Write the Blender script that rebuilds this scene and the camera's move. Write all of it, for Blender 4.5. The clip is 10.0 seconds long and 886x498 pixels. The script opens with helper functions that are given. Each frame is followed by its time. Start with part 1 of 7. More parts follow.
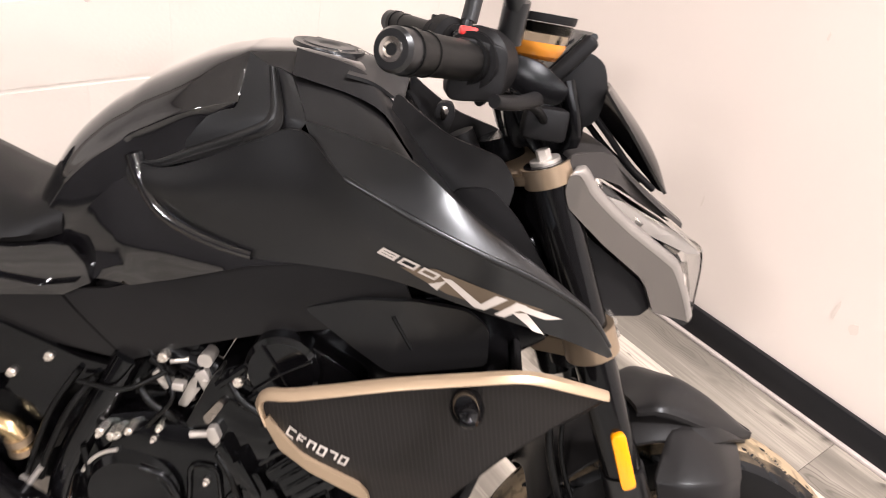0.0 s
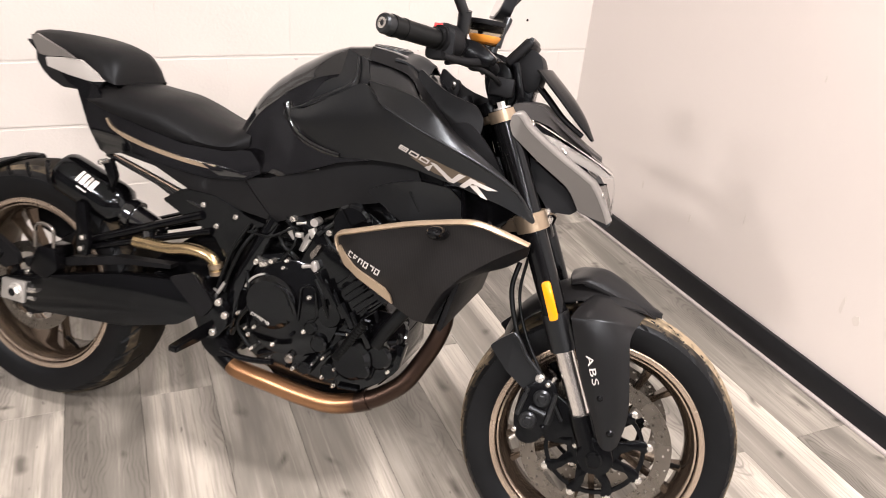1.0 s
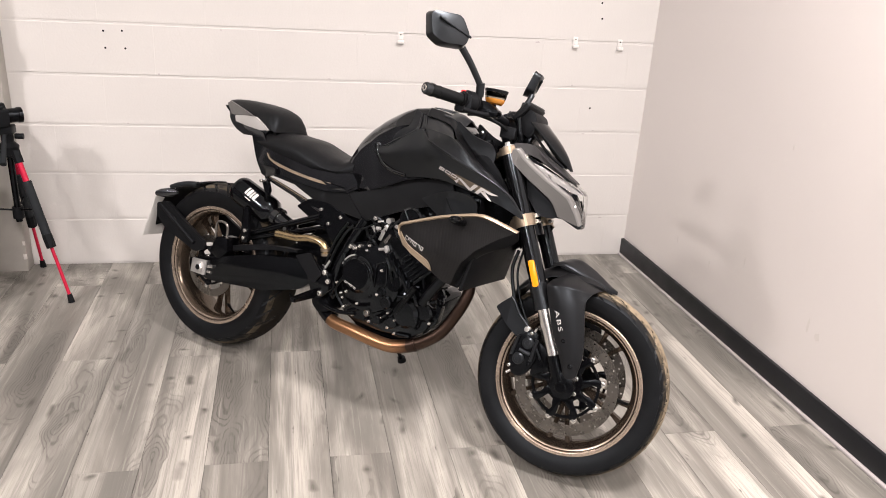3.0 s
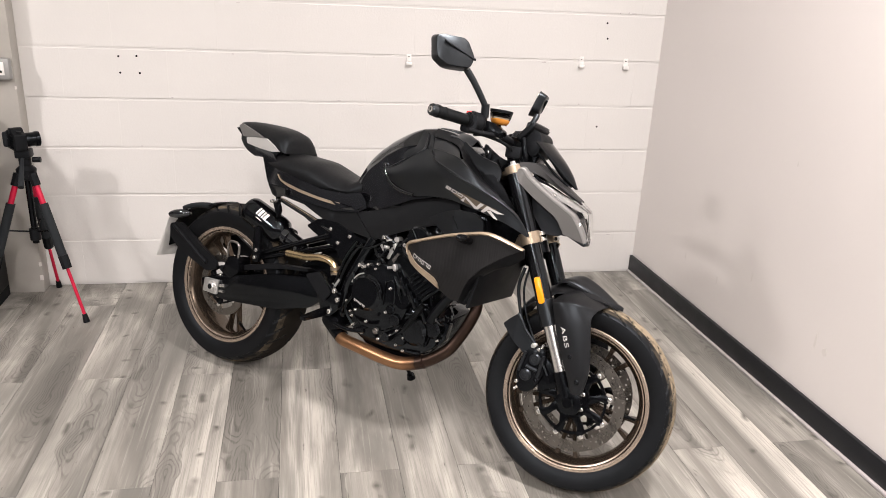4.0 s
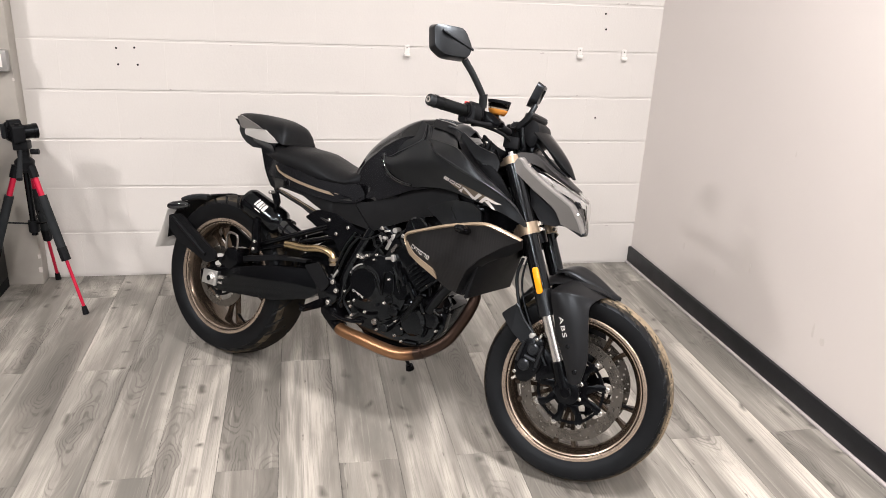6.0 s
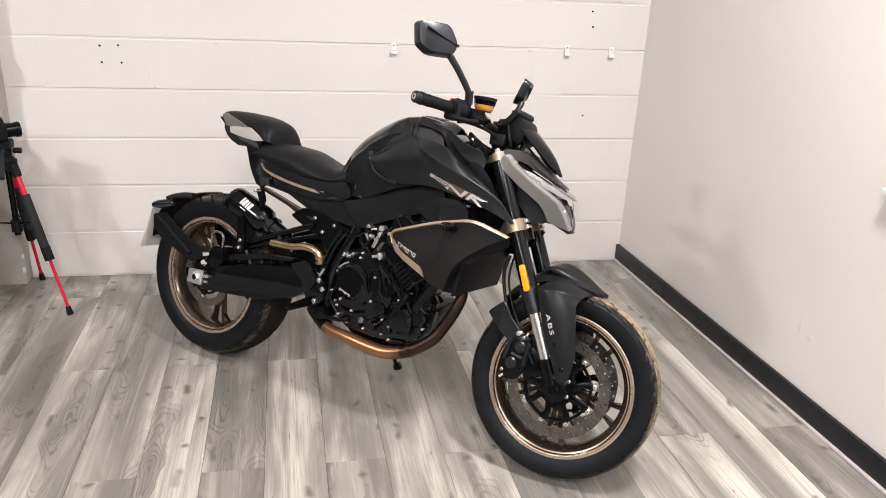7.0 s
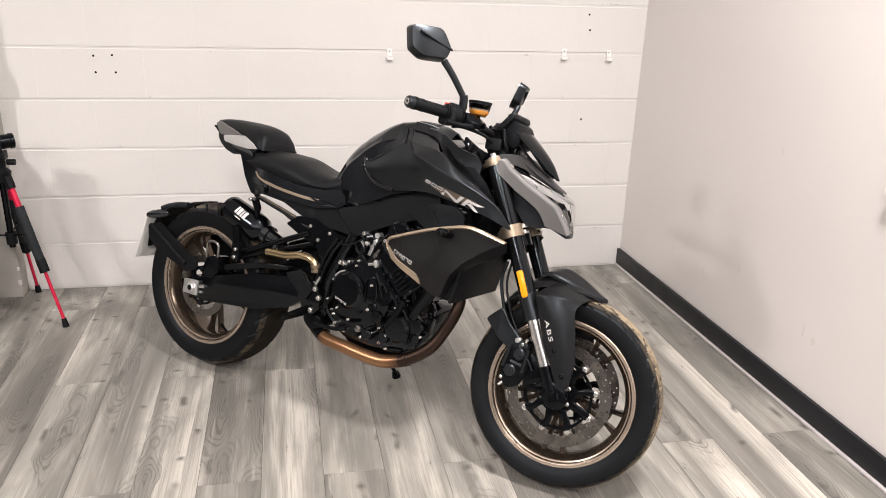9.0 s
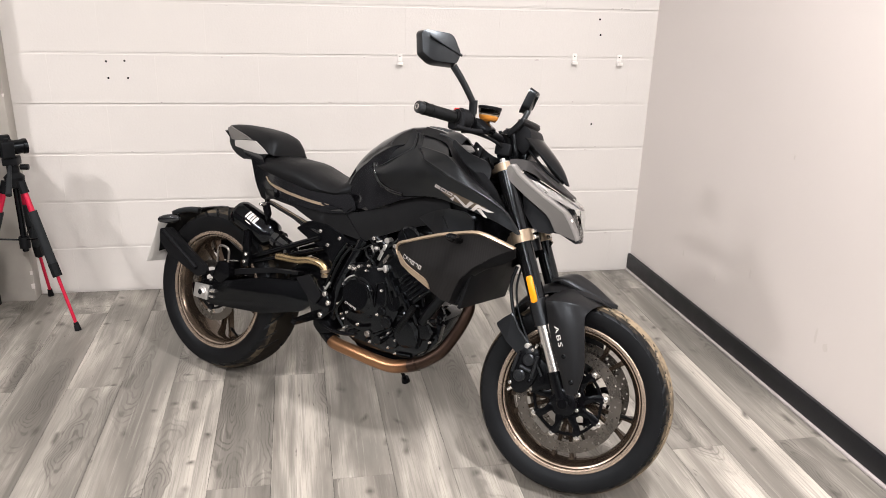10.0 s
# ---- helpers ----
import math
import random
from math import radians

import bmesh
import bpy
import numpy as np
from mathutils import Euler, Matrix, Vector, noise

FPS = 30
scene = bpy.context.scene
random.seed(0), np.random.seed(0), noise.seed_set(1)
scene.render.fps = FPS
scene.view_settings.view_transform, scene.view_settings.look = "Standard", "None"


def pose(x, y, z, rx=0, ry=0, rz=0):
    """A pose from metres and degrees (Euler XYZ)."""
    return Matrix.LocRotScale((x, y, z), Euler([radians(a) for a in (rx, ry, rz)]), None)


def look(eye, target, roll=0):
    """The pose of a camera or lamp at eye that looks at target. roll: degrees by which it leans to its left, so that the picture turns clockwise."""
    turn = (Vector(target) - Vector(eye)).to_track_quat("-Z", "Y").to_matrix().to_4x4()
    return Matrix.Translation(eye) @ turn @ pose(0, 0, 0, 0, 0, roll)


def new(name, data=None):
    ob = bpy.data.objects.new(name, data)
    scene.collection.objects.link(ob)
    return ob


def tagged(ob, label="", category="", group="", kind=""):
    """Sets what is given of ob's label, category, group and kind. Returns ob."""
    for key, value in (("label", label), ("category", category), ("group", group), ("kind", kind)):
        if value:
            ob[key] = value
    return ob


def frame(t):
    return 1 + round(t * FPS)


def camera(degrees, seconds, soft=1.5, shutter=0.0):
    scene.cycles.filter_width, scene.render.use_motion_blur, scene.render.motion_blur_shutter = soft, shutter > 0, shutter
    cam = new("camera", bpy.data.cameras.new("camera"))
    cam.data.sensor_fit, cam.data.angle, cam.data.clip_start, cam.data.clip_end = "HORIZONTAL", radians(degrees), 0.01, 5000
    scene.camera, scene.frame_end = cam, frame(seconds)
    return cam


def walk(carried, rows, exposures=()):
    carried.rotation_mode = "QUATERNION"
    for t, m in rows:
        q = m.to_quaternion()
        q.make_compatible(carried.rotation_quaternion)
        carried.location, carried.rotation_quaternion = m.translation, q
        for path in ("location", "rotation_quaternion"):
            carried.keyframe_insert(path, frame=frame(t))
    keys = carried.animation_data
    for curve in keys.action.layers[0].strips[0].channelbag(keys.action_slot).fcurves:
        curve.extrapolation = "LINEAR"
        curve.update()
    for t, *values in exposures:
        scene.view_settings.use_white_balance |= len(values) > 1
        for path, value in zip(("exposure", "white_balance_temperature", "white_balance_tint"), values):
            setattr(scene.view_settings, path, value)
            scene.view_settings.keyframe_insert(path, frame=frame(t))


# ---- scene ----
cam = camera(59.7, 10.0, soft=0.9, shutter=0.25)
PATH = [
    (0, (-1.748, -1.993, 1.345), (-0.62, -0.771, 0.235), 10.2),
    (0.2, (-1.784, -2.161, 1.376), (-0.738, -0.831, 0.31), 8.9),
    (0.5, (-1.807, -2.4, 1.388), (-0.885, -0.95, 0.366), 7.2),
    (1, (-1.84, -2.782, 1.424), (-1.106, -1.177, 0.483), 5.2),
    (1.5, (-1.903, -3.104, 1.431), (-1.305, -1.408, 0.560), 4.7),
    (2, (-1.873, -3.392, 1.487), (-1.365, -1.638, 0.669), 4.6),
    (2.5, (-1.829, -3.606, 1.5), (-1.396, -1.81, 0.735), 4.3),
    (4, (-1.8, -3.725, 1.519), (-1.433, -1.88, 0.84), 2.8),
    (4.5, (-1.801, -3.734, 1.517), (-1.448, -1.886, 0.838), 2.7),
    (5, (-1.802, -3.742, 1.514), (-1.457, -1.894, 0.832), 2.6),
    (5.5, (-1.8, -3.737, 1.511), (-1.449, -1.894, 0.819), 2.6),
    (6, (-1.797, -3.732, 1.513), (-1.429, -1.893, 0.817), 2.7),
    (7.5, (-1.781, -3.719, 1.499), (-1.382, -1.887, 0.804), 2.7),
    (8, (-1.78, -3.71, 1.497), (-1.385, -1.874, 0.809), 2.4),
    (8.5, (-1.773, -3.702, 1.499), (-1.38, -1.865, 0.814), 2.1),
    (9, (-1.759, -3.698, 1.493), (-1.372, -1.857, 0.813), 1.9),
    (9.5, (-1.759, -3.706, 1.498), (-1.384, -1.861, 0.822), 1.8),
    (10, (-1.755, -3.698, 1.495), (-1.395, -1.848, 0.825), 1.7),
]
walk(cam, [(t, look(eye, target, roll)) for t, eye, target, roll in PATH],
     [(0.0, 0.60, 7100, 22), (0.5, 0.58, 7100, 22), (1.0, 0.48, 6950, 20), (1.5, 0.34, 6850, 19), (2.5, 0.23, 6750, 19), (4.5, 0.17, 6600, 16), (10.0, 0.17, 6600, 16)])

# ---- world and lights ----
from mathutils.bvhtree import BVHTree
world = bpy.data.worlds.new("world")
scene.world = world
world.use_nodes = True
world.node_tree.nodes["Background"].inputs[0].default_value = (0.9, 0.95, 1.0, 1)
world.node_tree.nodes["Background"].inputs[1].default_value = 0.05
CEILING = 3.2
PANELS = [(-0.66, -2.5, 97), (-4.95, -2.75, 124), (-2.0, -4.7, 74), (-3.6, -6.6, 92), (-5.4, -5.4, 72), (-1.0, -7.0, 36), (-2.4, -8.4, 36)]
for x, y, power in PANELS:
    lamp = bpy.data.lights.new("panel_light", "AREA")
    lamp.shape, lamp.size, lamp.size_y = "RECTANGLE", 0.30, 0.55
    lamp.energy, lamp.color = power, (1.0, 0.965, 0.92)
    new("panel_light", lamp).matrix_world = pose(x, y, CEILING - 0.045)


# ---- materials ----
def shader(name):
    m = bpy.data.materials.new(name)
    m.use_nodes = True
    return m, m.node_tree.nodes, m.node_tree.links, m.node_tree.nodes["Principled BSDF"]


def node(nodes, kind, **values):
    n = nodes.new(kind)
    for key, value in values.items():
        n.inputs[key].default_value = value
    return n


def mix_colours(nodes, links, factor, a, b):
    n = nodes.new("ShaderNodeMix")
    n.data_type = "RGBA"
    links.new(factor, n.inputs[0])
    for slot, value in ((6, a), (7, b)):
        if isinstance(value, tuple):
            n.inputs[slot].default_value = (*value, 1)
        else:
            links.new(value, n.inputs[slot])
    return n.outputs[2]


def ramp(nodes, links, source, stops):
    n = nodes.new("ShaderNodeValToRGB")
    e = n.color_ramp.elements
    while len(e) < len(stops):
        e.new(0.5)
    for item, (at, c) in zip(e, stops):
        item.position, item.color = at, (*c, 1) if isinstance(c, tuple) else (c, c, c, 1)
    links.new(source, n.inputs[0])
    return n.outputs[0]


def plain(name, base, rough, metal=0.0, coat=0.0, var=0.25, scale=9.0, bump=0.0, fine=350.0, spec=0.5, pieces=False):
    """Paint, plastic or metal with dust and wear at two scales."""
    m, nodes, links, bsdf = shader(name)
    co = nodes.new("ShaderNodeTexCoord").outputs["Object"]
    if pieces:
        rnd, mul = nodes.new("ShaderNodeObjectInfo").outputs["Random"], nodes.new("ShaderNodeVectorMath")
        mul.operation = "MULTIPLY_ADD"
        mul.inputs[1].default_value = (1, 1, 1)
        many = nodes.new("ShaderNodeMath")
        many.operation = "MULTIPLY"
        many.inputs[1].default_value = 40.0
        links.new(rnd, many.inputs[0]), links.new(co, mul.inputs[0]), links.new(many.outputs[0], mul.inputs[2])
        co = mul.outputs[0]
    big, small = node(nodes, "ShaderNodeTexNoise", Scale=scale, Detail=5.0), node(nodes, "ShaderNodeTexNoise", Scale=fine, Detail=3.0)
    links.new(co, big.inputs["Vector"]), links.new(co, small.inputs["Vector"])
    lo, hi = tuple(c * (1 - var) for c in base), tuple(min(1, c * (1 + var)) for c in base)
    links.new(mix_colours(nodes, links, big.outputs[0], lo, hi), bsdf.inputs["Base Color"])
    mr = node(nodes, "ShaderNodeMapRange")
    mr.inputs[3].default_value, mr.inputs[4].default_value = rough * 0.75, min(1, rough * 1.3)
    links.new(big.outputs[0], mr.inputs[0]), links.new(mr.outputs[0], bsdf.inputs["Roughness"])
    bsdf.inputs["Metallic"].default_value, bsdf.inputs["Coat Weight"].default_value = metal, coat
    bsdf.inputs["Coat Roughness"].default_value, bsdf.inputs["Specular IOR Level"].default_value = 0.04, spec
    if max(base) < 0.02:
        bsdf.inputs["Specular Tint"].default_value = (0.86, 1.0, 1.12, 1)
    if bump:
        b = node(nodes, "ShaderNodeBump", Strength=bump, Distance=0.001)
        links.new(small.outputs[0], b.inputs["Height"]), links.new(b.outputs[0], bsdf.inputs["Normal"])
    return m


GLOSS = plain("black_gloss_paint", (0.004, 0.004, 0.005), 0.07, coat=1.0, var=0.1, spec=0.6)
FORKBLACK = plain("black_fork_coating", (0.004, 0.004, 0.0045), 0.13, var=0.1, spec=0.28)
SATIN = plain("satin_black_paint", (0.0056, 0.0056, 0.0062), 0.32, var=0.10, bump=0.012, fine=900, spec=0.52)
MATTE = plain("matte_black_plastic", (0.0065, 0.0065, 0.0072), 0.5, var=0.2, bump=0.12, fine=900, spec=0.14)
GREY = plain("dark_grey_panel", (0.0095, 0.0095, 0.0101), 0.33, var=0.12, bump=0.04, fine=900, spec=0.21)
BLACKMETAL = plain("black_coated_metal", (0.0024, 0.0024, 0.0029), 0.20, var=0.25, bump=0.07, fine=500, spec=0.18)
SEAT = plain("seat_vinyl", (0.0075, 0.0075, 0.008), 0.46, var=0.15, bump=0.3, fine=600, spec=0.16)
SILVER = plain("silver_paint", (0.19, 0.188, 0.184), 0.36, metal=0.35, var=0.06, coat=0.1)
TAILSILVER = plain("pale_silver_paint", (0.60, 0.595, 0.58), 0.36, metal=0.30, var=0.05, coat=0.2)
TITAN = plain("dark_silver_paint", (0.105, 0.103, 0.100), 0.36, metal=0.55, var=0.07, coat=0.08, bump=0.03, fine=1400)
COWLGREY = plain("grey_cowl_paint", (0.030, 0.030, 0.031), 0.36, var=0.1, bump=0.03, fine=900, spec=0.35)
TAILGREY = plain("grey_tail_paint", (0.16, 0.158, 0.154), 0.36, metal=0.35, var=0.07, coat=0.1)
GOLD = plain("champagne_gold_paint", (0.39, 0.310, 0.225), 0.36, metal=0.5, var=0.1)
BRONZE = plain("bronze_rim_paint", (0.115, 0.089, 0.068), 0.20, metal=0.85, var=0.12)
PALEBRONZE = plain("pale_bronze_paint", (0.47, 0.385, 0.31), 0.25, metal=0.75, var=0.1)
ENGINE = plain("black_engine_paint", (0.0020, 0.0020, 0.0024), 0.10, var=0.3, bump=0.03, fine=400, spec=0.36)
REARTREAD = plain("brown_dusted_rubber", (0.016, 0.0132, 0.0100), 0.7, var=0.6, scale=30, bump=0.1, spec=0.1)
CLAMPMETAL = plain("anodised_bronze", (0.31, 0.25, 0.185), 0.33, metal=0.8, var=0.1)
BRASS = plain("straw_coloured_steel", (0.50, 0.385, 0.225), 0.22, metal=0.95, var=0.3, scale=14)
CHROME = plain("polished_chrome", (0.62, 0.61, 0.60), 0.13, metal=1.0, var=0.06)
STANCHION = plain("hard_chromed_tube", (0.80, 0.79, 0.78), 0.24, metal=1.0, var=0.06)
STEEL = plain("brushed_steel", (0.30, 0.285, 0.27), 0.27, metal=0.95, var=0.2, scale=30)
DISCSTEEL = plain("ground_disc_steel", (0.215, 0.200, 0.180), 0.27, metal=0.95, var=0.25, scale=30)
ALLOY = plain("cast_aluminium", (0.55, 0.55, 0.54), 0.4, metal=0.8, var=0.2, scale=40, bump=0.2)
BOLT = plain("zinc_bolt", (0.72, 0.71, 0.68), 0.22, metal=0.9, var=0.1)
TYRE = plain("tyre_rubber", (0.0055, 0.0055, 0.0060), 0.46, var=0.3, scale=25, bump=0.15, spec=0.16)
HOSE = plain("black_rubber_hose", (0.0035, 0.0035, 0.0035), 0.38, var=0.2, spec=0.2)
AMBER = plain("amber_reflector", (0.80, 0.30, 0.004), 0.22, var=0.06, coat=0.5)
FLUID = plain("amber_brake_fluid", (0.50, 0.20, 0.03), 0.2, var=0.25, scale=40)
PRINT = plain("silver_print", (0.52, 0.51, 0.50), 0.45, metal=0.1, var=0.05)
DIMPRINT = plain("bronze_print", (0.13, 0.105, 0.08), 0.35, metal=0.4, var=0.1)
WHITEPRINT = plain("white_print", (0.62, 0.62, 0.61), 0.45, var=0.04)
PLATE = plain("white_plate", (0.62, 0.62, 0.60), 0.4, var=0.05)
RED = plain("red_anodised_tube", (0.55, 0.012, 0.05), 0.3, metal=0.3, var=0.12)
REDPLASTIC = plain("red_switch", (0.6, 0.03, 0.03), 0.4, var=0.1)
FOAM = plain("black_foam", (0.006, 0.006, 0.006), 0.8, var=0.2, bump=0.3)
WALLPAINT = plain("white_masonry_paint", (0.645, 0.634, 0.616), 0.62, var=0.03, scale=3.5, bump=0.6, fine=110, pieces=True)
PLASTER = plain("white_plaster_paint", (0.665, 0.634, 0.617), 0.55, var=0.03, scale=2.2, bump=0.12, fine=90)
COLUMNPAINT = plain("grey_column_paint", (0.37, 0.355, 0.325), 0.5, var=0.25, scale=7, bump=0.2, fine=80)
UNSEENWALL = plain("unseen_dark_wall", (0.07, 0.07, 0.075), 0.55, var=0.05, scale=2.2, bump=0.12, fine=90)
SKIRT = plain("black_skirting_paint", (0.0085, 0.0085, 0.010), 0.42, var=0.35, scale=12, bump=0.15, fine=150, spec=0.25)
BEAD = plain("pale_sealant_bead", (0.50, 0.47, 0.47), 0.5, var=0.15, scale=20)
CEILPAINT = plain("white_ceiling_paint", (0.86, 0.85, 0.83), 0.7, var=0.03)
SOCKET = plain("grey_metal_clad_socket", (0.30, 0.30, 0.295), 0.4, metal=0.3, var=0.1)
WHITEPLASTIC = plain("white_plastic", (0.78, 0.77, 0.75), 0.4, var=0.04)
DARK = plain("dark_recess", (0.003, 0.003, 0.003), 0.7, var=0.1, spec=0.2)
SCUFF = plain("grey_scuff", (0.62, 0.59, 0.565), 0.6, var=0.08, scale=60)
CABINET = plain("black_cabinet_laminate", (0.006, 0.006, 0.0065), 0.4, var=0.2, spec=0.2)


def heated():
    """Header steel: coppery behind, browned by heat towards the cylinder head."""
    m, nodes, links, bsdf = shader("heat_coloured_pipe")
    co = nodes.new("ShaderNodeTexCoord").outputs["Object"]
    sep, wob = nodes.new("ShaderNodeSeparateXYZ"), node(nodes, "ShaderNodeTexNoise", Scale=14.0, Detail=4.0)
    links.new(co, sep.inputs[0]), links.new(co, wob.inputs["Vector"])
    add = nodes.new("ShaderNodeMath")
    add.operation = "MULTIPLY_ADD"
    add.inputs[1].default_value = 0.12
    links.new(wob.outputs[0], add.inputs[0]), links.new(sep.outputs[0], add.inputs[2])
    links.new(ramp(nodes, links, add.outputs[0], [(0.62, (0.16, 0.09, 0.05)), (0.70, (0.37, 0.200, 0.105)), (0.93, (0.34, 0.185, 0.100)), (1.01, (0.10, 0.055, 0.035)), (1.08, (0.05, 0.033, 0.026))]), bsdf.inputs["Base Color"])
    bsdf.inputs["Metallic"].default_value, bsdf.inputs["Roughness"].default_value = 0.95, 0.34
    return m


COPPER = heated()


def glass(name, tint, rough=0.02):
    m, nodes, links, bsdf = shader(name)
    bsdf.inputs["Base Color"].default_value = (*tint, 1)
    bsdf.inputs["Transmission Weight"].default_value, bsdf.inputs["Roughness"].default_value = 1.0, rough
    bsdf.inputs["IOR"].default_value = 1.25
    return m


PALE = plain("pale_reflector", (0.30, 0.295, 0.285), 0.17, metal=0.9, var=0.12, scale=30)
CLEAR = glass("clear_lens", (0.93, 0.94, 0.94))
SMOKE = plain("smoked_screen", (0.003, 0.003, 0.0035), 0.10, var=0.1, spec=0.22)
MIRROR = plain("mirror_glass", (0.7, 0.72, 0.73), 0.03, metal=1.0, var=0.01)


def lit(name, strength):
    m, nodes, links, bsdf = shader(name)
    bsdf.inputs["Emission Color"].default_value, bsdf.inputs["Emission Strength"].default_value = (1, 0.97, 0.93, 1), strength
    return m


DIFFUSER = lit("lit_diffuser", 6.0)


def wood():
    """Grey laminate boards: long grain, cathedral figure and soft dark knots, another cut on every board."""
    m, nodes, links, bsdf = shader("grey_oak_laminate")
    co = nodes.new("ShaderNodeTexCoord").outputs["Object"]
    rnd = nodes.new("ShaderNodeObjectInfo").outputs["Random"]
    shift = nodes.new("ShaderNodeVectorMath")
    shift.operation = "MULTIPLY_ADD"
    shift.inputs[1].default_value = (1, 1, 1)
    comb = nodes.new("ShaderNodeCombineXYZ")
    for k, f in enumerate((13.0, 37.0, 5.0)):
        mul = nodes.new("ShaderNodeMath")
        mul.operation = "MULTIPLY"
        mul.inputs[1].default_value = f
        links.new(rnd, mul.inputs[0]), links.new(mul.outputs[0], comb.inputs[k])
    links.new(co, shift.inputs[0]), links.new(comb.outputs[0], shift.inputs[2])

    def noise_at(sx, sy, detail, distortion, rough=0.55):
        mp = nodes.new("ShaderNodeMapping")
        mp.inputs["Scale"].default_value = (sx, sy, 1)
        n = node(nodes, "ShaderNodeTexNoise", Scale=1.0, Detail=detail, Distortion=distortion, Roughness=rough)
        links.new(shift.outputs[0], mp.inputs[0]), links.new(mp.outputs[0], n.inputs["Vector"])
        return n.outputs[0]

    def maths(op, a, b=None):
        n = nodes.new("ShaderNodeMath")
        n.operation = op
        for k, q in enumerate((a, b)):
            if isinstance(q, (int, float)):
                n.inputs[k].default_value = q
            elif q is not None:
                links.new(q, n.inputs[k])
        return n.outputs[0]

    # broad pale and dark bands drawn out along the board
    tone = ramp(nodes, links, noise_at(8.0, 0.62, 5, 0.9, 0.5), [(0.36, (0.140, 0.133, 0.120)), (0.47, (0.252, 0.240, 0.216)), (0.56, (0.375, 0.358, 0.324)), (0.67, (0.515, 0.492, 0.445))])
    cloud = ramp(nodes, links, noise_at(4.5, 1.5, 3, 0.5), [(0.42, 0.55), (0.56, 0.0)])
    c = mix_colours(nodes, links, cloud, tone, (0.160, 0.157, 0.142))
    band = ramp(nodes, links, noise_at(34, 1.0, 6, 0.5, 0.66), [(0.36, 0.55), (0.47, 0.0)])
    c = mix_colours(nodes, links, band, c, (0.165, 0.160, 0.145))
    # cathedral figure: long dark tongues with faint broken lines in them
    wob = nodes.new("ShaderNodeVectorMath")
    wob.operation = "MULTIPLY_ADD"
    wave = node(nodes, "ShaderNodeTexNoise", Scale=6.0, Detail=2.0, Roughness=0.4)
    wob.inputs[1].default_value = (0.085, 0.34, 0.0)
    links.new(shift.outputs[0], wave.inputs["Vector"])
    links.new(wave.outputs["Color"], wob.inputs[0]), links.new(shift.outputs[0], wob.inputs[2])

    def cells(sx, sy, source):
        mp = nodes.new("ShaderNodeMapping")
        mp.inputs["Scale"].default_value = (sx, sy, 0.0)
        eye = node(nodes, "ShaderNodeTexVoronoi", Scale=1.0, Randomness=1.0)
        eye.voronoi_dimensions = "2D"
        links.new(source, mp.inputs[0]), links.new(mp.outputs[0], eye.inputs["Vector"])
        pick = nodes.new("ShaderNodeSeparateColor")
        links.new(eye.outputs["Color"], pick.inputs[0])
        return eye.outputs["Distance"], pick.outputs

    far, pick = cells(7.0, 1.15, wob.outputs[0])
    chosen = ramp(nodes, links, pick[0], [(0.42, 0.0), (0.54, 1.0)])
    tongue = ramp(nodes, links, far, [(0.04, 0.72), (0.24, 0.50), (0.52, 0.0)])
    c = mix_colours(nodes, links, maths("MULTIPLY", tongue, chosen), c, (0.112, 0.107, 0.097))
    spread = maths("ADD", maths("MULTIPLY", far, 95.0), maths("MULTIPLY", noise_at(26, 3.0, 4, 0.4), 9.0))
    rings = ramp(nodes, links, maths("SINE", spread), [(0.20, 0.0), (0.95, 0.66)])
    near = ramp(nodes, links, far, [(0.02, 1.0), (0.34, 0.8), (0.60, 0.0)])
    broken = ramp(nodes, links, noise_at(30, 4.0, 4, 0.3), [(0.36, 0.20), (0.56, 1.0)])
    c = mix_colours(nodes, links, maths("MULTIPLY", maths("MULTIPLY", rings, near), maths("MULTIPLY", broken, chosen)), c, (0.062, 0.058, 0.051))
    # small soft knots
    spot, which = cells(10.0, 5.5, wob.outputs[0])
    knot = maths("MULTIPLY", ramp(nodes, links, spot, [(0.03, 0.88), (0.19, 0.0)]), ramp(nodes, links, which[1], [(0.63, 0.0), (0.72, 1.0)]))
    c = mix_colours(nodes, links, knot, c, (0.070, 0.066, 0.058))
    # fine pores, pale fibres and short dark flecks
    streak = ramp(nodes, links, noise_at(190, 4.5, 6, 0.35, 0.7), [(0.40, 0.48), (0.51, 0.0)])
    c = mix_colours(nodes, links, streak, c, (0.175, 0.169, 0.152))
    pale = ramp(nodes, links, noise_at(95, 2.2, 5, 0.4, 0.65), [(0.56, 0.0), (0.72, 0.28)])
    c = mix_colours(nodes, links, pale, c, (0.56, 0.536, 0.486))
    fleck = ramp(nodes, links, noise_at(60, 14.0, 2, 0.2), [(0.235, 0.75), (0.285, 0.0)])
    c = mix_colours(nodes, links, fleck, c, (0.090, 0.083, 0.076))
    board = nodes.new("ShaderNodeHueSaturation")
    v = nodes.new("ShaderNodeMapRange")
    v.inputs[3].default_value, v.inputs[4].default_value = 0.90, 1.10
    links.new(rnd, v.inputs[0]), links.new(v.outputs[0], board.inputs["Value"]), links.new(c, board.inputs["Color"])
    links.new(board.outputs[0], bsdf.inputs["Base Color"])
    bsdf.inputs["Roughness"].default_value, bsdf.inputs["Specular IOR Level"].default_value = 0.42, 0.4
    b = node(nodes, "ShaderNodeBump", Strength=0.15, Distance=0.001)
    links.new(streak, b.inputs["Height"]), links.new(b.outputs[0], bsdf.inputs["Normal"])
    return m


WOOD = wood()


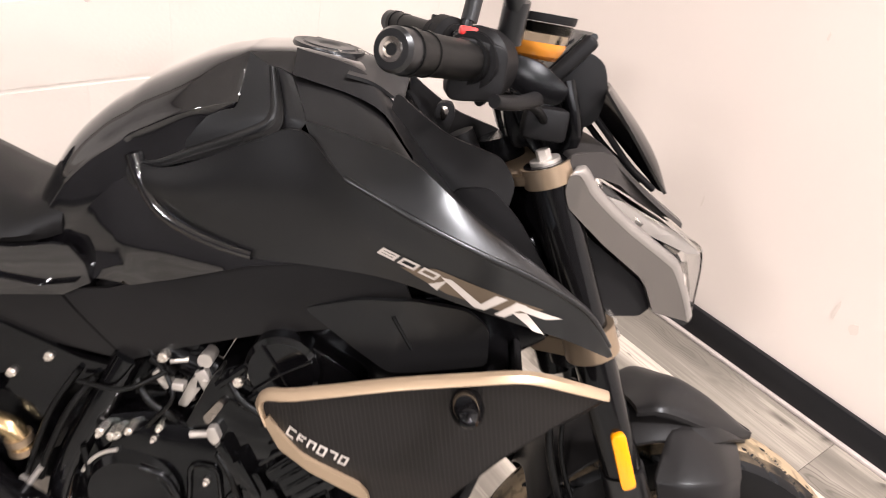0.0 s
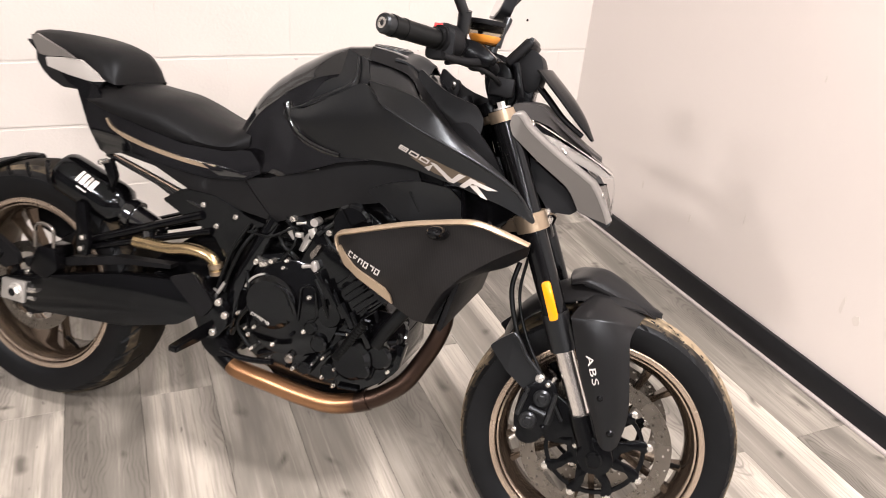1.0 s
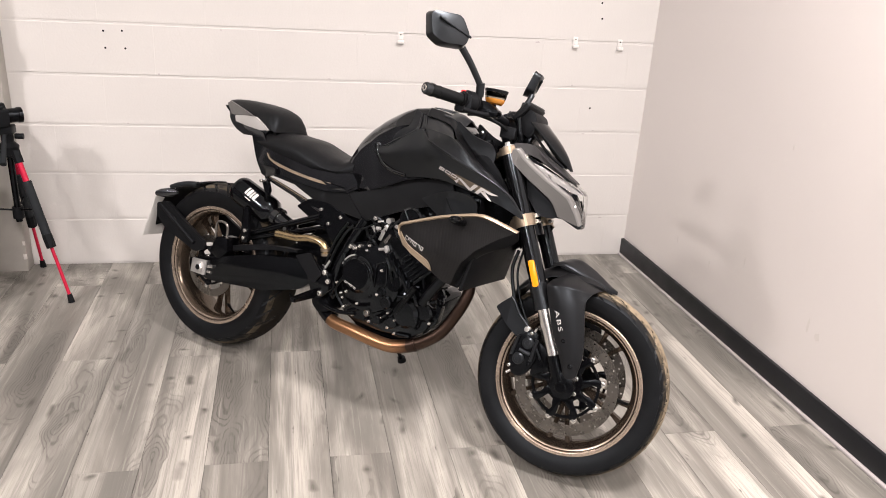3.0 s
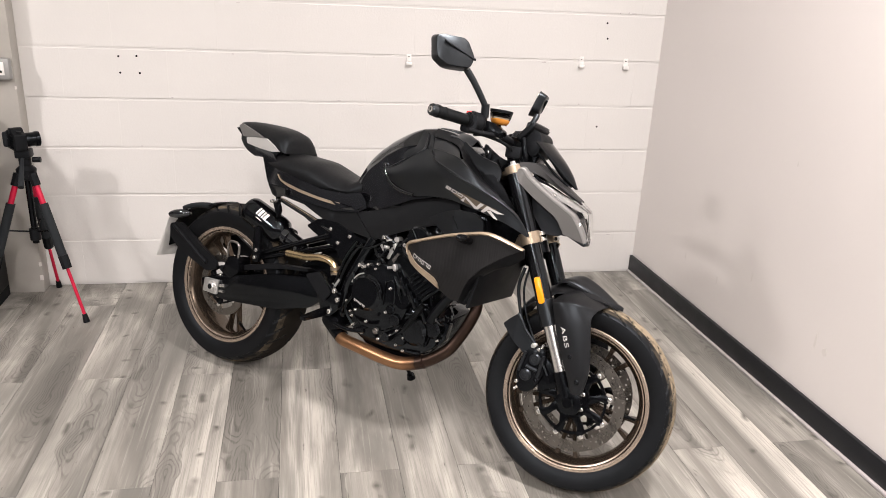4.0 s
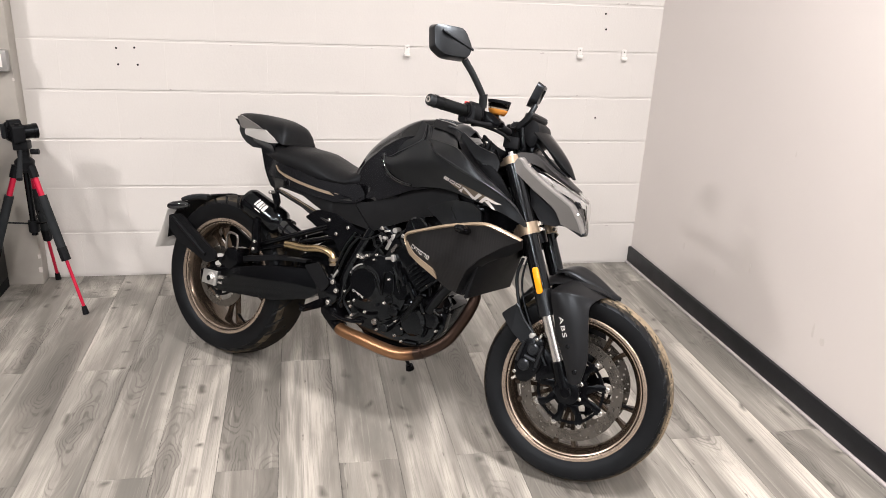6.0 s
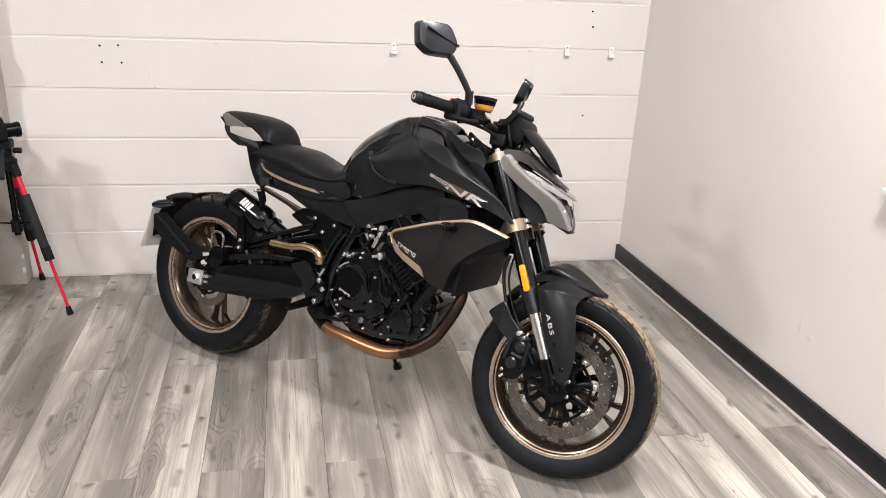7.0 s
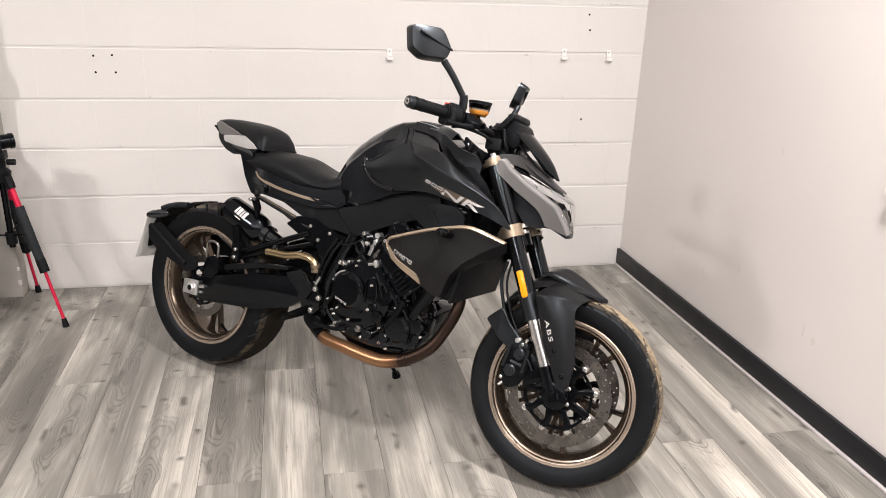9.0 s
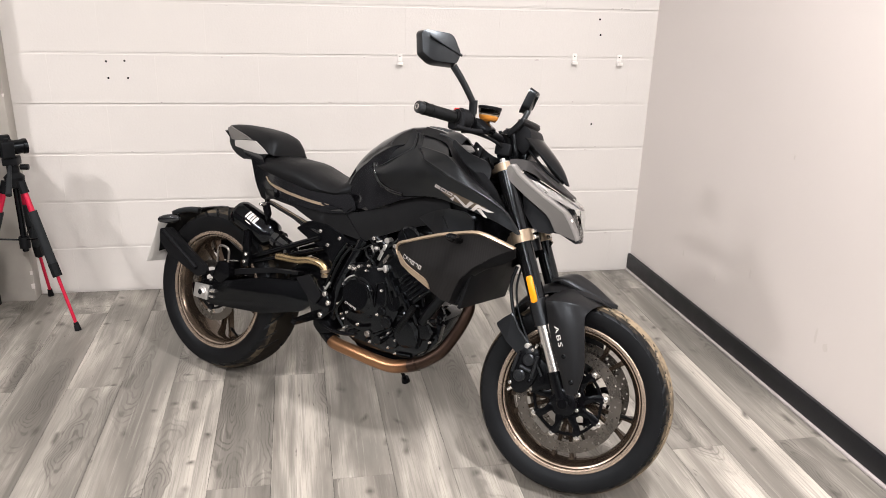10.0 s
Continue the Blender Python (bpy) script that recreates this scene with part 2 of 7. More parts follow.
def tread_rubber():
    """Rubber with a skin of tan storage dust on the tread."""
    m, nodes, links, bsdf = shader("dusty_tread_rubber")
    co = nodes.new("ShaderNodeTexCoord").outputs["Object"]
    n1, n2 = node(nodes, "ShaderNodeTexNoise", Scale=7.0, Detail=4.0), node(nodes, "ShaderNodeTexNoise", Scale=60.0, Detail=4.0)
    links.new(co, n1.inputs[0]), links.new(co, n2.inputs[0])
    add = nodes.new("ShaderNodeMath")
    links.new(n1.outputs[0], add.inputs[0]), links.new(n2.outputs[0], add.inputs[1])
    links.new(ramp(nodes, links, add.outputs[0], [(0.70, (0.075, 0.060, 0.040)), (0.95, (0.17, 0.135, 0.088)), (1.15, (0.26, 0.205, 0.135))]), bsdf.inputs["Base Color"])
    bsdf.inputs["Roughness"].default_value = 0.7
    return m


def carbon():
    """Fine woven ribs pressed into black plastic."""
    m, nodes, links, bsdf = shader("ribbed_black_plastic")
    co = nodes.new("ShaderNodeTexCoord").outputs["Object"]
    lean, ribs = nodes.new("ShaderNodeMapping"), node(nodes, "ShaderNodeTexWave", Scale=62.0)
    lean.inputs["Rotation"].default_value = (0, radians(14), 0)
    ribs.wave_type, ribs.bands_direction = "BANDS", "X"
    mul = nodes.new("ShaderNodeMath")
    mul.operation = "POWER"
    mul.inputs[1].default_value = 2.0
    links.new(co, lean.inputs[0]), links.new(lean.outputs[0], ribs.inputs[0]), links.new(ribs.outputs["Fac"], mul.inputs[0])
    links.new(mix_colours(nodes, links, mul.outputs[0], (0.0085, 0.0085, 0.009), (0.0125, 0.0125, 0.0132)), bsdf.inputs["Base Color"])
    bsdf.inputs["Roughness"].default_value, bsdf.inputs["Specular IOR Level"].default_value = 0.42, 0.22
    b = node(nodes, "ShaderNodeBump", Strength=0.25, Distance=0.0005)
    links.new(mul.outputs[0], b.inputs["Height"]), links.new(b.outputs[0], bsdf.inputs["Normal"])
    return m


def thin_dust():
    """Rubber with only patches of tan dust left on it."""
    m, nodes, links, bsdf = shader("patchy_tread_rubber")
    co = nodes.new("ShaderNodeTexCoord").outputs["Object"]
    n1 = node(nodes, "ShaderNodeTexNoise", Scale=16.0, Detail=5.0, Roughness=0.6)
    links.new(co, n1.inputs[0])
    links.new(ramp(nodes, links, n1.outputs[0], [(0.40, (0.007, 0.007, 0.007)), (0.68, (0.13, 0.103, 0.068))]), bsdf.inputs["Base Color"])
    bsdf.inputs["Roughness"].default_value, bsdf.inputs["Specular IOR Level"].default_value = 0.65, 0.2
    return m


TREAD, RIBBED, PATCHY = tread_rubber(), carbon(), thin_dust()


# ---- mesh helpers ----
def finish(bm, sharp=38):
    bmesh.ops.recalc_face_normals(bm, faces=bm.faces)
    for f in bm.faces:
        f.smooth = True
    for e in bm.edges:
        if len(e.link_faces) == 2 and e.calc_face_angle(0) > radians(sharp):
            e.smooth = False


def part(name, bm, material, parent=None, label="", m=None, sharp=38):
    """Links a bmesh (or a mesh) as one mesh object under a thing or a part."""
    if isinstance(bm, bmesh.types.BMesh):
        if m is not None:
            bm.transform(m)
        finish(bm, sharp)
        me = bpy.data.meshes.new(name)
        bm.to_mesh(me)
        bm.free()
        me.materials.append(material)
        ob = new(name, me)
    else:
        ob = new(name, bm)
        if m is not None:
            ob.matrix_basis = m
    if parent is not None:
        ob.parent = parent
    return tagged(ob, label)


def box(x0, x1, y0, y1, z0, z1, bevel=0.0, seg=2):
    bm = bmesh.new()
    bmesh.ops.create_cube(bm, size=1, matrix=Matrix.Translation(((x0 + x1) / 2, (y0 + y1) / 2, (z0 + z1) / 2)) @ Matrix.Diagonal((x1 - x0, y1 - y0, z1 - z0, 1)))
    if bevel:
        bmesh.ops.bevel(bm, geom=bm.edges[:], offset=bevel, segments=seg, affect="EDGES", profile=0.5)
    return bm


def slab(outline, v0, v1, bevel=0.004, seg=2):
    """A plate: an outline in (u, w), from v0 to v1, with rounded edges."""
    bm = bmesh.new()
    face = bm.faces.new([bm.verts.new((u, v0, w)) for u, w in outline])
    out = bmesh.ops.extrude_face_region(bm, geom=[face])
    bmesh.ops.translate(bm, vec=(0, v1 - v0, 0), verts=[g for g in out["geom"] if isinstance(g, bmesh.types.BMVert)])
    bmesh.ops.recalc_face_normals(bm, faces=bm.faces)
    if bevel:
        bmesh.ops.bevel(bm, geom=bm.edges[:], offset=bevel, segments=seg, affect="EDGES", profile=0.5, clamp_overlap=True)
    return bm


def spline(points, steps):
    """Points along a smooth line through the given points."""
    p = [Vector(q) for q in points]
    p = [2 * p[0] - p[1]] + p + [2 * p[-1] - p[-2]]
    out = []
    for i in range(1, len(p) - 2):
        for k in range(steps):
            t = k / steps
            a, b, c, d = p[i - 1:i + 3]
            out.append(0.5 * (2 * b + (c - a) * t + (2 * a - 5 * b + 4 * c - d) * t * t + (3 * b - a - 3 * c + d) * t ** 3))
    return out + [p[-2]]


def skin(rings, caps=True, closed=True):
    bm = bmesh.new()
    rows = [[bm.verts.new(p) for p in r] for r in rings]
    n = len(rows[0])
    for a, b in zip(rows, rows[1:]):
        for k in range(n if closed else n - 1):
            bm.faces.new((a[k], a[(k + 1) % n], b[(k + 1) % n], b[k]))
    if caps:
        bm.faces.new(rows[0]), bm.faces.new(rows[-1])
    return bm


def tube(points, r, steps=6, sides=12, r1=None, smooth=True):
    """A round tube along a smooth line; r1: its radius at the far end."""
    line = spline(points, steps) if smooth else [Vector(p) for p in points]
    rings, ref = [], None
    for i, p in enumerate(line):
        d = (line[min(i + 1, len(line) - 1)] - line[max(i - 1, 0)]).normalized()
        ref = d.orthogonal().normalized() if ref is None else (ref - d * ref.dot(d)).normalized()
        side, rr = d.cross(ref), r if r1 is None else r + (r1 - r) * i / (len(line) - 1)
        rings.append([p + rr * (math.cos(a) * ref + math.sin(a) * side) for a in (2 * math.pi * k / sides for k in range(sides))])
    return skin(rings)


def lathe(profile, segs=48, axis="Y", closed=False):
    """Turns (radius, along) points round an axis through the origin."""
    rings = []
    for k in range(segs):
        a = 2 * math.pi * k / segs
        c, s = math.cos(a), math.sin(a)
        rings.append([(r * c, t, r * s) if axis == "Y" else (r * c, r * s, t) for r, t in profile])
    bm = bmesh.new()
    rows = [[bm.verts.new(p) for p in r] for r in rings]
    n = len(profile)
    for i in range(segs):
        a, b = rows[i], rows[(i + 1) % segs]
        for k in range(n if closed else n - 1):
            bm.faces.new((a[k], a[(k + 1) % n], b[(k + 1) % n], b[k]))
    bmesh.ops.remove_doubles(bm, verts=bm.verts, dist=1e-5)
    return bm


def disc(u, w, v0, v1, r, rim=0.004, segs=40):
    """A round cover on the bike's side, facing outwards at v1."""
    s = 1 if v1 > v0 else -1
    bm = lathe([(0, v0), (r, v0), (r, v1 - s * rim), (r - rim, v1), (0, v1)], segs)
    bm.transform(Matrix.Translation((u, 0, w)))
    return bm


def rod(a, b, r, r1=None, sides=16):
    return tube([a, b], r, steps=1, sides=sides, r1=r1, smooth=False)


def join(*bms):
    out = bmesh.new()
    for b in bms:
        me = bpy.data.meshes.new("tmp")
        b.to_mesh(me)
        out.from_mesh(me)
        bpy.data.meshes.remove(me)
        b.free()
    return out


def mirror(bm):
    """The same on the bike's other side."""
    out = bm.copy()
    out.transform(Matrix.Diagonal((1, -1, 1, 1)))
    bmesh.ops.reverse_faces(out, faces=out.faces)
    return out


def patch(rows, n=6, thick=0.004, inward=(0, 1, 0)):
    """A smooth curved panel through rows of (u, v, w) points, with thickness."""
    cols = [spline(r, n) for r in rows]
    lines = [spline([c[k] for c in cols], n) for k in range(len(cols[0]))]
    bm = bmesh.new()
    grid = [[bm.verts.new(p) for p in ln] for ln in lines]
    for a, b in zip(grid, grid[1:]):
        for k in range(len(a) - 1):
            bm.faces.new((a[k], a[k + 1], b[k + 1], b[k]))
    thicken(bm, thick, inward)
    return bm


def thicken(bm, thick, inward):
    faces = bm.faces[:]
    out = bmesh.ops.extrude_face_region(bm, geom=faces, use_keep_orig=True)
    bmesh.ops.translate(bm, vec=Vector(inward) * thick, verts=[g for g in out["geom"] if isinstance(g, bmesh.types.BMVert)])
    bmesh.ops.recalc_face_normals(bm, faces=bm.faces)


def sheet(outline, depth, thick=0.005, cell=0.02):
    """A panel on the bike's right side: an outline in (u, w), bent to v = depth(u, w)."""
    bm = bmesh.new()
    bm.faces.new([bm.verts.new((u, 0, w)) for u, w in outline])
    bmesh.ops.triangulate(bm, faces=bm.faces[:])
    for k, lo, hi in ((0, min(o[0] for o in outline), max(o[0] for o in outline)), (2, min(o[1] for o in outline), max(o[1] for o in outline))):
        no = Vector((1, 0, 0)) if k == 0 else Vector((0, 0, 1))
        at = lo + cell
        while at < hi:
            bmesh.ops.bisect_plane(bm, geom=bm.verts[:] + bm.edges[:] + bm.faces[:], plane_co=no * at, plane_no=no)
            at += cell
    for v in bm.verts:
        v.co.y = depth(v.co.x, v.co.z)
    thicken(bm, thick, (0, 1, 0))
    return bm


def rounded(outline, r=0.012, seg=3):
    """The outline with its corners rounded."""
    out, n = [], len(outline)
    for i in range(n):
        a, b, c = (Vector(outline[(i + k) % n]) for k in (-1, 0, 1))
        ra = min(r, (a - b).length * 0.45, (c - b).length * 0.45)
        p, q = b + (a - b).normalized() * ra, b + (c - b).normalized() * ra
        for k in range(seg + 1):
            t = k / seg
            out.append(tuple((1 - t) ** 2 * p + 2 * t * (1 - t) * b + t * t * q))
    return out


def smooth_outline(points, steps=4):
    """A closed smooth outline through the points."""
    p = [Vector((*q, 0)) for q in points]
    n, out = len(p), []
    for i in range(n):
        a, b, c, d = (p[(i + k) % n] for k in (-1, 0, 1, 2))
        for k in range(steps):
            t = k / steps
            q = 0.5 * (2 * b + (c - a) * t + (2 * a - 5 * b + 4 * c - d) * t * t + (3 * b - a - 3 * c + d) * t ** 3)
            out.append((q.x, q.y))
    return out


def decal(polys, target, lift=0.0012):
    """Flat print laid on the outer face of a panel: outlines in (u, w)."""
    tree = BVHTree.FromPolygons([v.co for v in target.data.vertices], [p.vertices[:] for p in target.data.polygons])
    bm = bmesh.new()
    for poly in polys:
        bm.faces.new([bm.verts.new((u, 0, w)) for u, w in poly])
    bmesh.ops.triangulate(bm, faces=bm.faces[:])
    bmesh.ops.subdivide_edges(bm, edges=bm.edges[:], cuts=2, use_grid_fill=True)
    for v in bm.verts:
        hit = tree.ray_cast(Vector((v.co.x, -1, v.co.z)), Vector((0, 1, 0)))[0]
        if hit is None:
            hit = tree.find_nearest(Vector((v.co.x, -0.2, v.co.z)))[0]
        v.co.y = hit.y - lift
    return bm


def frame_polys(polys, origin, along, up):
    """Outlines given in their own (s, t) set into the (u, w) plane."""
    o, a, b = Vector(origin), Vector(along), Vector(up)
    return [[tuple(o + a * s + b * t) for s, t in p] for p in polys]


def text_polys(body, size, spacing=1.0):
    """The faces of a word in the built-in font, as outlines."""
    curve = bpy.data.curves.new("word", "FONT")
    curve.body, curve.size, curve.space_character = body, size, spacing
    ob = bpy.data.objects.new("word", curve)
    me = bpy.data.meshes.new_from_object(ob)
    polys = [[(me.vertices[i].co.x, me.vertices[i].co.y) for i in p.vertices] for p in me.polygons]
    bpy.data.objects.remove(ob), bpy.data.curves.remove(curve)
    return polys


def thing(name, label, category, m=None, group="", kind=""):
    ob = new(name)
    ob.empty_display_size = 0.1
    if m is not None:
        ob.matrix_world = m
    return tagged(ob, label, category, group, kind)


def structure(name, bm, material, label, parent=None):
    return tagged(part(name, bm, material, parent), label, name.split("_")[0], kind="structure")


# ---- the room ----
X0, X1, Y0, Y1 = -7.0, 0.0, -9.0, 0.0
floor = structure("floor", box(X0, X1 + 0.25, Y0, Y1 + 0.1, -0.1, -0.0015), DARK, "grey wood-look laminate floor of staggered boards")
ceiling = structure("ceiling", box(X0, X1 + 0.3, Y0, Y1, CEILING, CEILING + 0.1), CEILPAINT, "plain white painted ceiling with light panels")
wall_back = structure("wall_back", box(X0, X1 + 0.18, Y1 + 0.0036, Y1 + 0.2, -0.1, CEILING), WALLPAINT, "white painted concrete blockwork wall")
ASKEW = pose(0.006, 0, 0, 0, 0, 1.4)
wall_right = structure("wall_right", box(0, 0.15, Y0, Y1 + 0.004, -0.1, CEILING), PLASTER, "smooth off-white plastered wall with small scuffs")
wall_right.matrix_world = ASKEW
# unseen closing walls, added dark so the black bodywork reflects less
wall_left = structure("wall_left", box(X0 - 0.15, X0, Y0, Y1 + 0.2, -0.1, CEILING), UNSEENWALL, "unseen wall, kept dark to hold reflections down")
wall_front = structure("wall_front", box(X0, X1 + 0.3, Y0 - 0.15, Y0, -0.1, CEILING), UNSEENWALL, "unseen wall, kept dark to hold reflections down")


skirting = structure("baseboard", box(-0.018, -0.001, Y0 + 0.02, -0.002, 0.012, 0.095, 0.003), SKIRT, "black painted skirting board with chipped top edge")
skirting.matrix_world = ASKEW
bead = structure("trim", box(-0.027, -0.001, Y0 + 0.02, -0.003, 0.0, 0.0115, 0.004), BEAD, "pale sealant bead under the black skirting")
bead.matrix_world = ASKEW

for x, y, power in PANELS:
    light = thing("ceiling_light", "flat white rectangular LED panel on the ceiling", "light", pose(x, y, CEILING), "ceiling light panels")
    part("frame", join(box(-0.18, -0.16, -0.31, 0.31, -0.03, 0), box(0.16, 0.18, -0.31, 0.31, -0.03, 0), box(-0.16, 0.16, -0.31, -0.29, -0.03, 0), box(-0.16, 0.16, 0.29, 0.31, -0.03, 0)), WHITEPLASTIC, light)
    part("diffuser", box(-0.158, 0.158, -0.288, 0.288, -0.026, -0.004), DIFFUSER, light)

# column at the end of the blockwork, with its socket and conduit
column = structure("column", box(-3.45, -2.985, -0.085, 0.0045, 0.0, CEILING, 0.004), COLUMNPAINT, "grey painted column with worn edges and stains")
for z, s in ((0.06, 0.012), (0.13, 0.009), (0.31, 0.007), (0.62, 0.008), (0.95, 0.006)):
    part("chip", box(-2.9865 - s, -2.9842, -0.0865, -0.0865 + s * 0.9, z, z + s * 2.2, 0.002), SCUFF, column)
socket = thing("wall_socket", "grey metal double socket with a white outlet on the column", "socket", pose(-3.075, -0.085, 1.04))
part("box", box(-0.075, 0.085, -0.042, 0.0, -0.045, 0.045, 0.008), SOCKET, socket)
part("outlet", box(0.02, 0.065, -0.0445, -0.041, -0.025, 0.03, 0.001), WHITEPLASTIC, socket)
for x, z in ((0.042, 0.014), (0.031, -0.01), (0.053, -0.01)):
    part("slot", box(x - 0.004, x + 0.004, -0.0455, -0.043, z - 0.005, z + 0.005), DARK, socket)
part("switch", box(-0.045, -0.015, -0.048, -0.041, 0.0, 0.028, 0.003), WHITEPLASTIC, socket)
conduit = thing("conduit", "grey steel conduit running up from the socket", "conduit", pose(-3.08, -0.1, 1.085))
part("pipe", rod((0, 0, 0), (0, 0, 2.1), 0.0125), SOCKET, conduit)
part("coupling", rod((0, 0, 0), (0, 0, 0.03), 0.018), SOCKET, conduit)

cabinet = thing("cabinet", "black cabinet standing beside the grey column", "cabinet", pose(-3.42, -0.25, 0))
part("body", box(-0.35, 0.288, -0.30, 0.16, 0.0, 0.90, 0.006), CABINET, cabinet)
part("door", box(-0.34, 0.284, -0.318, -0.301, 0.05, 0.89, 0.003), CABINET, cabinet)
part("plinth", box(-0.34, 0.289, -0.288, 0.15, -0.0, 0.049), DARK, cabinet)
cable = thing("cable", "thin black cable hanging down the column", "cable", pose(0, 0, 0))
part("lead", tube([(-3.16, -0.1, 0.98), (-3.13, -0.12, 0.85), (-3.085, -0.115, 0.72), (-3.09, -0.11, 0.66), (-3.12, -0.115, 0.60)], 0.003, sides=8), HOSE, cable)

# small things on the walls
for x, z in ((-2.575, 1.092), (-2.498, 1.095), (-2.573, 1.02), (-2.49, 1.02), (-0.293, 1.311), (-0.283, 1.238), (-0.288, 0.801)):
    hole = part("drill_hole", lathe([(0, -0.0015), (0.0045, -0.0015), (0.006, 0.002)], 12), DARK, None, m=Matrix.Translation((x, 0.0, z)))
    tagged(hole, "small dark drilled hole in the blockwork", "hole", "drilled holes")
for x, z in ((-1.27, 1.108), (-0.408, 1.118), (-0.175, 1.114)):
    clip = thing("wall_clip", "small white painted bracket on the blockwork", "bracket", pose(x, -0.0005, z), "wall clips")
    part("plate", box(-0.012, 0.012, -0.004, 0, -0.005, 0.03, 0.0015), WHITEPLASTIC, clip)
    part("lip", box(-0.014, 0.014, -0.020, 0.0, -0.021, -0.006, 0.002), WHITEPLASTIC, clip)
    part("screw", lathe([(0, -0.006), (0.003, -0.006), (0.003, -0.003)], 8), DARK, clip, m=Matrix.Translation((0, 0, 0.018)))
shelf = thing("wall_rail", "white plastic rail fixed along the plastered wall", "rail", ASKEW @ pose(0, -1.742, 0.890))
part("rail", box(-0.035, -0.0005, -1.3, 0.0, 0.0, 0.026, 0.003), WHITEPLASTIC, shelf)
rnd = random.Random(4)
for y, z, a, b in ((-1.49, 0.314, 0.006, 0.028), (-1.545, 0.295, 0.011, 0.017), (-0.82, 0.276, 0.004, 0.020), (-1.06, 0.384, 0.003, 0.018), (-0.535, 0.29, 0.004, 0.016), (-1.2, 0.9, 0.004, 0.01)):
    out = [(y + a * (0.75 + 0.5 * rnd.random()) * math.cos(t), z + b * (0.75 + 0.5 * rnd.random()) * math.sin(t)) for t in (k * math.pi / 6 for k in range(12))]
    bm = slab(out, -0.0012, -0.0004, 0)
    bm.transform(Matrix(((0, 1, 0, 0), (1, 0, 0, 0), (0, 0, 1, 0), (0, 0, 0, 1))))
    tagged(part("scuff", bm, SCUFF, None, m=ASKEW), "small grey scuff on the plastered wall", "scuff", "wall scuffs")

# tripod with a camera
tripod = thing("tripod", "black and red tripod with foam leg grips", "tripod", pose(-2.925, -0.29, 0))
for fx, fy in ((0.207, -0.148), (-0.012, 0.262), (-0.215, -0.135)):
    foot, top = Vector((fx, fy, 0.012)), Vector((fx * 0.13, fy * 0.13, 0.635))
    leg = part("leg", rod(foot.lerp(top, 0.03), foot.lerp(top, 0.52), 0.007), RED, tripod, "thin red lower leg")
    part("upper_leg", rod(foot.lerp(top, 0.70), foot.lerp(top, 0.93), 0.012), RED, leg)
    part("grip", rod(foot.lerp(top, 0.40), foot.lerp(top, 0.80), 0.0185), FOAM, leg, "black foam grip")
    part("clamp", rod(foot.lerp(top, 0.36), foot.lerp(top, 0.45), 0.021, sides=8), MATTE, leg)
    part("hinge", rod(foot.lerp(top, 0.92), foot.lerp(top, 1.0), 0.019, sides=8), MATTE, leg)
    part("foot", rod(foot - Vector((0, 0, 0.012)), foot.lerp(top, 0.04), 0.014, 0.010), MATTE, leg, "black rubber foot")
    part("brace", rod((0, 0, 0.37), foot.lerp(top, 0.62), 0.004, sides=8), BLACKMETAL, tripod)
part("column", rod((0, 0, 0.32), (0, 0, 0.70), 0.013), BLACKMETAL, tripod)
part("collar", lathe([(0.014, 0.60), (0.035, 0.61), (0.04, 0.65), (0.02, 0.67), (0.014, 0.67)], 20, "Z"), MATTE, tripod)
part("hub", rod((0, 0, 0.335), (0, 0, 0.385), 0.022), MATTE, tripod)
head = part("pan_head", join(rod((0, 0, 0.67), (0, 0, 0.715), 0.024), box(-0.03, 0.03, -0.03, 0.03, 0.70, 0.735, 0.006)), MATTE, tripod)
part("pan_handle", tube([(0.0, -0.03, 0.70), (0.01, -0.09, 0.66), (0.02, -0.15, 0.61)], 0.007, r1=0.012), FOAM, head)
part("knob", rod((0.03, 0, 0.69), (0.062, 0, 0.69), 0.012, sides=10), MATTE, head)
photo = thing("photo_camera", "black digital camera with a lens standing on the tripod", "camera", pose(-2.945, -0.29, 0.735, 0, 0, -56) @ Matrix.Scale(0.86, 4))
part("body", slab(rounded([(-0.065, 0.0), (0.065, 0.0), (0.065, 0.082), (0.03, 0.086), (0.018, 0.104), (-0.018, 0.104), (-0.03, 0.086), (-0.065, 0.082)], 0.01), -0.028, 0.026, 0.004), MATTE, photo)
part("grip", box(-0.072, -0.045, -0.045, 0.02, 0.004, 0.078, 0.008), FOAM, photo)
part("lens", lathe([(0, 0.02), (0.034, 0.02), (0.034, 0.075), (0.037, 0.078), (0.037, 0.095), (0.030, 0.097), (0.028, 0.09), (0, 0.088)], 28), BLACKMETAL, photo, m=Matrix.Translation((0.012, 0, 0.043)))
part("viewfinder", box(-0.015, 0.015, -0.04, -0.026, 0.072, 0.094, 0.003), DARK, photo)
part("screen", box(-0.04, 0.036, -0.031, -0.027, 0.01, 0.066, 0.001), SMOKE, photo)
part("dial", rod((0.045, 0, 0.08), (0.045, 0, 0.094), 0.011, sides=14), MATTE, photo)

# ---- the motorcycle: u forwards, v to its left, w up from the rear tyre's contact ----
bike = thing("motorcycle", "black naked motorcycle with bronze wheels leaning on its side stand", "motorcycle", pose(-2.080, -0.830, 0, -12, 0, -42))
REAR, FRONT, RAKE = Vector((0, 0, 0.316)), Vector((1.440, 0, 0.300)), radians(25.5)
AXIS = Vector((-math.sin(RAKE), 0, math.cos(RAKE)))
HEAD = Vector((1.414, 0, 0.30))
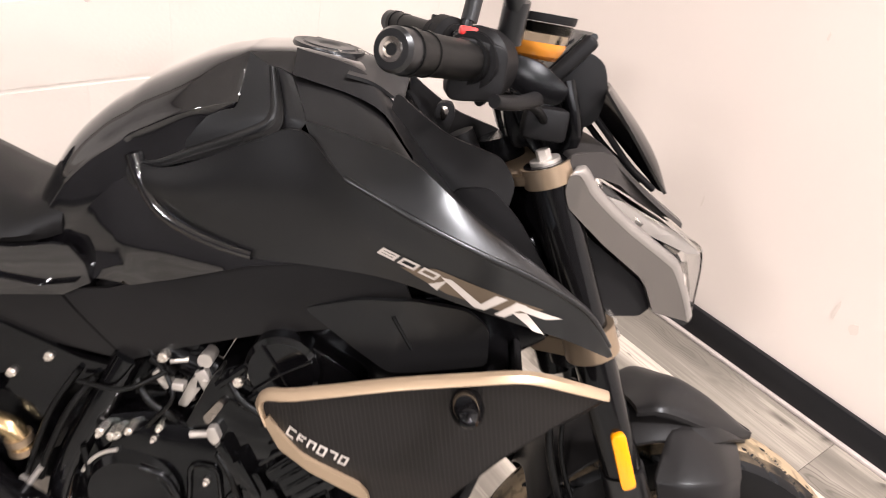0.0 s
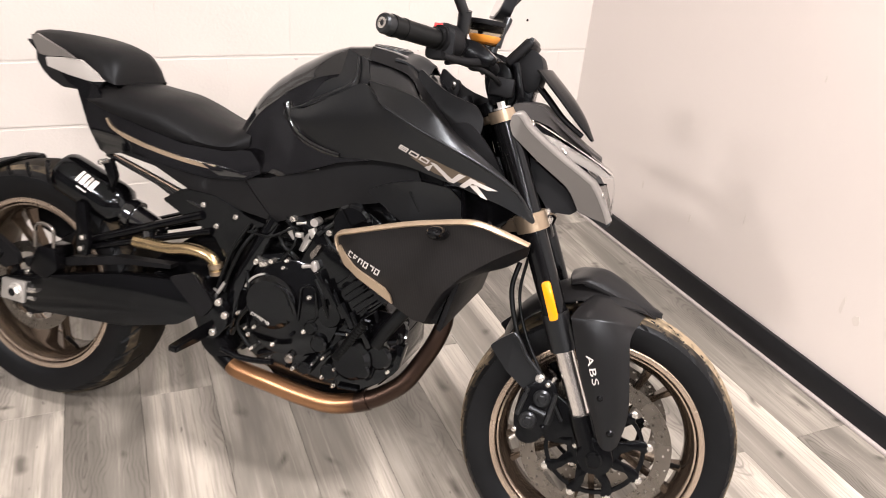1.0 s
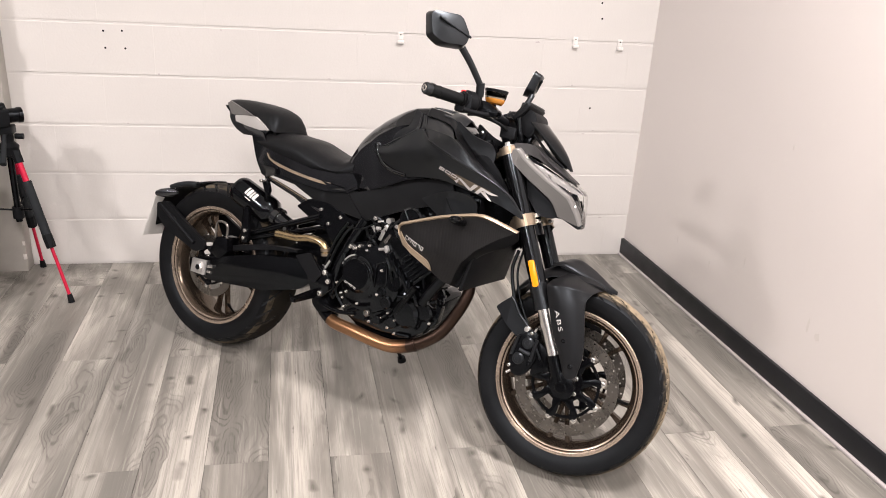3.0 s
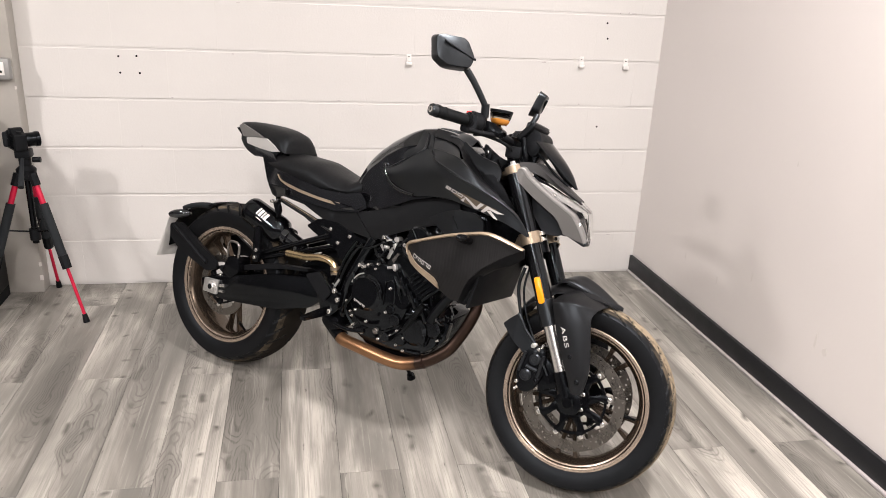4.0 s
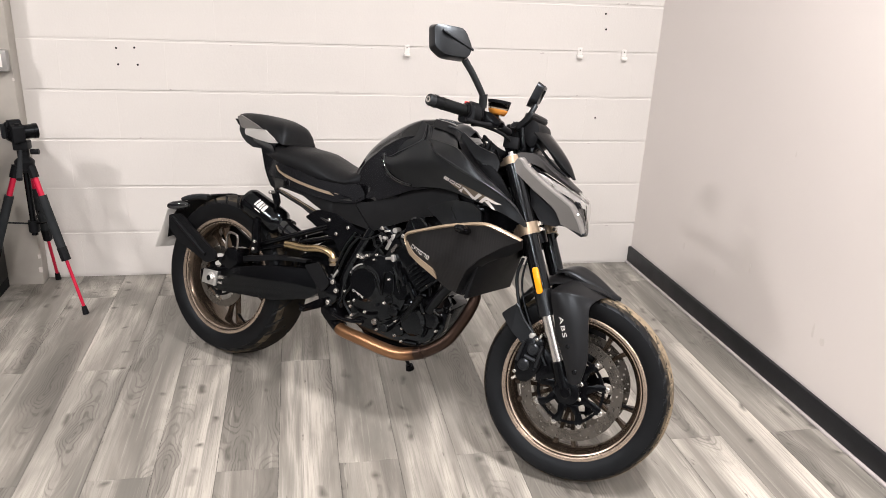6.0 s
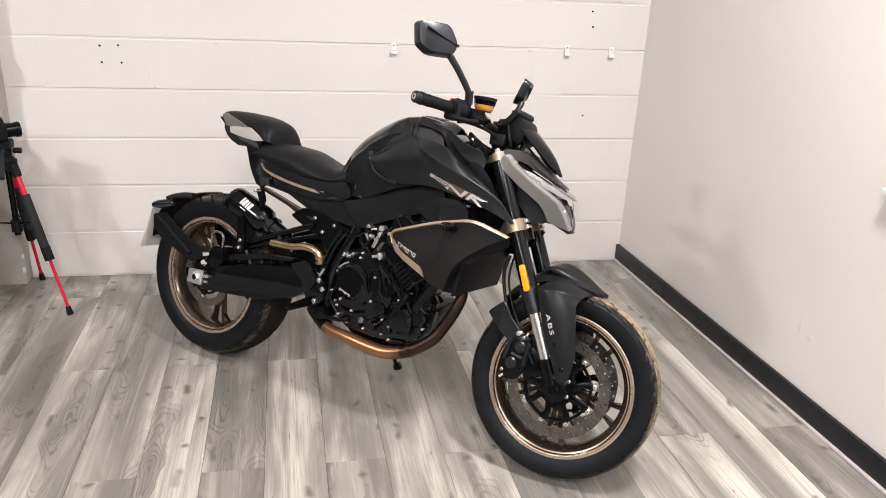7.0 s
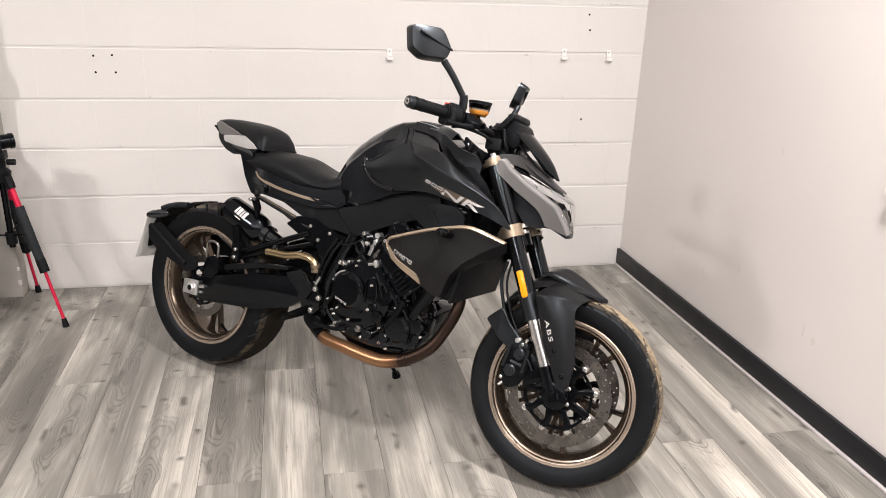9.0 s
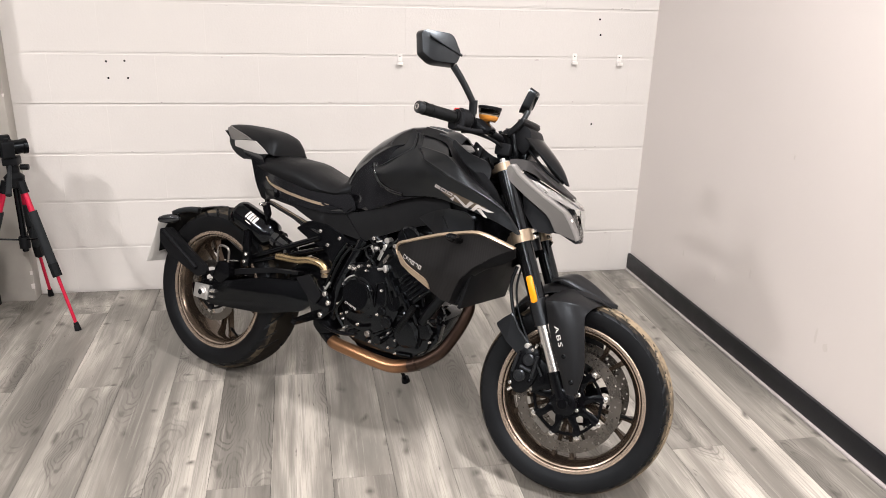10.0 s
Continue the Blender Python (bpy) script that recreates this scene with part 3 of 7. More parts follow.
STEER = Matrix.Translation((0, 0.022, 0.3)) @ Matrix.Rotation(radians(-1.5), 4, "X") @ Matrix.Translation((0, 0, -0.3)) @ Matrix.Translation(HEAD) @ Matrix.Rotation(radians(7), 4, AXIS) @ Matrix.Translation(-HEAD)


def at(p):
    return Matrix.Translation(p)


def wheel(name, label, centre, m, radius, half, lip, rim_half, arms, dusty):
    """A cast wheel: rim, tyre, tread, hub and twin spokes."""
    pre = m @ at(centre)
    rh = rim_half
    rim = part(name, lathe([(lip, -rh), (lip - 0.006, -rh - 0.003), (lip - 0.012, -rh), (lip - 0.013, -rh + 0.006), (lip - 0.026, -rh + 0.016), (lip - 0.034, -rh * 0.45), (lip - 0.036, 0),
                            (lip - 0.034, rh * 0.45), (lip - 0.026, rh - 0.016), (lip - 0.013, rh - 0.006), (lip - 0.012, rh), (lip - 0.006, rh + 0.003), (lip, rh), (lip - 0.004, rh - 0.01), (lip - 0.02, rh - 0.03), (lip - 0.027, 0), (lip - 0.02, -rh + 0.03), (lip - 0.004, -rh + 0.01)],
                           96, closed=True), BRONZE, bike, label, pre)
    edge = radius - half * 0.92 * (1 - math.cos(1.18)) * 0.62
    side = [(lip - 0.004, -rh + 0.002), (lip + 0.006, -rh - 0.007), (lip * 0.55 + edge * 0.45, -half * 0.96), (edge - 0.010, -half * 1.005), (edge, -half * 0.989)]
    # paler copy of the rim bronze puts the lip's highlight rings into colour
    part("rim_lip", join(*(lathe([(lip + 0.0012, s * (rh - 0.002)), (lip + 0.0012, s * (rh + 0.004)), (lip - 0.004, s * (rh + 0.0055)), (lip - 0.010, s * (rh + 0.0035)), (lip - 0.0112, s * (rh + 0.0005))], 96) for s in (-1, 1)), *(lathe([(lip - 0.0140, s * (rh - 0.004)), (lip - 0.0150, s * (rh - 0.0005)), (lip - 0.0185, s * (rh - 0.002)), (lip - 0.0195, s * (rh - 0.008))], 96) for s in (-1, 1))), PALEBRONZE, rim, "rim lip in paler bronze for its highlight", pre)
    part("tyre", lathe(side + [(r, -t) for r, t in reversed(side)], 96), TYRE, rim, "black rubber tyre", pre)
    across, turn = 48, 600
    bm = bmesh.new()
    rows, deep = [], set()
    for k in range(turn):
        a, row = 2 * math.pi * k / turn, []
        for j in range(across + 1):
            s = -1 + 2 * j / across
            ang = s * 1.18
            r = radius - half * 0.92 * (1 - math.cos(ang)) * 0.62
            t = half * 0.99 * math.sin(ang) / math.sin(1.18)
            phase = (k / turn * 30 + abs(s) * 1.5 + (0.5 if s > 0 else 0)) % 1.0
            if 0.14 < abs(s) < 0.86 and phase < 0.15 and (int(k / turn * 30 + abs(s) * 1.5) + (s > 0)) % 2 == 0 or 0.38 < abs(s) < 0.96 and phase < 0.13:
                r -= 0.006
                deep.add((k, j))
            row.append(bm.verts.new((r * math.cos(a), t, r * math.sin(a))))
        rows.append(row)
    for k in range(turn):
        for j in range(across):
            bm.faces.new((rows[k][j], rows[k][j + 1], rows[(k + 1) % turn][j + 1], rows[(k + 1) % turn][j]))
    tread = part("tread", bm, TREAD, rim, "grooved tread with tan storage dust", pre, 25)
    if name[0] == "r":
        tread.data.materials[0] = REARTREAD
    tread.data.materials.append(TYRE)
    tread.data.materials.append(PATCHY)
    for i, p in enumerate(tread.data.polygons):
        k, j = divmod(i, across)
        side_of = (j + 0.5) / across - 0.5
        if (k, j) in deep or (k, j + 1) in deep or side_of > dusty or side_of < -0.37:
            p.material_index = 1
        elif side_of < -0.25 or side_of > dusty - 0.06:
            p.material_index = 2
    part("hub", lathe([(0, -0.05), (0.03, -0.05), (0.034, -0.03), (0.03, 0), (0.034, 0.03), (0.03, 0.05), (0, 0.05)], 32), BRONZE, rim, m=pre)
    bm = skin([[(0.028, -0.012, -0.014), (0.028, 0.012, -0.014), (0.028, 0.012, 0.004), (0.028, -0.012, 0.004)],
               [(0.10, -0.014, 0.004), (0.10, 0.010, 0.004), (0.10, 0.010, 0.017), (0.10, -0.014, 0.017)],
               [(0.16, -0.016, 0.016), (0.16, 0.010, 0.016), (0.16, 0.010, 0.028), (0.16, -0.016, 0.028)],
               [(lip - 0.03, -0.022, 0.024), (lip - 0.03, 0.016, 0.024), (lip - 0.03, 0.016, 0.042), (lip - 0.03, -0.022, 0.042)]])
    bmesh.ops.bevel(bm, geom=[e for e in bm.edges if abs((e.verts[0].co - e.verts[1].co).x) > 0.02], offset=0.004, segments=2, affect="EDGES")
    other = bm.copy()
    other.transform(Matrix.Diagonal((1, 1, -1, 1)))
    bmesh.ops.reverse_faces(other, faces=other.faces)
    a, b = part("spoke", bm, BRONZE, rim), part("spoke", other, BRONZE, rim)
    for k in range(arms):
        for o in (a, b):
            mm = pre @ Matrix.Rotation(2 * math.pi * (k + 0.22) / arms, 4, "Y")
            if k == 0:
                o.matrix_basis = mm
            else:
                part("spoke", o.data, BRONZE, rim, m=mm)
    part("valve", join(rod((lip - 0.034, -0.012, 0.006), (lip - 0.055, -0.030, 0.01), 0.0045, sides=10), rod((lip - 0.055, -0.030, 0.01), (lip - 0.07, -0.042, 0.012), 0.006, sides=10)), HOSE, rim, "black valve stem", pre @ Matrix.Rotation(radians(8 if name[0] == "f" else 70), 4, "Y"))
    return rim


front = wheel("front_wheel", "bronze cast front wheel", FRONT, STEER, 0.298, 0.060, 0.226, 0.046, 5, 0.46)
rear = wheel("rear_wheel", "bronze cast rear wheel", REAR, Matrix(), 0.316, 0.090, 0.226, 0.074, 5, 0.40)


def brake_disc(parent, m, v, r0, r1, thick, arms, label):
    """A drilled ring with inner lobes, riveted to the swept arms of a black carrier."""
    bm = bmesh.new()
    ring, turn = 7, 180
    rows = [[bm.verts.new(((r0 + (r1 - r0) * j / ring) * math.cos(a), 0, (r0 + (r1 - r0) * j / ring) * math.sin(a))) for j in range(ring + 1)] for a in (2 * math.pi * k / turn for k in range(turn))]
    for k in range(turn):
        for j in range(ring):
            if (k % 9 == 0 and j == 1) or (k % 9 == 3 and j == 3) or (k % 9 == 6 and j == 5):
                continue
            bm.faces.new((rows[k][j], rows[k][j + 1], rows[(k + 1) % turn][j + 1], rows[(k + 1) % turn][j]))
    thicken(bm, thick, (0, 1, 0))
    d = part("brake_disc", bm, DISCSTEEL, parent, label, m @ at((0, v, 0)))
    pin, hub = r0 * 0.895, r0 * 0.43
    lobe = part("lobe", slab(rounded([(pin - 0.009, -0.008), (r0 + 0.002, -0.017), (r0 + 0.002, 0.017), (pin - 0.009, 0.008)], 0.005), 0.0004, thick - 0.0004, 0.0006), DISCSTEEL, d)
    button = part("button", lathe([(0, -0.006), (0.0045, -0.006), (0.005, -0.0045), (0.0088, -0.0035), (0.0088, 0.006), (0, 0.006)], 16), BOLT, d)
    swept = [(hub - 0.006, -0.014), (hub + 0.010, -0.0105), (pin - 0.030, -0.003), (pin - 0.016, -0.008), (pin - 0.006, -0.012), (pin + 0.003, 0.0), (pin - 0.006, 0.013), (pin - 0.016, 0.016), (pin - 0.032, 0.0155), (hub + 0.010, 0.0115), (hub - 0.006, 0.014)]
    arm = part("carrier_arm", slab(swept, -0.0045, 0.0035, 0.0014), BLACKMETAL, d)
    for k in range(arms):
        mm = m @ at((0, v, 0)) @ Matrix.Rotation(-2 * math.pi * (k + 0.38) / arms, 4, "Y")
        if k == 0:
            lobe.matrix_basis, arm.matrix_basis, button.matrix_basis = mm, mm, mm @ at((pin, 0, 0))
        else:
            part("lobe", lobe.data, DISCSTEEL, d, m=mm)
            part("carrier_arm", arm.data, BLACKMETAL, d, m=mm)
            part("button", button.data, BOLT, d, m=mm @ at((pin, 0, 0)))
    part("carrier", lathe([(0.026, v - 0.004), (hub, v - 0.004), (hub + 0.003, v), (hub, v + 0.005), (0.026, v + 0.005)], 48, closed=True), BLACKMETAL, d, m=m)
    part("carrier_rim", lathe([(pin - 0.016, v - 0.003), (pin - 0.0075, v - 0.003), (pin - 0.0075, v + 0.003), (pin - 0.016, v + 0.003)], 72, closed=True), BLACKMETAL, d, m=m)
    for k in range(5):
        a = 2 * math.pi * (k + 0.55) / 5
        part("rotor_bolt", disc(0.040 * math.cos(a), 0.040 * math.sin(a), v + 0.002, v + math.copysign(0.010, v), 0.0062, 0.002, 12), BOLT, d, m=m)
    return d


FW, RW = STEER @ at(FRONT), at(REAR)
brake_disc(front, FW, -0.068, 0.126, 0.159, 0.004, 9, "drilled steel brake disc")
brake_disc(front, FW, 0.064, 0.126, 0.159, 0.004, 9, "drilled steel brake disc")
brake_disc(rear, RW, -0.088, 0.090, 0.118, 0.004, 6, "drilled steel rear brake disc")

# front fork, clamps and axle


def fork_at(along, v, off=0.0):
    """A point on a fork leg, so far above the axle's level."""
    return Vector((1.423, v, 0.325)) + AXIS * along + Vector((math.cos(RAKE), 0, math.sin(RAKE))) * off


fork = part("fork", join(*(rod(fork_at(0.27, s * 0.102), fork_at(0.705, s * 0.102), 0.0255, sides=36) for s in (-1, 1))), FORKBLACK, bike, "black upside-down fork with chrome inner tubes", STEER)
for s in (-1, 1):
    part("inner_tube", rod(fork_at(0.0, s * 0.102), fork_at(0.272, s * 0.102), 0.0215, sides=28), STANCHION, fork, "polished chrome tube", STEER)
    part("dust_seal", rod(fork_at(0.205, s * 0.102), fork_at(0.285, s * 0.102), 0.0285, sides=28), SATIN, fork, m=STEER)
    part("fork_foot", join(rod(fork_at(-0.03, s * 0.102), fork_at(0.065, s * 0.102), 0.026, sides=24), slab(rounded([(1.40, 0.30), (1.425, 0.265), (1.468, 0.268), (1.482, 0.30), (1.465, 0.335), (1.42, 0.35)], 0.012), s * 0.085, s * 0.125, 0.005)), BLACKMETAL, fork, m=STEER)
    part("axle_nut", disc(1.440, 0.300, s * 0.11, s * 0.134, 0.018, 0.004, 6 if s > 0 else 24), BLACKMETAL, fork, m=STEER)
    part("fork_cap", join(rod(fork_at(0.704, s * 0.102), fork_at(0.709, s * 0.102), 0.0175, sides=24), rod(fork_at(0.709, s * 0.102), fork_at(0.720, s * 0.102), 0.0085, sides=6)), ALLOY, fork, "silver fork cap", m=STEER)


def clamp_plate(along, thick, ring, lab):
    """A triple clamp: two rings joined by a bridge."""
    bm = bmesh.new()
    bms = []
    for s in (-1, 1):
        bms.append(rod(fork_at(along, s * 0.102), fork_at(along + thick, s * 0.102), ring, sides=32))
    pts = [(-0.115, -0.024), (-0.06, -0.070), (0.06, -0.070), (0.115, -0.024), (0.08, 0.010), (-0.08, 0.010)]
    base = [bm.verts.new(fork_at(along + 0.004, p, q)) for p, q in pts]
    face = bm.faces.new(base)
    out = bmesh.ops.extrude_face_region(bm, geom=[face])
    bmesh.ops.translate(bm, vec=AXIS * (thick - 0.008), verts=[g for g in out["geom"] if isinstance(g, bmesh.types.BMVert)])
    bmesh.ops.bevel(bm, geom=bm.edges[:], offset=0.003, segments=2, affect="EDGES")
    ob = part("triple_clamp", join(bm, *bms), CLAMPMETAL, bike, lab, STEER)
    for s in (-1, 1):
        for d in (0.25, 0.75):
            p = fork_at(along + thick * d, s * 0.085, 0.034)
            part("clamp_bolt", rod(p - Vector((0, s * 0.02, 0)), p + Vector((0, s * 0.006, 0)), 0.0065, sides=12), BOLT, ob, m=STEER)
    return ob


clamp_plate(0.458, 0.036, 0.0335, "bronze anodised lower fork clamp")
clamp_plate(0.681, 0.023, 0.0295, "bronze anodised upper fork clamp")
part("steering_stem", rod(fork_at(0.40, 0, -0.035), fork_at(0.73, 0, -0.035), 0.028), BLACKMETAL, bike, m=STEER)
part("stem_nut", rod(fork_at(0.702, 0, -0.035), fork_at(0.722, 0, -0.035), 0.019, sides=6), ALLOY, bike, m=STEER)

reflector = part("reflector", slab(rounded([(1.262, 0.643), (1.279, 0.651), (1.312, 0.577), (1.295, 0.568)], 0.007), -0.1365, -0.1265, 0.003), AMBER, bike, "long amber reflector on the fork", STEER)

# brake calipers
for s in (-1, 1):
    cal = part("caliper", slab(smooth_outline([(1.262, 0.345), (1.272, 0.405), (1.31, 0.44), (1.338, 0.425), (1.345, 0.36), (1.318, 0.30), (1.28, 0.295)]), s * 0.045, s * 0.112, 0.008), BLACKMETAL, bike, "black radial brake caliper", STEER)
    for p in ((1.278, 0.405), (1.268, 0.318), (1.325, 0.335), (1.318, 0.43)):
        part("caliper_bolt", disc(*p, s * 0.106, s * 0.118, 0.0055, 0.002, 12), BOLT if p[1] < 0.33 or p[1] > 0.42 else BLACKMETAL, cal, m=STEER)
    part("caliper_bracket", slab([(1.325, 0.42), (1.40, 0.375), (1.41, 0.33), (1.37, 0.32), (1.335, 0.30)], s * 0.082, s * 0.100, 0.003), BLACKMETAL, cal, m=STEER)
    for k, (u, w) in enumerate(((1.292, 0.345), (1.312, 0.398))):
        part("piston_cap", join(disc(u, w, s * 0.102, s * 0.120, 0.0185, 0.004), disc(u, w, s * 0.118, s * 0.1225, 0.010, 0.002, 6)), SATIN, cal, m=STEER)
    part("caliper_rib", join(rod((1.268, s * 0.112, 0.352), (1.280, s * 0.114, 0.415), 0.0055, sides=8), rod((1.330, s * 0.112, 0.345), (1.338, s * 0.114, 0.415), 0.0055, sides=8), rod((1.29, s * 0.114, 0.374), (1.325, s * 0.114, 0.366), 0.006, sides=8)), SATIN, cal, m=STEER)
    part("bleed_nipple", join(rod((1.322, s * 0.104, 0.428), (1.330, s * 0.112, 0.448), 0.0042, sides=10), rod((1.272, s * 0.100, 0.300), (1.262, s * 0.104, 0.290), 0.0050, sides=10)), BOLT, cal, m=STEER)
    part("banjo", join(disc(1.300, 0.436, s * 0.096, s * 0.110, 0.010, 0.002, 16), disc(1.300, 0.436, s * 0.108, s * 0.116, 0.0065, 0.002, 6)), ALLOY, cal, m=STEER)
part("brake_hose", tube([(1.21, -0.065, 0.66), (1.205, -0.075, 0.60), (1.232, -0.085, 0.52), (1.265, -0.09, 0.46), (1.295, -0.09, 0.43)], 0.0055), HOSE, bike, "black brake hose", STEER)
part("sensor_cable", tube([(1.225, -0.06, 0.68), (1.222, -0.072, 0.60), (1.245, -0.082, 0.53), (1.29, -0.10, 0.46), (1.36, -0.115, 0.36)], 0.0035), HOSE, bike, "", STEER)

# front mudguard with its fork covers
bm = patch([[(1.205, v * 0.96, 0.468 + 0.01 * (1 - abs(v) / 0.075)), (1.225, v, 0.53), (1.28, v, 0.588), (1.345, v, 0.620), (1.42, v * 0.95, 0.619), (1.468, v * 0.6, 0.598), (1.508, v * 0.2, 0.572)]
            for v in (-0.080, -0.06, -0.03, 0.0, 0.03, 0.06, 0.080)], 4, 0.004, (0, 0, -1))
for v in bm.verts:
    v.co.z += 0.028 * (1 - (v.co.y / 0.08) ** 2) - 0.006
fender = part("front_mudguard", bm, GREY, bike, "dark grey plastic front mudguard with a pointed tip", STEER)
BEAK_MID = [(1.318, 0, 0.640), (1.350, 0, 0.662), (1.386, 0, 0.670), (1.424, 0, 0.657), (1.464, 0, 0.635), (1.522, 0, 0.597)]
BEAK_EDGE = [(1.322, -0.058, 0.640), (1.348, -0.066, 0.649), (1.378, -0.063, 0.643), (1.420, -0.055, 0.629), (1.480, -0.031, 0.607), (1.521, -0.005, 0.5965)]


def across(p, q, t, lift):
    return tuple(Vector(p).lerp(Vector(q), t) + Vector((0, 0, lift)))


beak_half = [[across(p, q, t, h) for p, q in zip(BEAK_MID, BEAK_EDGE)] for t, h in ((1, 0), (0.86, 0.0045), (0.5, 0.004), (0, 0))]
bm = patch(beak_half + [[(u, -v, w) for u, v, w in row] for row in reversed(beak_half[:-1])], 5, 0.0055, (0, 0, -1))
part("tip_cap", bm, GREY, fender, "dark grey beak over the mudguard crown", STEER, 30)
# matte black sheet under the beak's edge stands in for the gap's shade
part("beak_shadow_gap", patch([[across(p, q, t, -0.0085) for p, q in zip(BEAK_MID[1:5], BEAK_EDGE[1:5])] for t in (0, 0.55, 0.92)], 3, 0.003, (0, 0, -1)), MATTE, fender, "", STEER)
COVER = [[(1.438, -0.138, 0.345), (1.449, -0.146, 0.336), (1.465, -0.146, 0.335), (1.478, -0.138, 0.346)],
         [(1.421, -0.140, 0.385), (1.438, -0.150, 0.384), (1.464, -0.150, 0.386), (1.484, -0.138, 0.392)],
         [(1.402, -0.140, 0.421), (1.424, -0.151, 0.422), (1.458, -0.150, 0.428), (1.482, -0.137, 0.434)],
         [(1.376, -0.140, 0.475), (1.402, -0.152, 0.480), (1.441, -0.150, 0.488), (1.470, -0.136, 0.496)],
         [(1.351, -0.139, 0.541), (1.384, -0.152, 0.546), (1.426, -0.147, 0.552), (1.457, -0.130, 0.560)],
         [(1.337, -0.137, 0.581), (1.372, -0.147, 0.587), (1.420, -0.138, 0.588), (1.462, -0.108, 0.580)],
         [(1.336, -0.131, 0.591), (1.374, -0.139, 0.598), (1.422, -0.128, 0.598), (1.467, -0.097, 0.587)],
         [(1.350, -0.104, 0.609), (1.382, -0.106, 0.613), (1.430, -0.094, 0.609), (1.476, -0.066, 0.594)],
         [(1.374, -0.060, 0.628), (1.400, -0.060, 0.628), (1.440, -0.050, 0.618), (1.486, -0.036, 0.596)]]
lettered = part("lettering", patch(COVER, 4, 0.006), WHITEPRINT)
letters = decal(frame_polys(text_polys("ABS", 0.0200, 1.20), (1.3775, 0.5215), (0.70, -1.52), (0.86, 0.38)), lettered)
bpy.data.objects.remove(lettered)
for s in (-1, 1):
    bm = patch(COVER, 4, 0.006)
    side = part("fork_cover", bm if s < 0 else mirror(bm), GREY, fender, "dark grey fork cover with white lettering" if s < 0 else "dark grey fork cover", STEER)
    if s < 0:
        part("lettering", letters, WHITEPRINT, side, "white letters", STEER)
    for p in ((1.423, 0.4416), (1.457, 0.373)):
        part("cover_bolt", disc(*p, s * 0.142, s * 0.1535, 0.0078, 0.003, 16), BLACKMETAL, side, m=STEER)
        part("bolt_socket", disc(*p, s * 0.150, s * 0.1542, 0.0042, 0.001, 6), DARK, side, m=STEER)
    brace = [(1.183, 0.477), (1.205, 0.500), (1.229, 0.521), (1.243, 0.508), (1.262, 0.480), (1.321, 0.423), (1.336, 0.401), (1.332, 0.377), (1.313, 0.377), (1.270, 0.405), (1.230, 0.432)]
    bm = sheet(rounded(brace, 0.007), lambda u, w: -0.100 + 0.25 * max(0, 1.23 - u), 0.007, 0.02)
    brace_part = part("rear_stay", bm if s < 0 else mirror(bm), SATIN, fender, "satin black stay", STEER)
    bm = tube([(1.229, s * 0.102, 0.520), (1.244, s * 0.104, 0.507), (1.263, s * 0.104, 0.479), (1.29, s * 0.104, 0.453), (1.322, s * 0.104, 0.422), (1.336, s * 0.104, 0.400)], 0.0042)
    part("stay_edge", bm, SATIN, brace_part, m=STEER)
    part("stay_bolt", disc(1.323, 0.388, s * 0.098, s * 0.111, 0.008, 0.003, 14), BLACKMETAL, brace_part, m=STEER)

# headlight
lamp_v = lambda u, w: -0.133 + 0.44 * (u - 1.142)
CHEEK = [(1.142, 0.937), (1.150, 0.918), (1.207, 0.875), (1.272, 0.833), (1.288, 0.815), (1.304, 0.785), (1.368, 0.768), (1.349, 0.803), (1.325, 0.838), (1.309, 0.851), (1.236, 0.893), (1.181, 0.931), (1.166, 0.947), (1.155, 0.957), (1.143, 0.955)]
CREST = [(1.146, 0.957), (1.156, 0.958), (1.167, 0.948), (1.182, 0.932), (1.237, 0.894), (1.309, 0.852), (1.325, 0.839), (1.349, 0.804), (1.368, 0.769)]
headlight = part("headlight", skin([[(u, -h, lo), (u, h, lo), (u, h, hi), (u, -h, hi)] for u, h, lo, hi in ((1.146, 0.100, 0.930, 0.955), (1.19, 0.090, 0.892, 0.935), (1.27, 0.066, 0.832, 0.872), (1.315, 0.044, 0.800, 0.835), (1.34, 0.034, 0.785, 0.81))]), SATIN, bike, "angular headlight between dark silver cheeks", STEER)
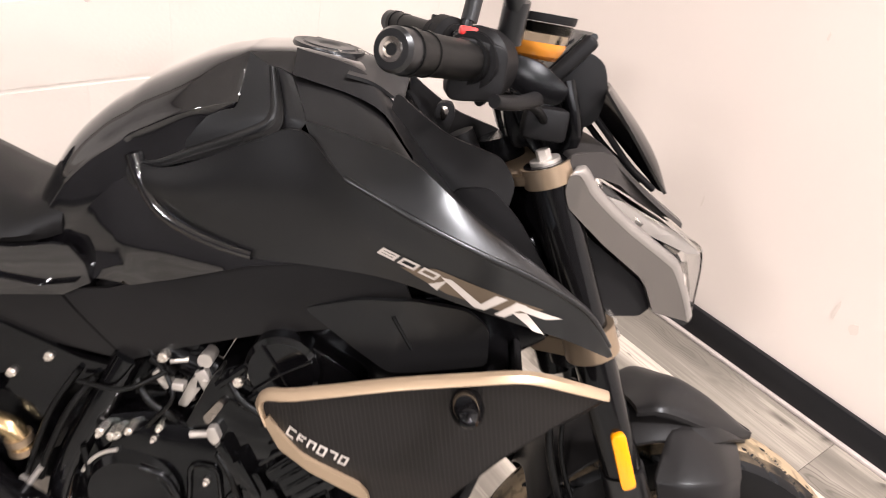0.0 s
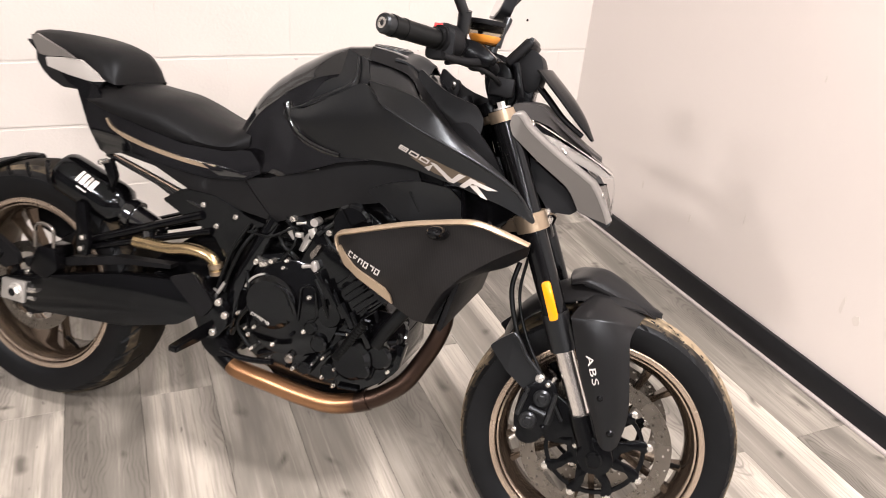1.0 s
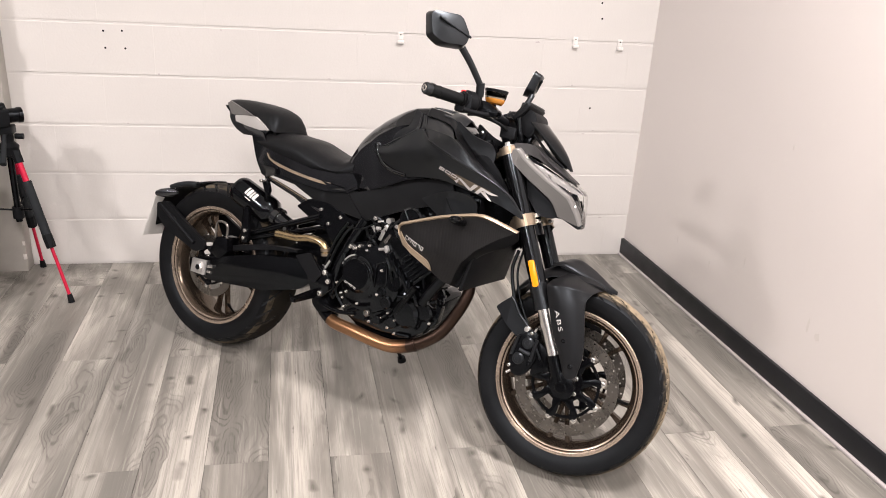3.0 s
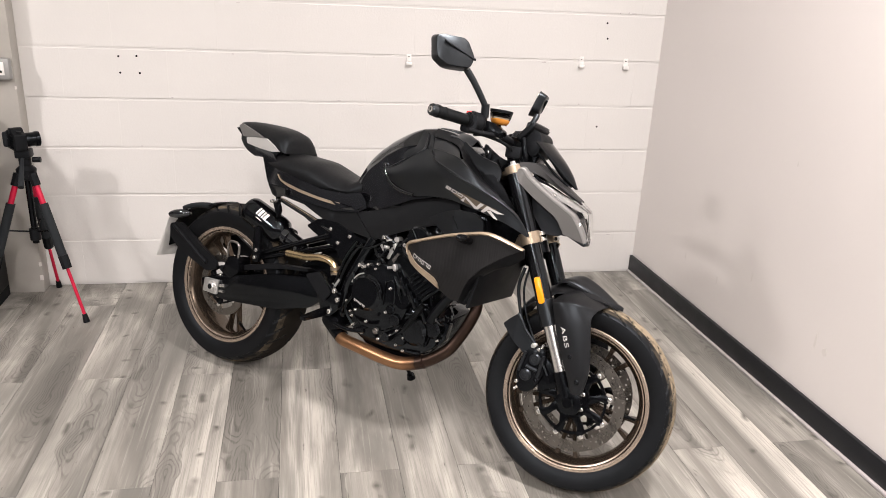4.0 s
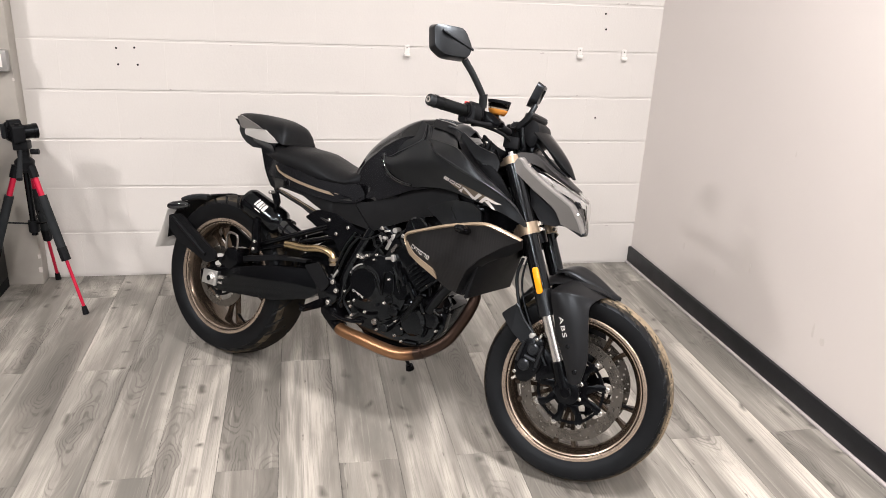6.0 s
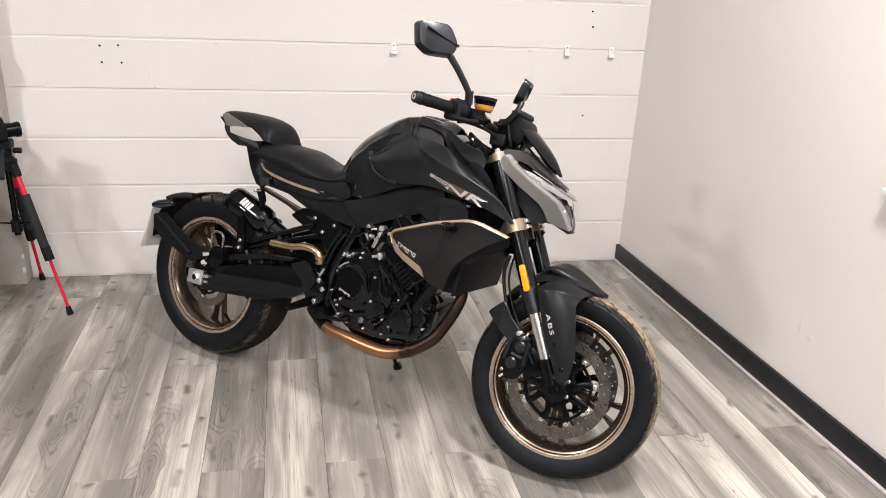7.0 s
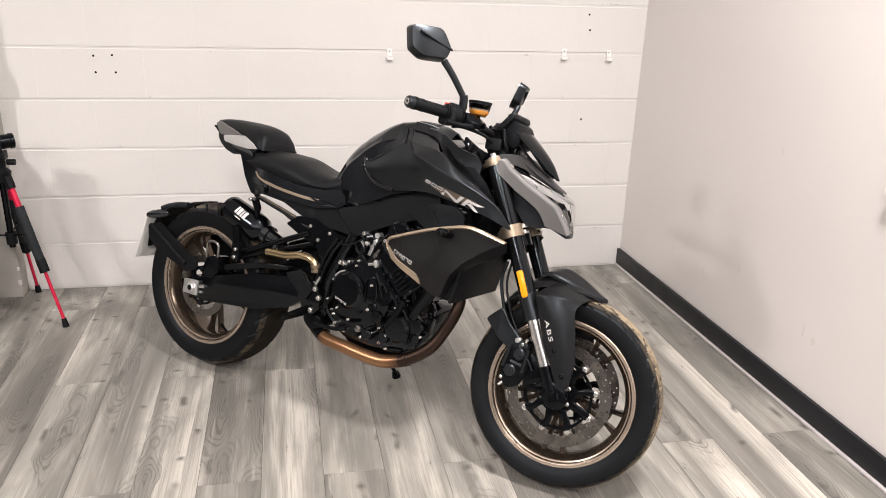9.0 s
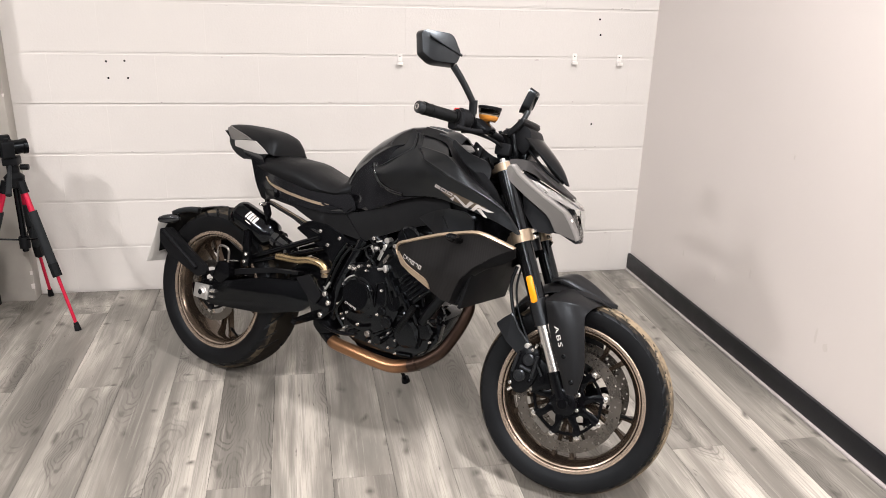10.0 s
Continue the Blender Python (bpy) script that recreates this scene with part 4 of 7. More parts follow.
for s in (-1, 1):
    def sided(bm):
        return bm if s < 0 else mirror(bm)
    face_v = lambda u, w: lamp_v(u, w) + 0.25 * max(0, 1.160 - u)
    part("cheek", sided(sheet(rounded(CHEEK, 0.004, 2), face_v, 0.012, 0.010)), TITAN, headlight, "dark silver side panel", STEER)
    # the bevel's paler silver carries the upper facet's brightness in its colour
    rows = [[(u + a, face_v(u, w) + b, w + c) for u, w in CREST] for a, b, c in ((-0.0015, -0.0010, -0.0015), (0.0025, 0.001, 0.003), (0.007, 0.010, 0.0075), (0.008, 0.024, 0.008))]
    part("cheek_bevel", sided(patch(rows, 4, 0.004, (-0.3, 0.9, -0.3))), SILVER, headlight, "bevelled edge in paler silver for its brighter facet", STEER)
    part("lamp_recess", sided(sheet([(1.172, 0.950), (1.205, 0.940), (1.262, 0.906), (1.325, 0.868), (1.352, 0.838), (1.330, 0.840), (1.313, 0.853), (1.243, 0.890), (1.186, 0.932)], lambda u, w: lamp_v(u, w) + 0.034, 0.004, 0.016)), GLOSS, headlight, "glossy black recess", STEER)
    part("light_guide", sided(sheet(rounded([(1.200, 0.930), (1.233, 0.922), (1.318, 0.888), (1.360, 0.862), (1.338, 0.862), (1.272, 0.885), (1.212, 0.911)], 0.003, 2), lambda u, w: -0.086 + 0.32 * (u - 1.20) + 0.5 * max(0, w - 0.905 + 0.42 * (u - 1.25)), 0.007, 0.012)), SILVER, headlight, "pale daytime light strip", STEER)
    part("lamp_clip", sided(slab(rounded([(1.168, 0.944), (1.182, 0.954), (1.190, 0.945), (1.184, 0.928), (1.176, 0.930)], 0.003), -0.106, -0.096, 0.002)), CHROME, headlight, "bright reflector edge", STEER)
    for u, w in ((1.236, 0.902), (1.272, 0.887), (1.305, 0.868)):
        part("reflector_cell", sided(slab(rounded([(u, w), (u + 0.020, w - 0.010), (u + 0.026, w - 0.003), (u + 0.006, w + 0.008)], 0.002), lamp_v(u, w) + 0.022, lamp_v(u, w) + 0.034, 0.002)), PALE, headlight, "pale reflector cell", STEER)
    part("projector", lathe([(0, -0.005), (0.013, -0.004), (0.016, 0.004), (0.016, 0.03)], 24, "Y"), CHROME, headlight, "projector lens", STEER @ at((1.343, s * 0.028, 0.820)) @ Matrix.Rotation(radians(90), 4, "Z"))
    part("front_edge", sided(sheet([(1.336, 0.842), (1.350, 0.846), (1.366, 0.810), (1.377, 0.772), (1.369, 0.769), (1.354, 0.805)], lambda u, w: lamp_v(u, w) + 0.020, 0.004, 0.02)), PALE, headlight, "silver front edge", STEER)
lens = patch([[(1.190, -h0 * f, 0.950), (1.26, -h1 * f, 0.920), (1.336, -h2 * f, 0.884), (1.364, -h3 * f, 0.858), (1.374, -h4 * f, 0.780)] for f in (-1, -0.5, 0, 0.5, 1) for h0, h1, h2, h3, h4 in ((0.086, 0.070, 0.045, 0.031, 0.024),)], 4, 0.003, (-0.7, 0, -0.7))
part("lens", lens, CLEAR, headlight, "clear headlight lens", STEER)
part("reflector_bowl", patch([[(1.20, v * 1.3, 0.915), (1.26, v * 1.1, 0.884), (1.31, v * 0.9, 0.852), (1.340, v * 0.8, 0.79)] for v in (-0.052, 0, 0.052)], 3, 0.003, (-0.7, 0, -0.7)), PALE, headlight, "pale reflector", STEER)
for s in (-1, 1):
    bm = sheet(rounded([(1.188, 0.880), (1.280, 0.822), (1.304, 0.788), (1.290, 0.776), (1.246, 0.776), (1.205, 0.826)], 0.006), lambda u, w: -0.078 + 0.30 * max(0, u - 1.22), 0.006, 0.02)
    part("lamp_bracket", bm if s < 0 else mirror(bm), MATTE, headlight, "matte black bracket behind the side panel", STEER)
part("chin", slab(rounded([(1.30, 0.805), (1.352, 0.795), (1.376, 0.768), (1.366, 0.758), (1.30, 0.785)], 0.005), -0.026, 0.026, 0.004), SATIN, headlight, m=STEER)
COWL = [(1.142, 0.118, 0.957), (1.143, 0.117, 0.976), (1.175, 0.106, 0.982), (1.198, 0.097, 0.979), (1.216, 0.086, 0.966), (1.268, 0.061, 0.931), (1.330, 0.022, 0.895)]
part("top_cover", patch([[(u, v * f, w + 0.004 * (1 - f * f)) for u, v, w in COWL] for f in (-1, -0.5, 0, 0.5, 1)], 5, 0.006, (0, 0, -1)), COWLGREY, headlight, "grey cowl above the lens", STEER)
for s in (-1, 1):
    bm = sheet([(1.142, 0.956), (1.143, 0.976), (1.175, 0.982), (1.198, 0.979), (1.216, 0.966), (1.268, 0.931), (1.330, 0.895), (1.300, 0.901), (1.247, 0.925), (1.217, 0.944), (1.192, 0.951), (1.165, 0.955)], lambda u, w: -0.1190 + 0.40 * max(0, u - 1.143) + 0.35 * max(0, u - 1.20), 0.006, 0.016)
    part("cowl_side", bm if s < 0 else mirror(bm), COWLGREY, headlight, "", STEER)
screen = patch([[(1.174 + 0.022 * q, 0.100 * f, 1.048 + 0.006 * q), (1.222 + 0.026 * q, 0.072 * f, 1.004 + 0.004 * q), (1.262 + 0.020 * q, 0.044 * f, 0.966 + 0.004 * q), (1.303 + 0.004 * q, 0.012 * f, 0.929)] for f in (-1, -0.8, -0.4, 0.0, 0.4, 0.8, 1) for q in (1 - f * f,)], 5, 0.005, (-0.6, 0, -0.4))
part("fly_screen", screen, SMOKE, bike, "small smoked black fly screen", STEER)
for s in (-1, 1):
    part("screen_mount", tube([(1.160, s * 0.060, 1.030), (1.196, s * 0.056, 0.998), (1.236, s * 0.042, 0.962), (1.280, s * 0.022, 0.934)], 0.0042), MATTE, bike, "black screen bracket", STEER)

# dash
TILT = STEER @ at((1.128, 0, 1.076)) @ Matrix.Rotation(radians(-52), 4, "Y")
dash = part("dashboard", box(-0.034, 0.034, -0.088, 0.088, -0.012, 0.006, 0.006, 3), MATTE, bike, "black dash pod", TILT)
part("display", box(-0.029, 0.029, -0.080, 0.080, 0.006, 0.0085, 0.001), SMOKE, dash, "dark glossy display", TILT)
part("dash_back", slab(rounded([(1.118, 1.052), (1.146, 1.088), (1.172, 1.078), (1.182, 1.050), (1.178, 1.012), (1.160, 0.998), (1.138, 1.020)], 0.012), -0.070, 0.070, 0.010, 3), MATTE, dash, "rounded black back of the dash", STEER)
part("dash_mount", slab(rounded([(1.115, 1.030), (1.140, 1.045), (1.170, 1.010), (1.168, 0.975), (1.140, 0.965), (1.122, 0.990)], 0.010), -0.050, 0.050, 0.008), BLACKMETAL, dash, "black dash mount", STEER)
part("hood_lip", tube([(1.149, -0.084, 1.102), (1.150, -0.045, 1.103), (1.150, 0.045, 1.103), (1.149, 0.084, 1.102)], 0.0045), SATIN, dash, "", STEER)
for s in (-1, 1):
    part("dash_bracket", tube([(1.128, s * 0.090, 1.052), (1.140, s * 0.094, 1.020), (1.148, s * 0.090, 0.990), (1.140, s * 0.075, 0.960)], 0.009), BLACKMETAL, dash, "flat black bracket", m=STEER)

# handlebar and controls
BAR = [(0.939, -0.343, 1.0705), (1.005, -0.238, 1.064), (1.052, -0.160, 1.056), (1.082, -0.09, 1.036), (1.086, 0, 1.034), (1.082, 0.09, 1.036), (1.052, 0.160, 1.056), (1.005, 0.238, 1.064), (0.939, 0.343, 1.0705)]
bar = part("handlebar", tube(BAR, 0.0125, 5, 16), SATIN, bike, "tapered black handlebar", STEER)
for s in (-1, 1):
    part("riser", join(slab(rounded([(1.062, 1.050), (1.104, 1.046), (1.130, 0.980), (1.088, 0.962), (1.070, 1.00)], 0.012), s * 0.03, s * 0.062, 0.005)), BLACKMETAL, bike, "", STEER)
    a, b = Vector((0.939, s * 0.343, 1.0705)), Vector((1.000, s * 0.244, 1.065))
    d = (a - b).normalized()
    grip = part("grip", join(rod(b, a, 0.0175, sides=24), rod(a - d * 0.030, a - d * 0.026, 0.0185, sides=24), rod(a - d * 0.006, a + d * 0.002, 0.0190, sides=24), rod(b, b + d * 0.008, 0.021, sides=24)), HOSE, bike, "black rubber grip", STEER)
    part("bar_end", join(rod(a + d * 0.002, a + d * 0.018, 0.0175, sides=28), rod(a + d * 0.018, a + d * 0.022, 0.0175, 0.0150, sides=28)), SATIN, grip, "black bar end", STEER)
    part("end_bolt", lathe([(0.0045, 0.0), (0.0060, 0.0015), (0.0095, 0.0012), (0.0105, -0.002)], 24, "Z"), CHROME, grip, "round silver end bolt", STEER @ at(a + d * 0.022) @ d.to_track_quat("Z", "Y").to_matrix().to_4x4())
    c = b + (b - a) * 0.12
    house = part("switch_housing", join(rod(b + d * 0.002, b - d * 0.052, 0.0265, 0.024, sides=24), rod(b - d * 0.004, b - d * 0.010, 0.027, 0.0325, sides=28), rod(b - d * 0.010, b - d * 0.036, 0.0325, sides=28), rod(b - d * 0.036, b - d * 0.046, 0.0325, 0.025, sides=28)), MATTE, bike, "black switch housing", STEER)
    part("switch_body", slab(rounded([(c.x - 0.026, c.z - 0.036), (c.x + 0.026, c.z - 0.030), (c.x + 0.026, c.z + 0.018), (c.x - 0.024, c.z + 0.022)], 0.012), c.y - 0.022, c.y + 0.022, 0.010, 3), MATTE, house, "", STEER)
    part("button", box(c.x - 0.02, c.x - 0.004, c.y - 0.008, c.y + 0.008, c.z + 0.022, c.z + 0.030, 0.002), REDPLASTIC if s < 0 else BLACKMETAL, house, "red stop switch" if s < 0 else "", STEER)
    part("throttle_cable", tube([c + Vector((0.01, -s * 0.01, -0.035)), c + Vector((0.03, -s * 0.05, -0.030)), (1.092, s * 0.13, 1.020), (1.118, s * 0.085, 0.985), (1.12, s * 0.06, 0.93)], 0.005), HOSE, bike, "", STEER)
    # lever and its perch
    perch = part("lever_perch", slab(rounded([(1.016, 1.080), (1.070, 1.074), (1.104, 1.052), (1.094, 1.034), (1.05, 1.042), (1.018, 1.056)], 0.008), s * 0.168, s * 0.214, 0.006), BLACKMETAL, bike, "", STEER)
    part("lever", tube([(1.090, s * 0.165, 1.046), (1.078, s * 0.20, 1.040), (1.056, s * 0.235, 1.036), (1.034, s * 0.268, 1.036), (1.022, s * 0.285, 1.038)], 0.0085, 5, 12, r1=0.0062), MATTE, perch, "black lever", STEER)
    # mirrors
    stem0 = Vector((1.035, s * 0.205, 1.070))
    outline = [(-0.083, 0.024), (-0.072, 0.034), (0.007, 0.038), (0.022, 0.029), (0.049, -0.011), (0.047, -0.028), (0.038, -0.050), (-0.025, -0.057), (-0.042, -0.056), (-0.074, -0.038)]
    if s < 0:
        stem = [stem0, (1.036, -0.212, 1.098), (1.036, -0.222, 1.116), (1.008, -0.262, 1.170), (0.984, -0.288, 1.205)]
        mm = STEER @ at((0.955, -0.315, 1.250)) @ Matrix.Rotation(radians(50), 4, "Z") @ Matrix.Rotation(radians(-8), 4, "X")
    else:
        outline = [(-x, z) for x, z in outline]
        stem = [stem0, (1.040, 0.207, 1.105), (1.044, 0.215, 1.118), (1.052, 0.225, 1.145), (1.054, 0.232, 1.160)]
        mm = STEER @ at((1.030, 0.290, 1.208)) @ Matrix.Rotation(radians(-71), 4, "Z") @ Matrix.Rotation(radians(-17), 4, "X")
    mirror_stem = part("mirror", tube(stem, 0.0085, 5, 12, r1=0.0105), SATIN, bike, "black mirror on an angled stalk", STEER)
    part("stem_joint", join(rod(Vector(stem[1]) - Vector((0, 0, 0.012)), Vector(stem[2]) + Vector((0, 0, 0.008)), 0.0125, sides=12)), SATIN, mirror_stem, "", STEER)
    bm = slab(rounded(outline, 0.010), -0.011, 0.011, 0.006)
    for v in bm.verts:
        if v.co.y * s > 0:
            v.co.x *= 0.93
            v.co.z *= 0.90
            v.co.y += s * 0.016 * (1 - (v.co.x / 0.09) ** 2)
    shell = part("mirror_shell", bm, SATIN, mirror_stem, "black angular mirror housing", mm)
    part("mirror_glass", slab(rounded([(x * 0.9, z * 0.88) for x, z in outline], 0.008), -s * 0.0105, -s * 0.0125, 0.0005, 1), MIRROR, mirror_stem, "mirror glass", mm)
    part("crease", slab([(s * 0.055, 0.018), (-s * 0.05, -0.016), (-s * 0.05, -0.022), (s * 0.053, 0.010)], s * 0.0285, s * 0.020, 0.002), SATIN, mirror_stem, "", mm)
def bowl(z0, z1, r0, r1):
    """A rounded oval tub, wider at its mouth."""
    rings = []
    for k in range(7):
        t = k / 6
        z, f = z0 + (z1 - z0) * t, r0 + (r1 - r0) * math.sin(t * math.pi / 2)
        rings.append([(1.070 + f * math.cos(a) * 1.08, -0.168 + f * math.sin(a) * 0.92, z) for a in (2 * math.pi * j / 32 for j in range(32))])
    return skin(rings)


for s in (-1, 1):
    part("bar_clamp", slab(rounded([(1.066, 1.052), (1.108, 1.052), (1.140, 1.012), (1.146, 0.972), (1.118, 0.956), (1.092, 0.985), (1.070, 1.02)], 0.012), s * 0.030, s * 0.078, 0.008), BLACKMETAL, bike, "black handlebar clamp", STEER)
    part("clamp_bolt", rod((1.076, s * 0.054, 1.050), (1.072, s * 0.054, 1.060), 0.0055, sides=10), BLACKMETAL, bike, "", STEER)
    part("plug_block", box(1.085, 1.135, min(s * 0.085, s * 0.112), max(s * 0.085, s * 0.112), 0.985, 1.022, 0.006), MATTE, bike, "", STEER)
reservoir = part("brake_reservoir", bowl(1.073, 1.1085, 0.021, 0.0315), glass("reservoir_plastic", (0.42, 0.36, 0.28), 0.10), bike, "see-through brake reservoir half full of amber fluid", STEER)
part("fluid", bowl(1.0740, 1.0900, 0.0205, 0.0282), FLUID, reservoir, "amber fluid", STEER)
part("reservoir_cap", bowl(1.109, 1.117, 0.0325, 0.0335), MATTE, reservoir, "black cap", STEER)
part("diaphragm", bowl(1.1000, 1.1083, 0.026, 0.027), DARK, reservoir, "", STEER)
part("reservoir_bracket", rod((1.068, -0.168, 1.078), (1.068, -0.160, 1.045), 0.008), BLACKMETAL, reservoir, "", STEER)
for v in (-0.03, 0.0, 0.035):
    part("front_loom", tube([(1.09, v, 1.02), (1.14, v * 1.6, 0.98), (1.15, v * 1.2, 0.92), (1.13, v, 0.86), (1.16, v, 0.78)], 0.006), HOSE, bike, "", STEER)


# tank
STATIONS = [(0.548, 0.836, 0.074), (0.575, 0.886, 0.078), (0.597, 0.918, 0.081), (0.627, 0.949, 0.083), (0.655, 0.971, 0.085), (0.68, 0.990, 0.087), (0.74, 1.0245, 0.094), (0.782, 1.0385, 0.098), (0.796, 1.0405, 0.099), (0.85, 1.047, 0.100), (0.91, 1.038, 0.096), (0.96, 1.008, 0.090), (1.01, 0.962, 0.085), (1.06, 0.916, 0.080)]


def ease(a, b, x):
    t = min(1, max(0, (x - a) / (b - a)))
    return t * t * (3 - 2 * t)


def tank_ring(u, top, half):
    low = 0.735 + max(0, u - 0.62) * 0.19
    n = half * (1 - 0.22 * ease(0.742, 0.806, u))
    c = 1 - 0.04 * ease(0.652, 0.682, u)
    k = ease(0.742, 0.806, u)
    body = [(0, top), (n * (0.35 + 0.03 * k), top - 0.003 + 0.0022 * k), (n * (0.62 + 0.08 * k), top - 0.010 + 0.0065 * k), (n * (0.82 + 0.005 * k), top - 0.027 + 0.011 * k), (n * 0.93, top - 0.050), (n * 0.97, top - 0.058), (n * 0.985 * c, top - 0.066),
            (n * c, (top - 0.07) * 0.62 + low * 0.38), (n * 0.99 * c, (top - 0.07) * 0.28 + low * 0.72), (n * 0.95 * c, low)]
    right = [(u, -v, w) for v, w in body]
    return right + [(u, v, w) for v, w in reversed(body[1:])]


tank_rings = [spline(tank_ring(*s), 3) for s in STATIONS]
tank_lines = [spline([r[k] for r in tank_rings], 4) for k in range(len(tank_rings[0]))]
tank = part("fuel_tank", skin([[ln[i] for ln in tank_lines] for i in range(len(tank_lines[0]))]), GLOSS, bike, "glossy black fuel tank cover", sharp=50)
tank_tree = BVHTree.FromPolygons([v.co for v in tank.data.vertices], [p.vertices[:] for p in tank.data.polygons])


def on_tank(u, w):
    hit = tank_tree.ray_cast(Vector((u, -1, w)), Vector((0, 1, 0)))[0]
    return -0.07 if hit is None else hit.y


def both(name, make, material, parent, label="", **more):
    """A part on the right side and its twin on the left; returns the two."""
    return part(name, make(), material, parent, label, **more), part(name, mirror(make()), material, parent, label, **more)


UPPER = [(0.667, -0.084, 0.895), (0.725, -0.103, 0.9025), (0.815, -0.128, 0.953), (0.869, -0.142, 0.9775), (0.925, -0.172, 0.945), (1.012, -0.192, 0.918), (1.073, -0.192, 0.898), (1.136, -0.176, 0.873), (1.200, -0.149, 0.835), (1.238, -0.126, 0.788)]
MIDDLE = [(0.670, -0.088, 0.872), (0.731, -0.111, 0.874), (0.814, -0.134, 0.897), (0.882, -0.154, 0.908), (0.957, -0.177, 0.898), (1.036, -0.182, 0.881), (1.100, -0.178, 0.860), (1.160, -0.164, 0.841), (1.216, -0.141, 0.808), (1.245, -0.124, 0.776)]
LOWER = [(0.688, -0.078, 0.846), (0.741, -0.098, 0.828), (0.818, -0.121, 0.820), (0.898, -0.142, 0.832), (0.980, -0.157, 0.838), (1.068, -0.166, 0.826), (1.128, -0.165, 0.815), (1.182, -0.155, 0.801), (1.219, -0.140, 0.785), (1.241, -0.124, 0.772)]
SHOULDER = [(0.869, -0.124, 0.984), (0.934, -0.1385, 0.978), (0.989, -0.1565, 0.969), (1.0415, -0.1696, 0.9385), (1.081, -0.1655, 0.911), (1.139, -0.158, 0.879), (1.204, -0.136, 0.832)]
CREASE = [(0.880, -0.133, 0.968)] + UPPER[4:]


def blend(a, b, t, out=0.0):
    return [tuple(Vector(p).lerp(Vector(q), t) + Vector((0, -out, out))) for p, q in zip(a, b)]


def lower_v(u, w):
    k = ease(0.60, 0.70, u)
    return (1 - k) * (on_tank(u, w) - 0.003) + k * (-0.099 - 0.17 * max(0, u - 0.70) + 0.15 * max(0, w - 0.80))


panels = both("tank_side_panel", lambda: patch([UPPER, MIDDLE, LOWER], 6, 0.008), SATIN, bike, "satin black tank side panel running to a point")
side_panel = panels[0]
for s, panel in zip((-1, 1), panels):
    def sided(bm):
        return bm if s < 0 else mirror(bm)
    part("shoulder_panel", sided(patch([SHOULDER, blend(SHOULDER, CREASE[:7], 0.55, 0.0005), CREASE[:7]], 6, 0.006)), SATIN, panel, "satin black rounded shoulder")
    part("panel_crease", sided(tube([(u, v + 0.0012, w - 0.0004) for u, v, w in UPPER[4:]], 0.0034, 5, 10)), SATIN, panel, "crisp bright crease")
    part("head_cover", sided(sheet(rounded([(0.955, 1.022), (0.978, 1.006), (1.018, 0.983), (1.082, 0.968), (1.102, 0.942), (1.098, 0.905), (1.045, 0.892), (0.99, 0.940), (0.950, 0.985)], 0.010), lambda u, w: -0.074 - 0.10 * max(0, 0.95 - w), 0.006, 0.02)), GREY, panel, "dark grey cover beside the ignition switch")
    part("fin", sided(patch([[(0.812, -0.125, 0.949), (0.800, -0.101, 0.952), (0.832, -0.104, 0.979), (0.827, -0.084, 1.003), (0.818, -0.068, 1.024)], [(0.842, -0.135, 0.964), (0.832, -0.113, 0.964), (0.850, -0.114, 0.984), (0.842, -0.093, 1.005), (0.831, -0.077, 1.023)], [(0.871, -0.142, 0.974), (0.866, -0.124, 0.974), (0.869, -0.119, 0.984), (0.855, -0.096, 1.003), (0.843, -0.080, 1.019)]], 5, 0.006)), SATIN, panel, "upright satin fin")
    part("pocket", sided(patch([[(0.838, -0.070, 1.018), (0.895, -0.078, 1.012), (0.938, -0.078, 1.000)], [(0.866, -0.118, 0.984), (0.934, -0.134, 0.976), (0.989, -0.150, 0.966)]], 5, 0.004)), SATIN, panel, "shallow dark recess")
    part("shoulder_step", sided(patch([[(0.985, -0.119, 0.9655), (1.030, -0.118, 0.9295), (1.069, -0.117, 0.9015), (1.125, -0.111, 0.8695)], [(0.989, -0.1555, 0.9675), (1.0415, -0.1685, 0.937), (1.081, -0.1645, 0.9095), (1.139, -0.157, 0.8775)]], 5, 0.004)), GREY, panel, "dark grey step behind the shoulder")
    part("cowl_strip", sided(patch([[(0.840, -0.056, 1.046), (0.913, -0.058, 1.034), (0.956, -0.062, 0.999), (1.002, -0.068, 0.950), (1.049, -0.078, 0.908), (1.106, -0.088, 0.877)],
                                    [(0.843, -0.078, 1.021), (0.936, -0.088, 1.004), (0.985, -0.120, 0.966), (1.030, -0.119, 0.930), (1.069, -0.118, 0.902), (1.125, -0.112, 0.870)]], 5, 0.005)), GREY, panel, "dark grey cowl beside the tank cap")
    rim_out = [(0.667, -0.083, 0.906), (0.674, -0.085, 0.884), (0.690, -0.090, 0.858), (0.710, -0.097, 0.839), (0.739, -0.104, 0.827), (0.779, -0.114, 0.821), (0.818, -0.124, 0.821)]
    rim_in = [(0.679, -0.089, 0.901), (0.688, -0.092, 0.884), (0.705, -0.098, 0.859), (0.727, -0.105, 0.845), (0.762, -0.114, 0.836), (0.800, -0.124, 0.830), (0.834, -0.131, 0.827)]
    part("panel_edge", sided(tube([(u, v + 0.003, w) for u, v, w in blend(rim_out, rim_in, 0.5)], 0.0098, 5, 14, 0.006)), GLOSS, panel, "glossy raised edge")
    inner = [(0.662, -0.078, 0.914), (0.700, -0.086, 0.934), (0.737, -0.090, 0.953), (0.770, -0.091, 0.972), (0.788, -0.090, 0.984), (0.790, -0.064, 1.036)]
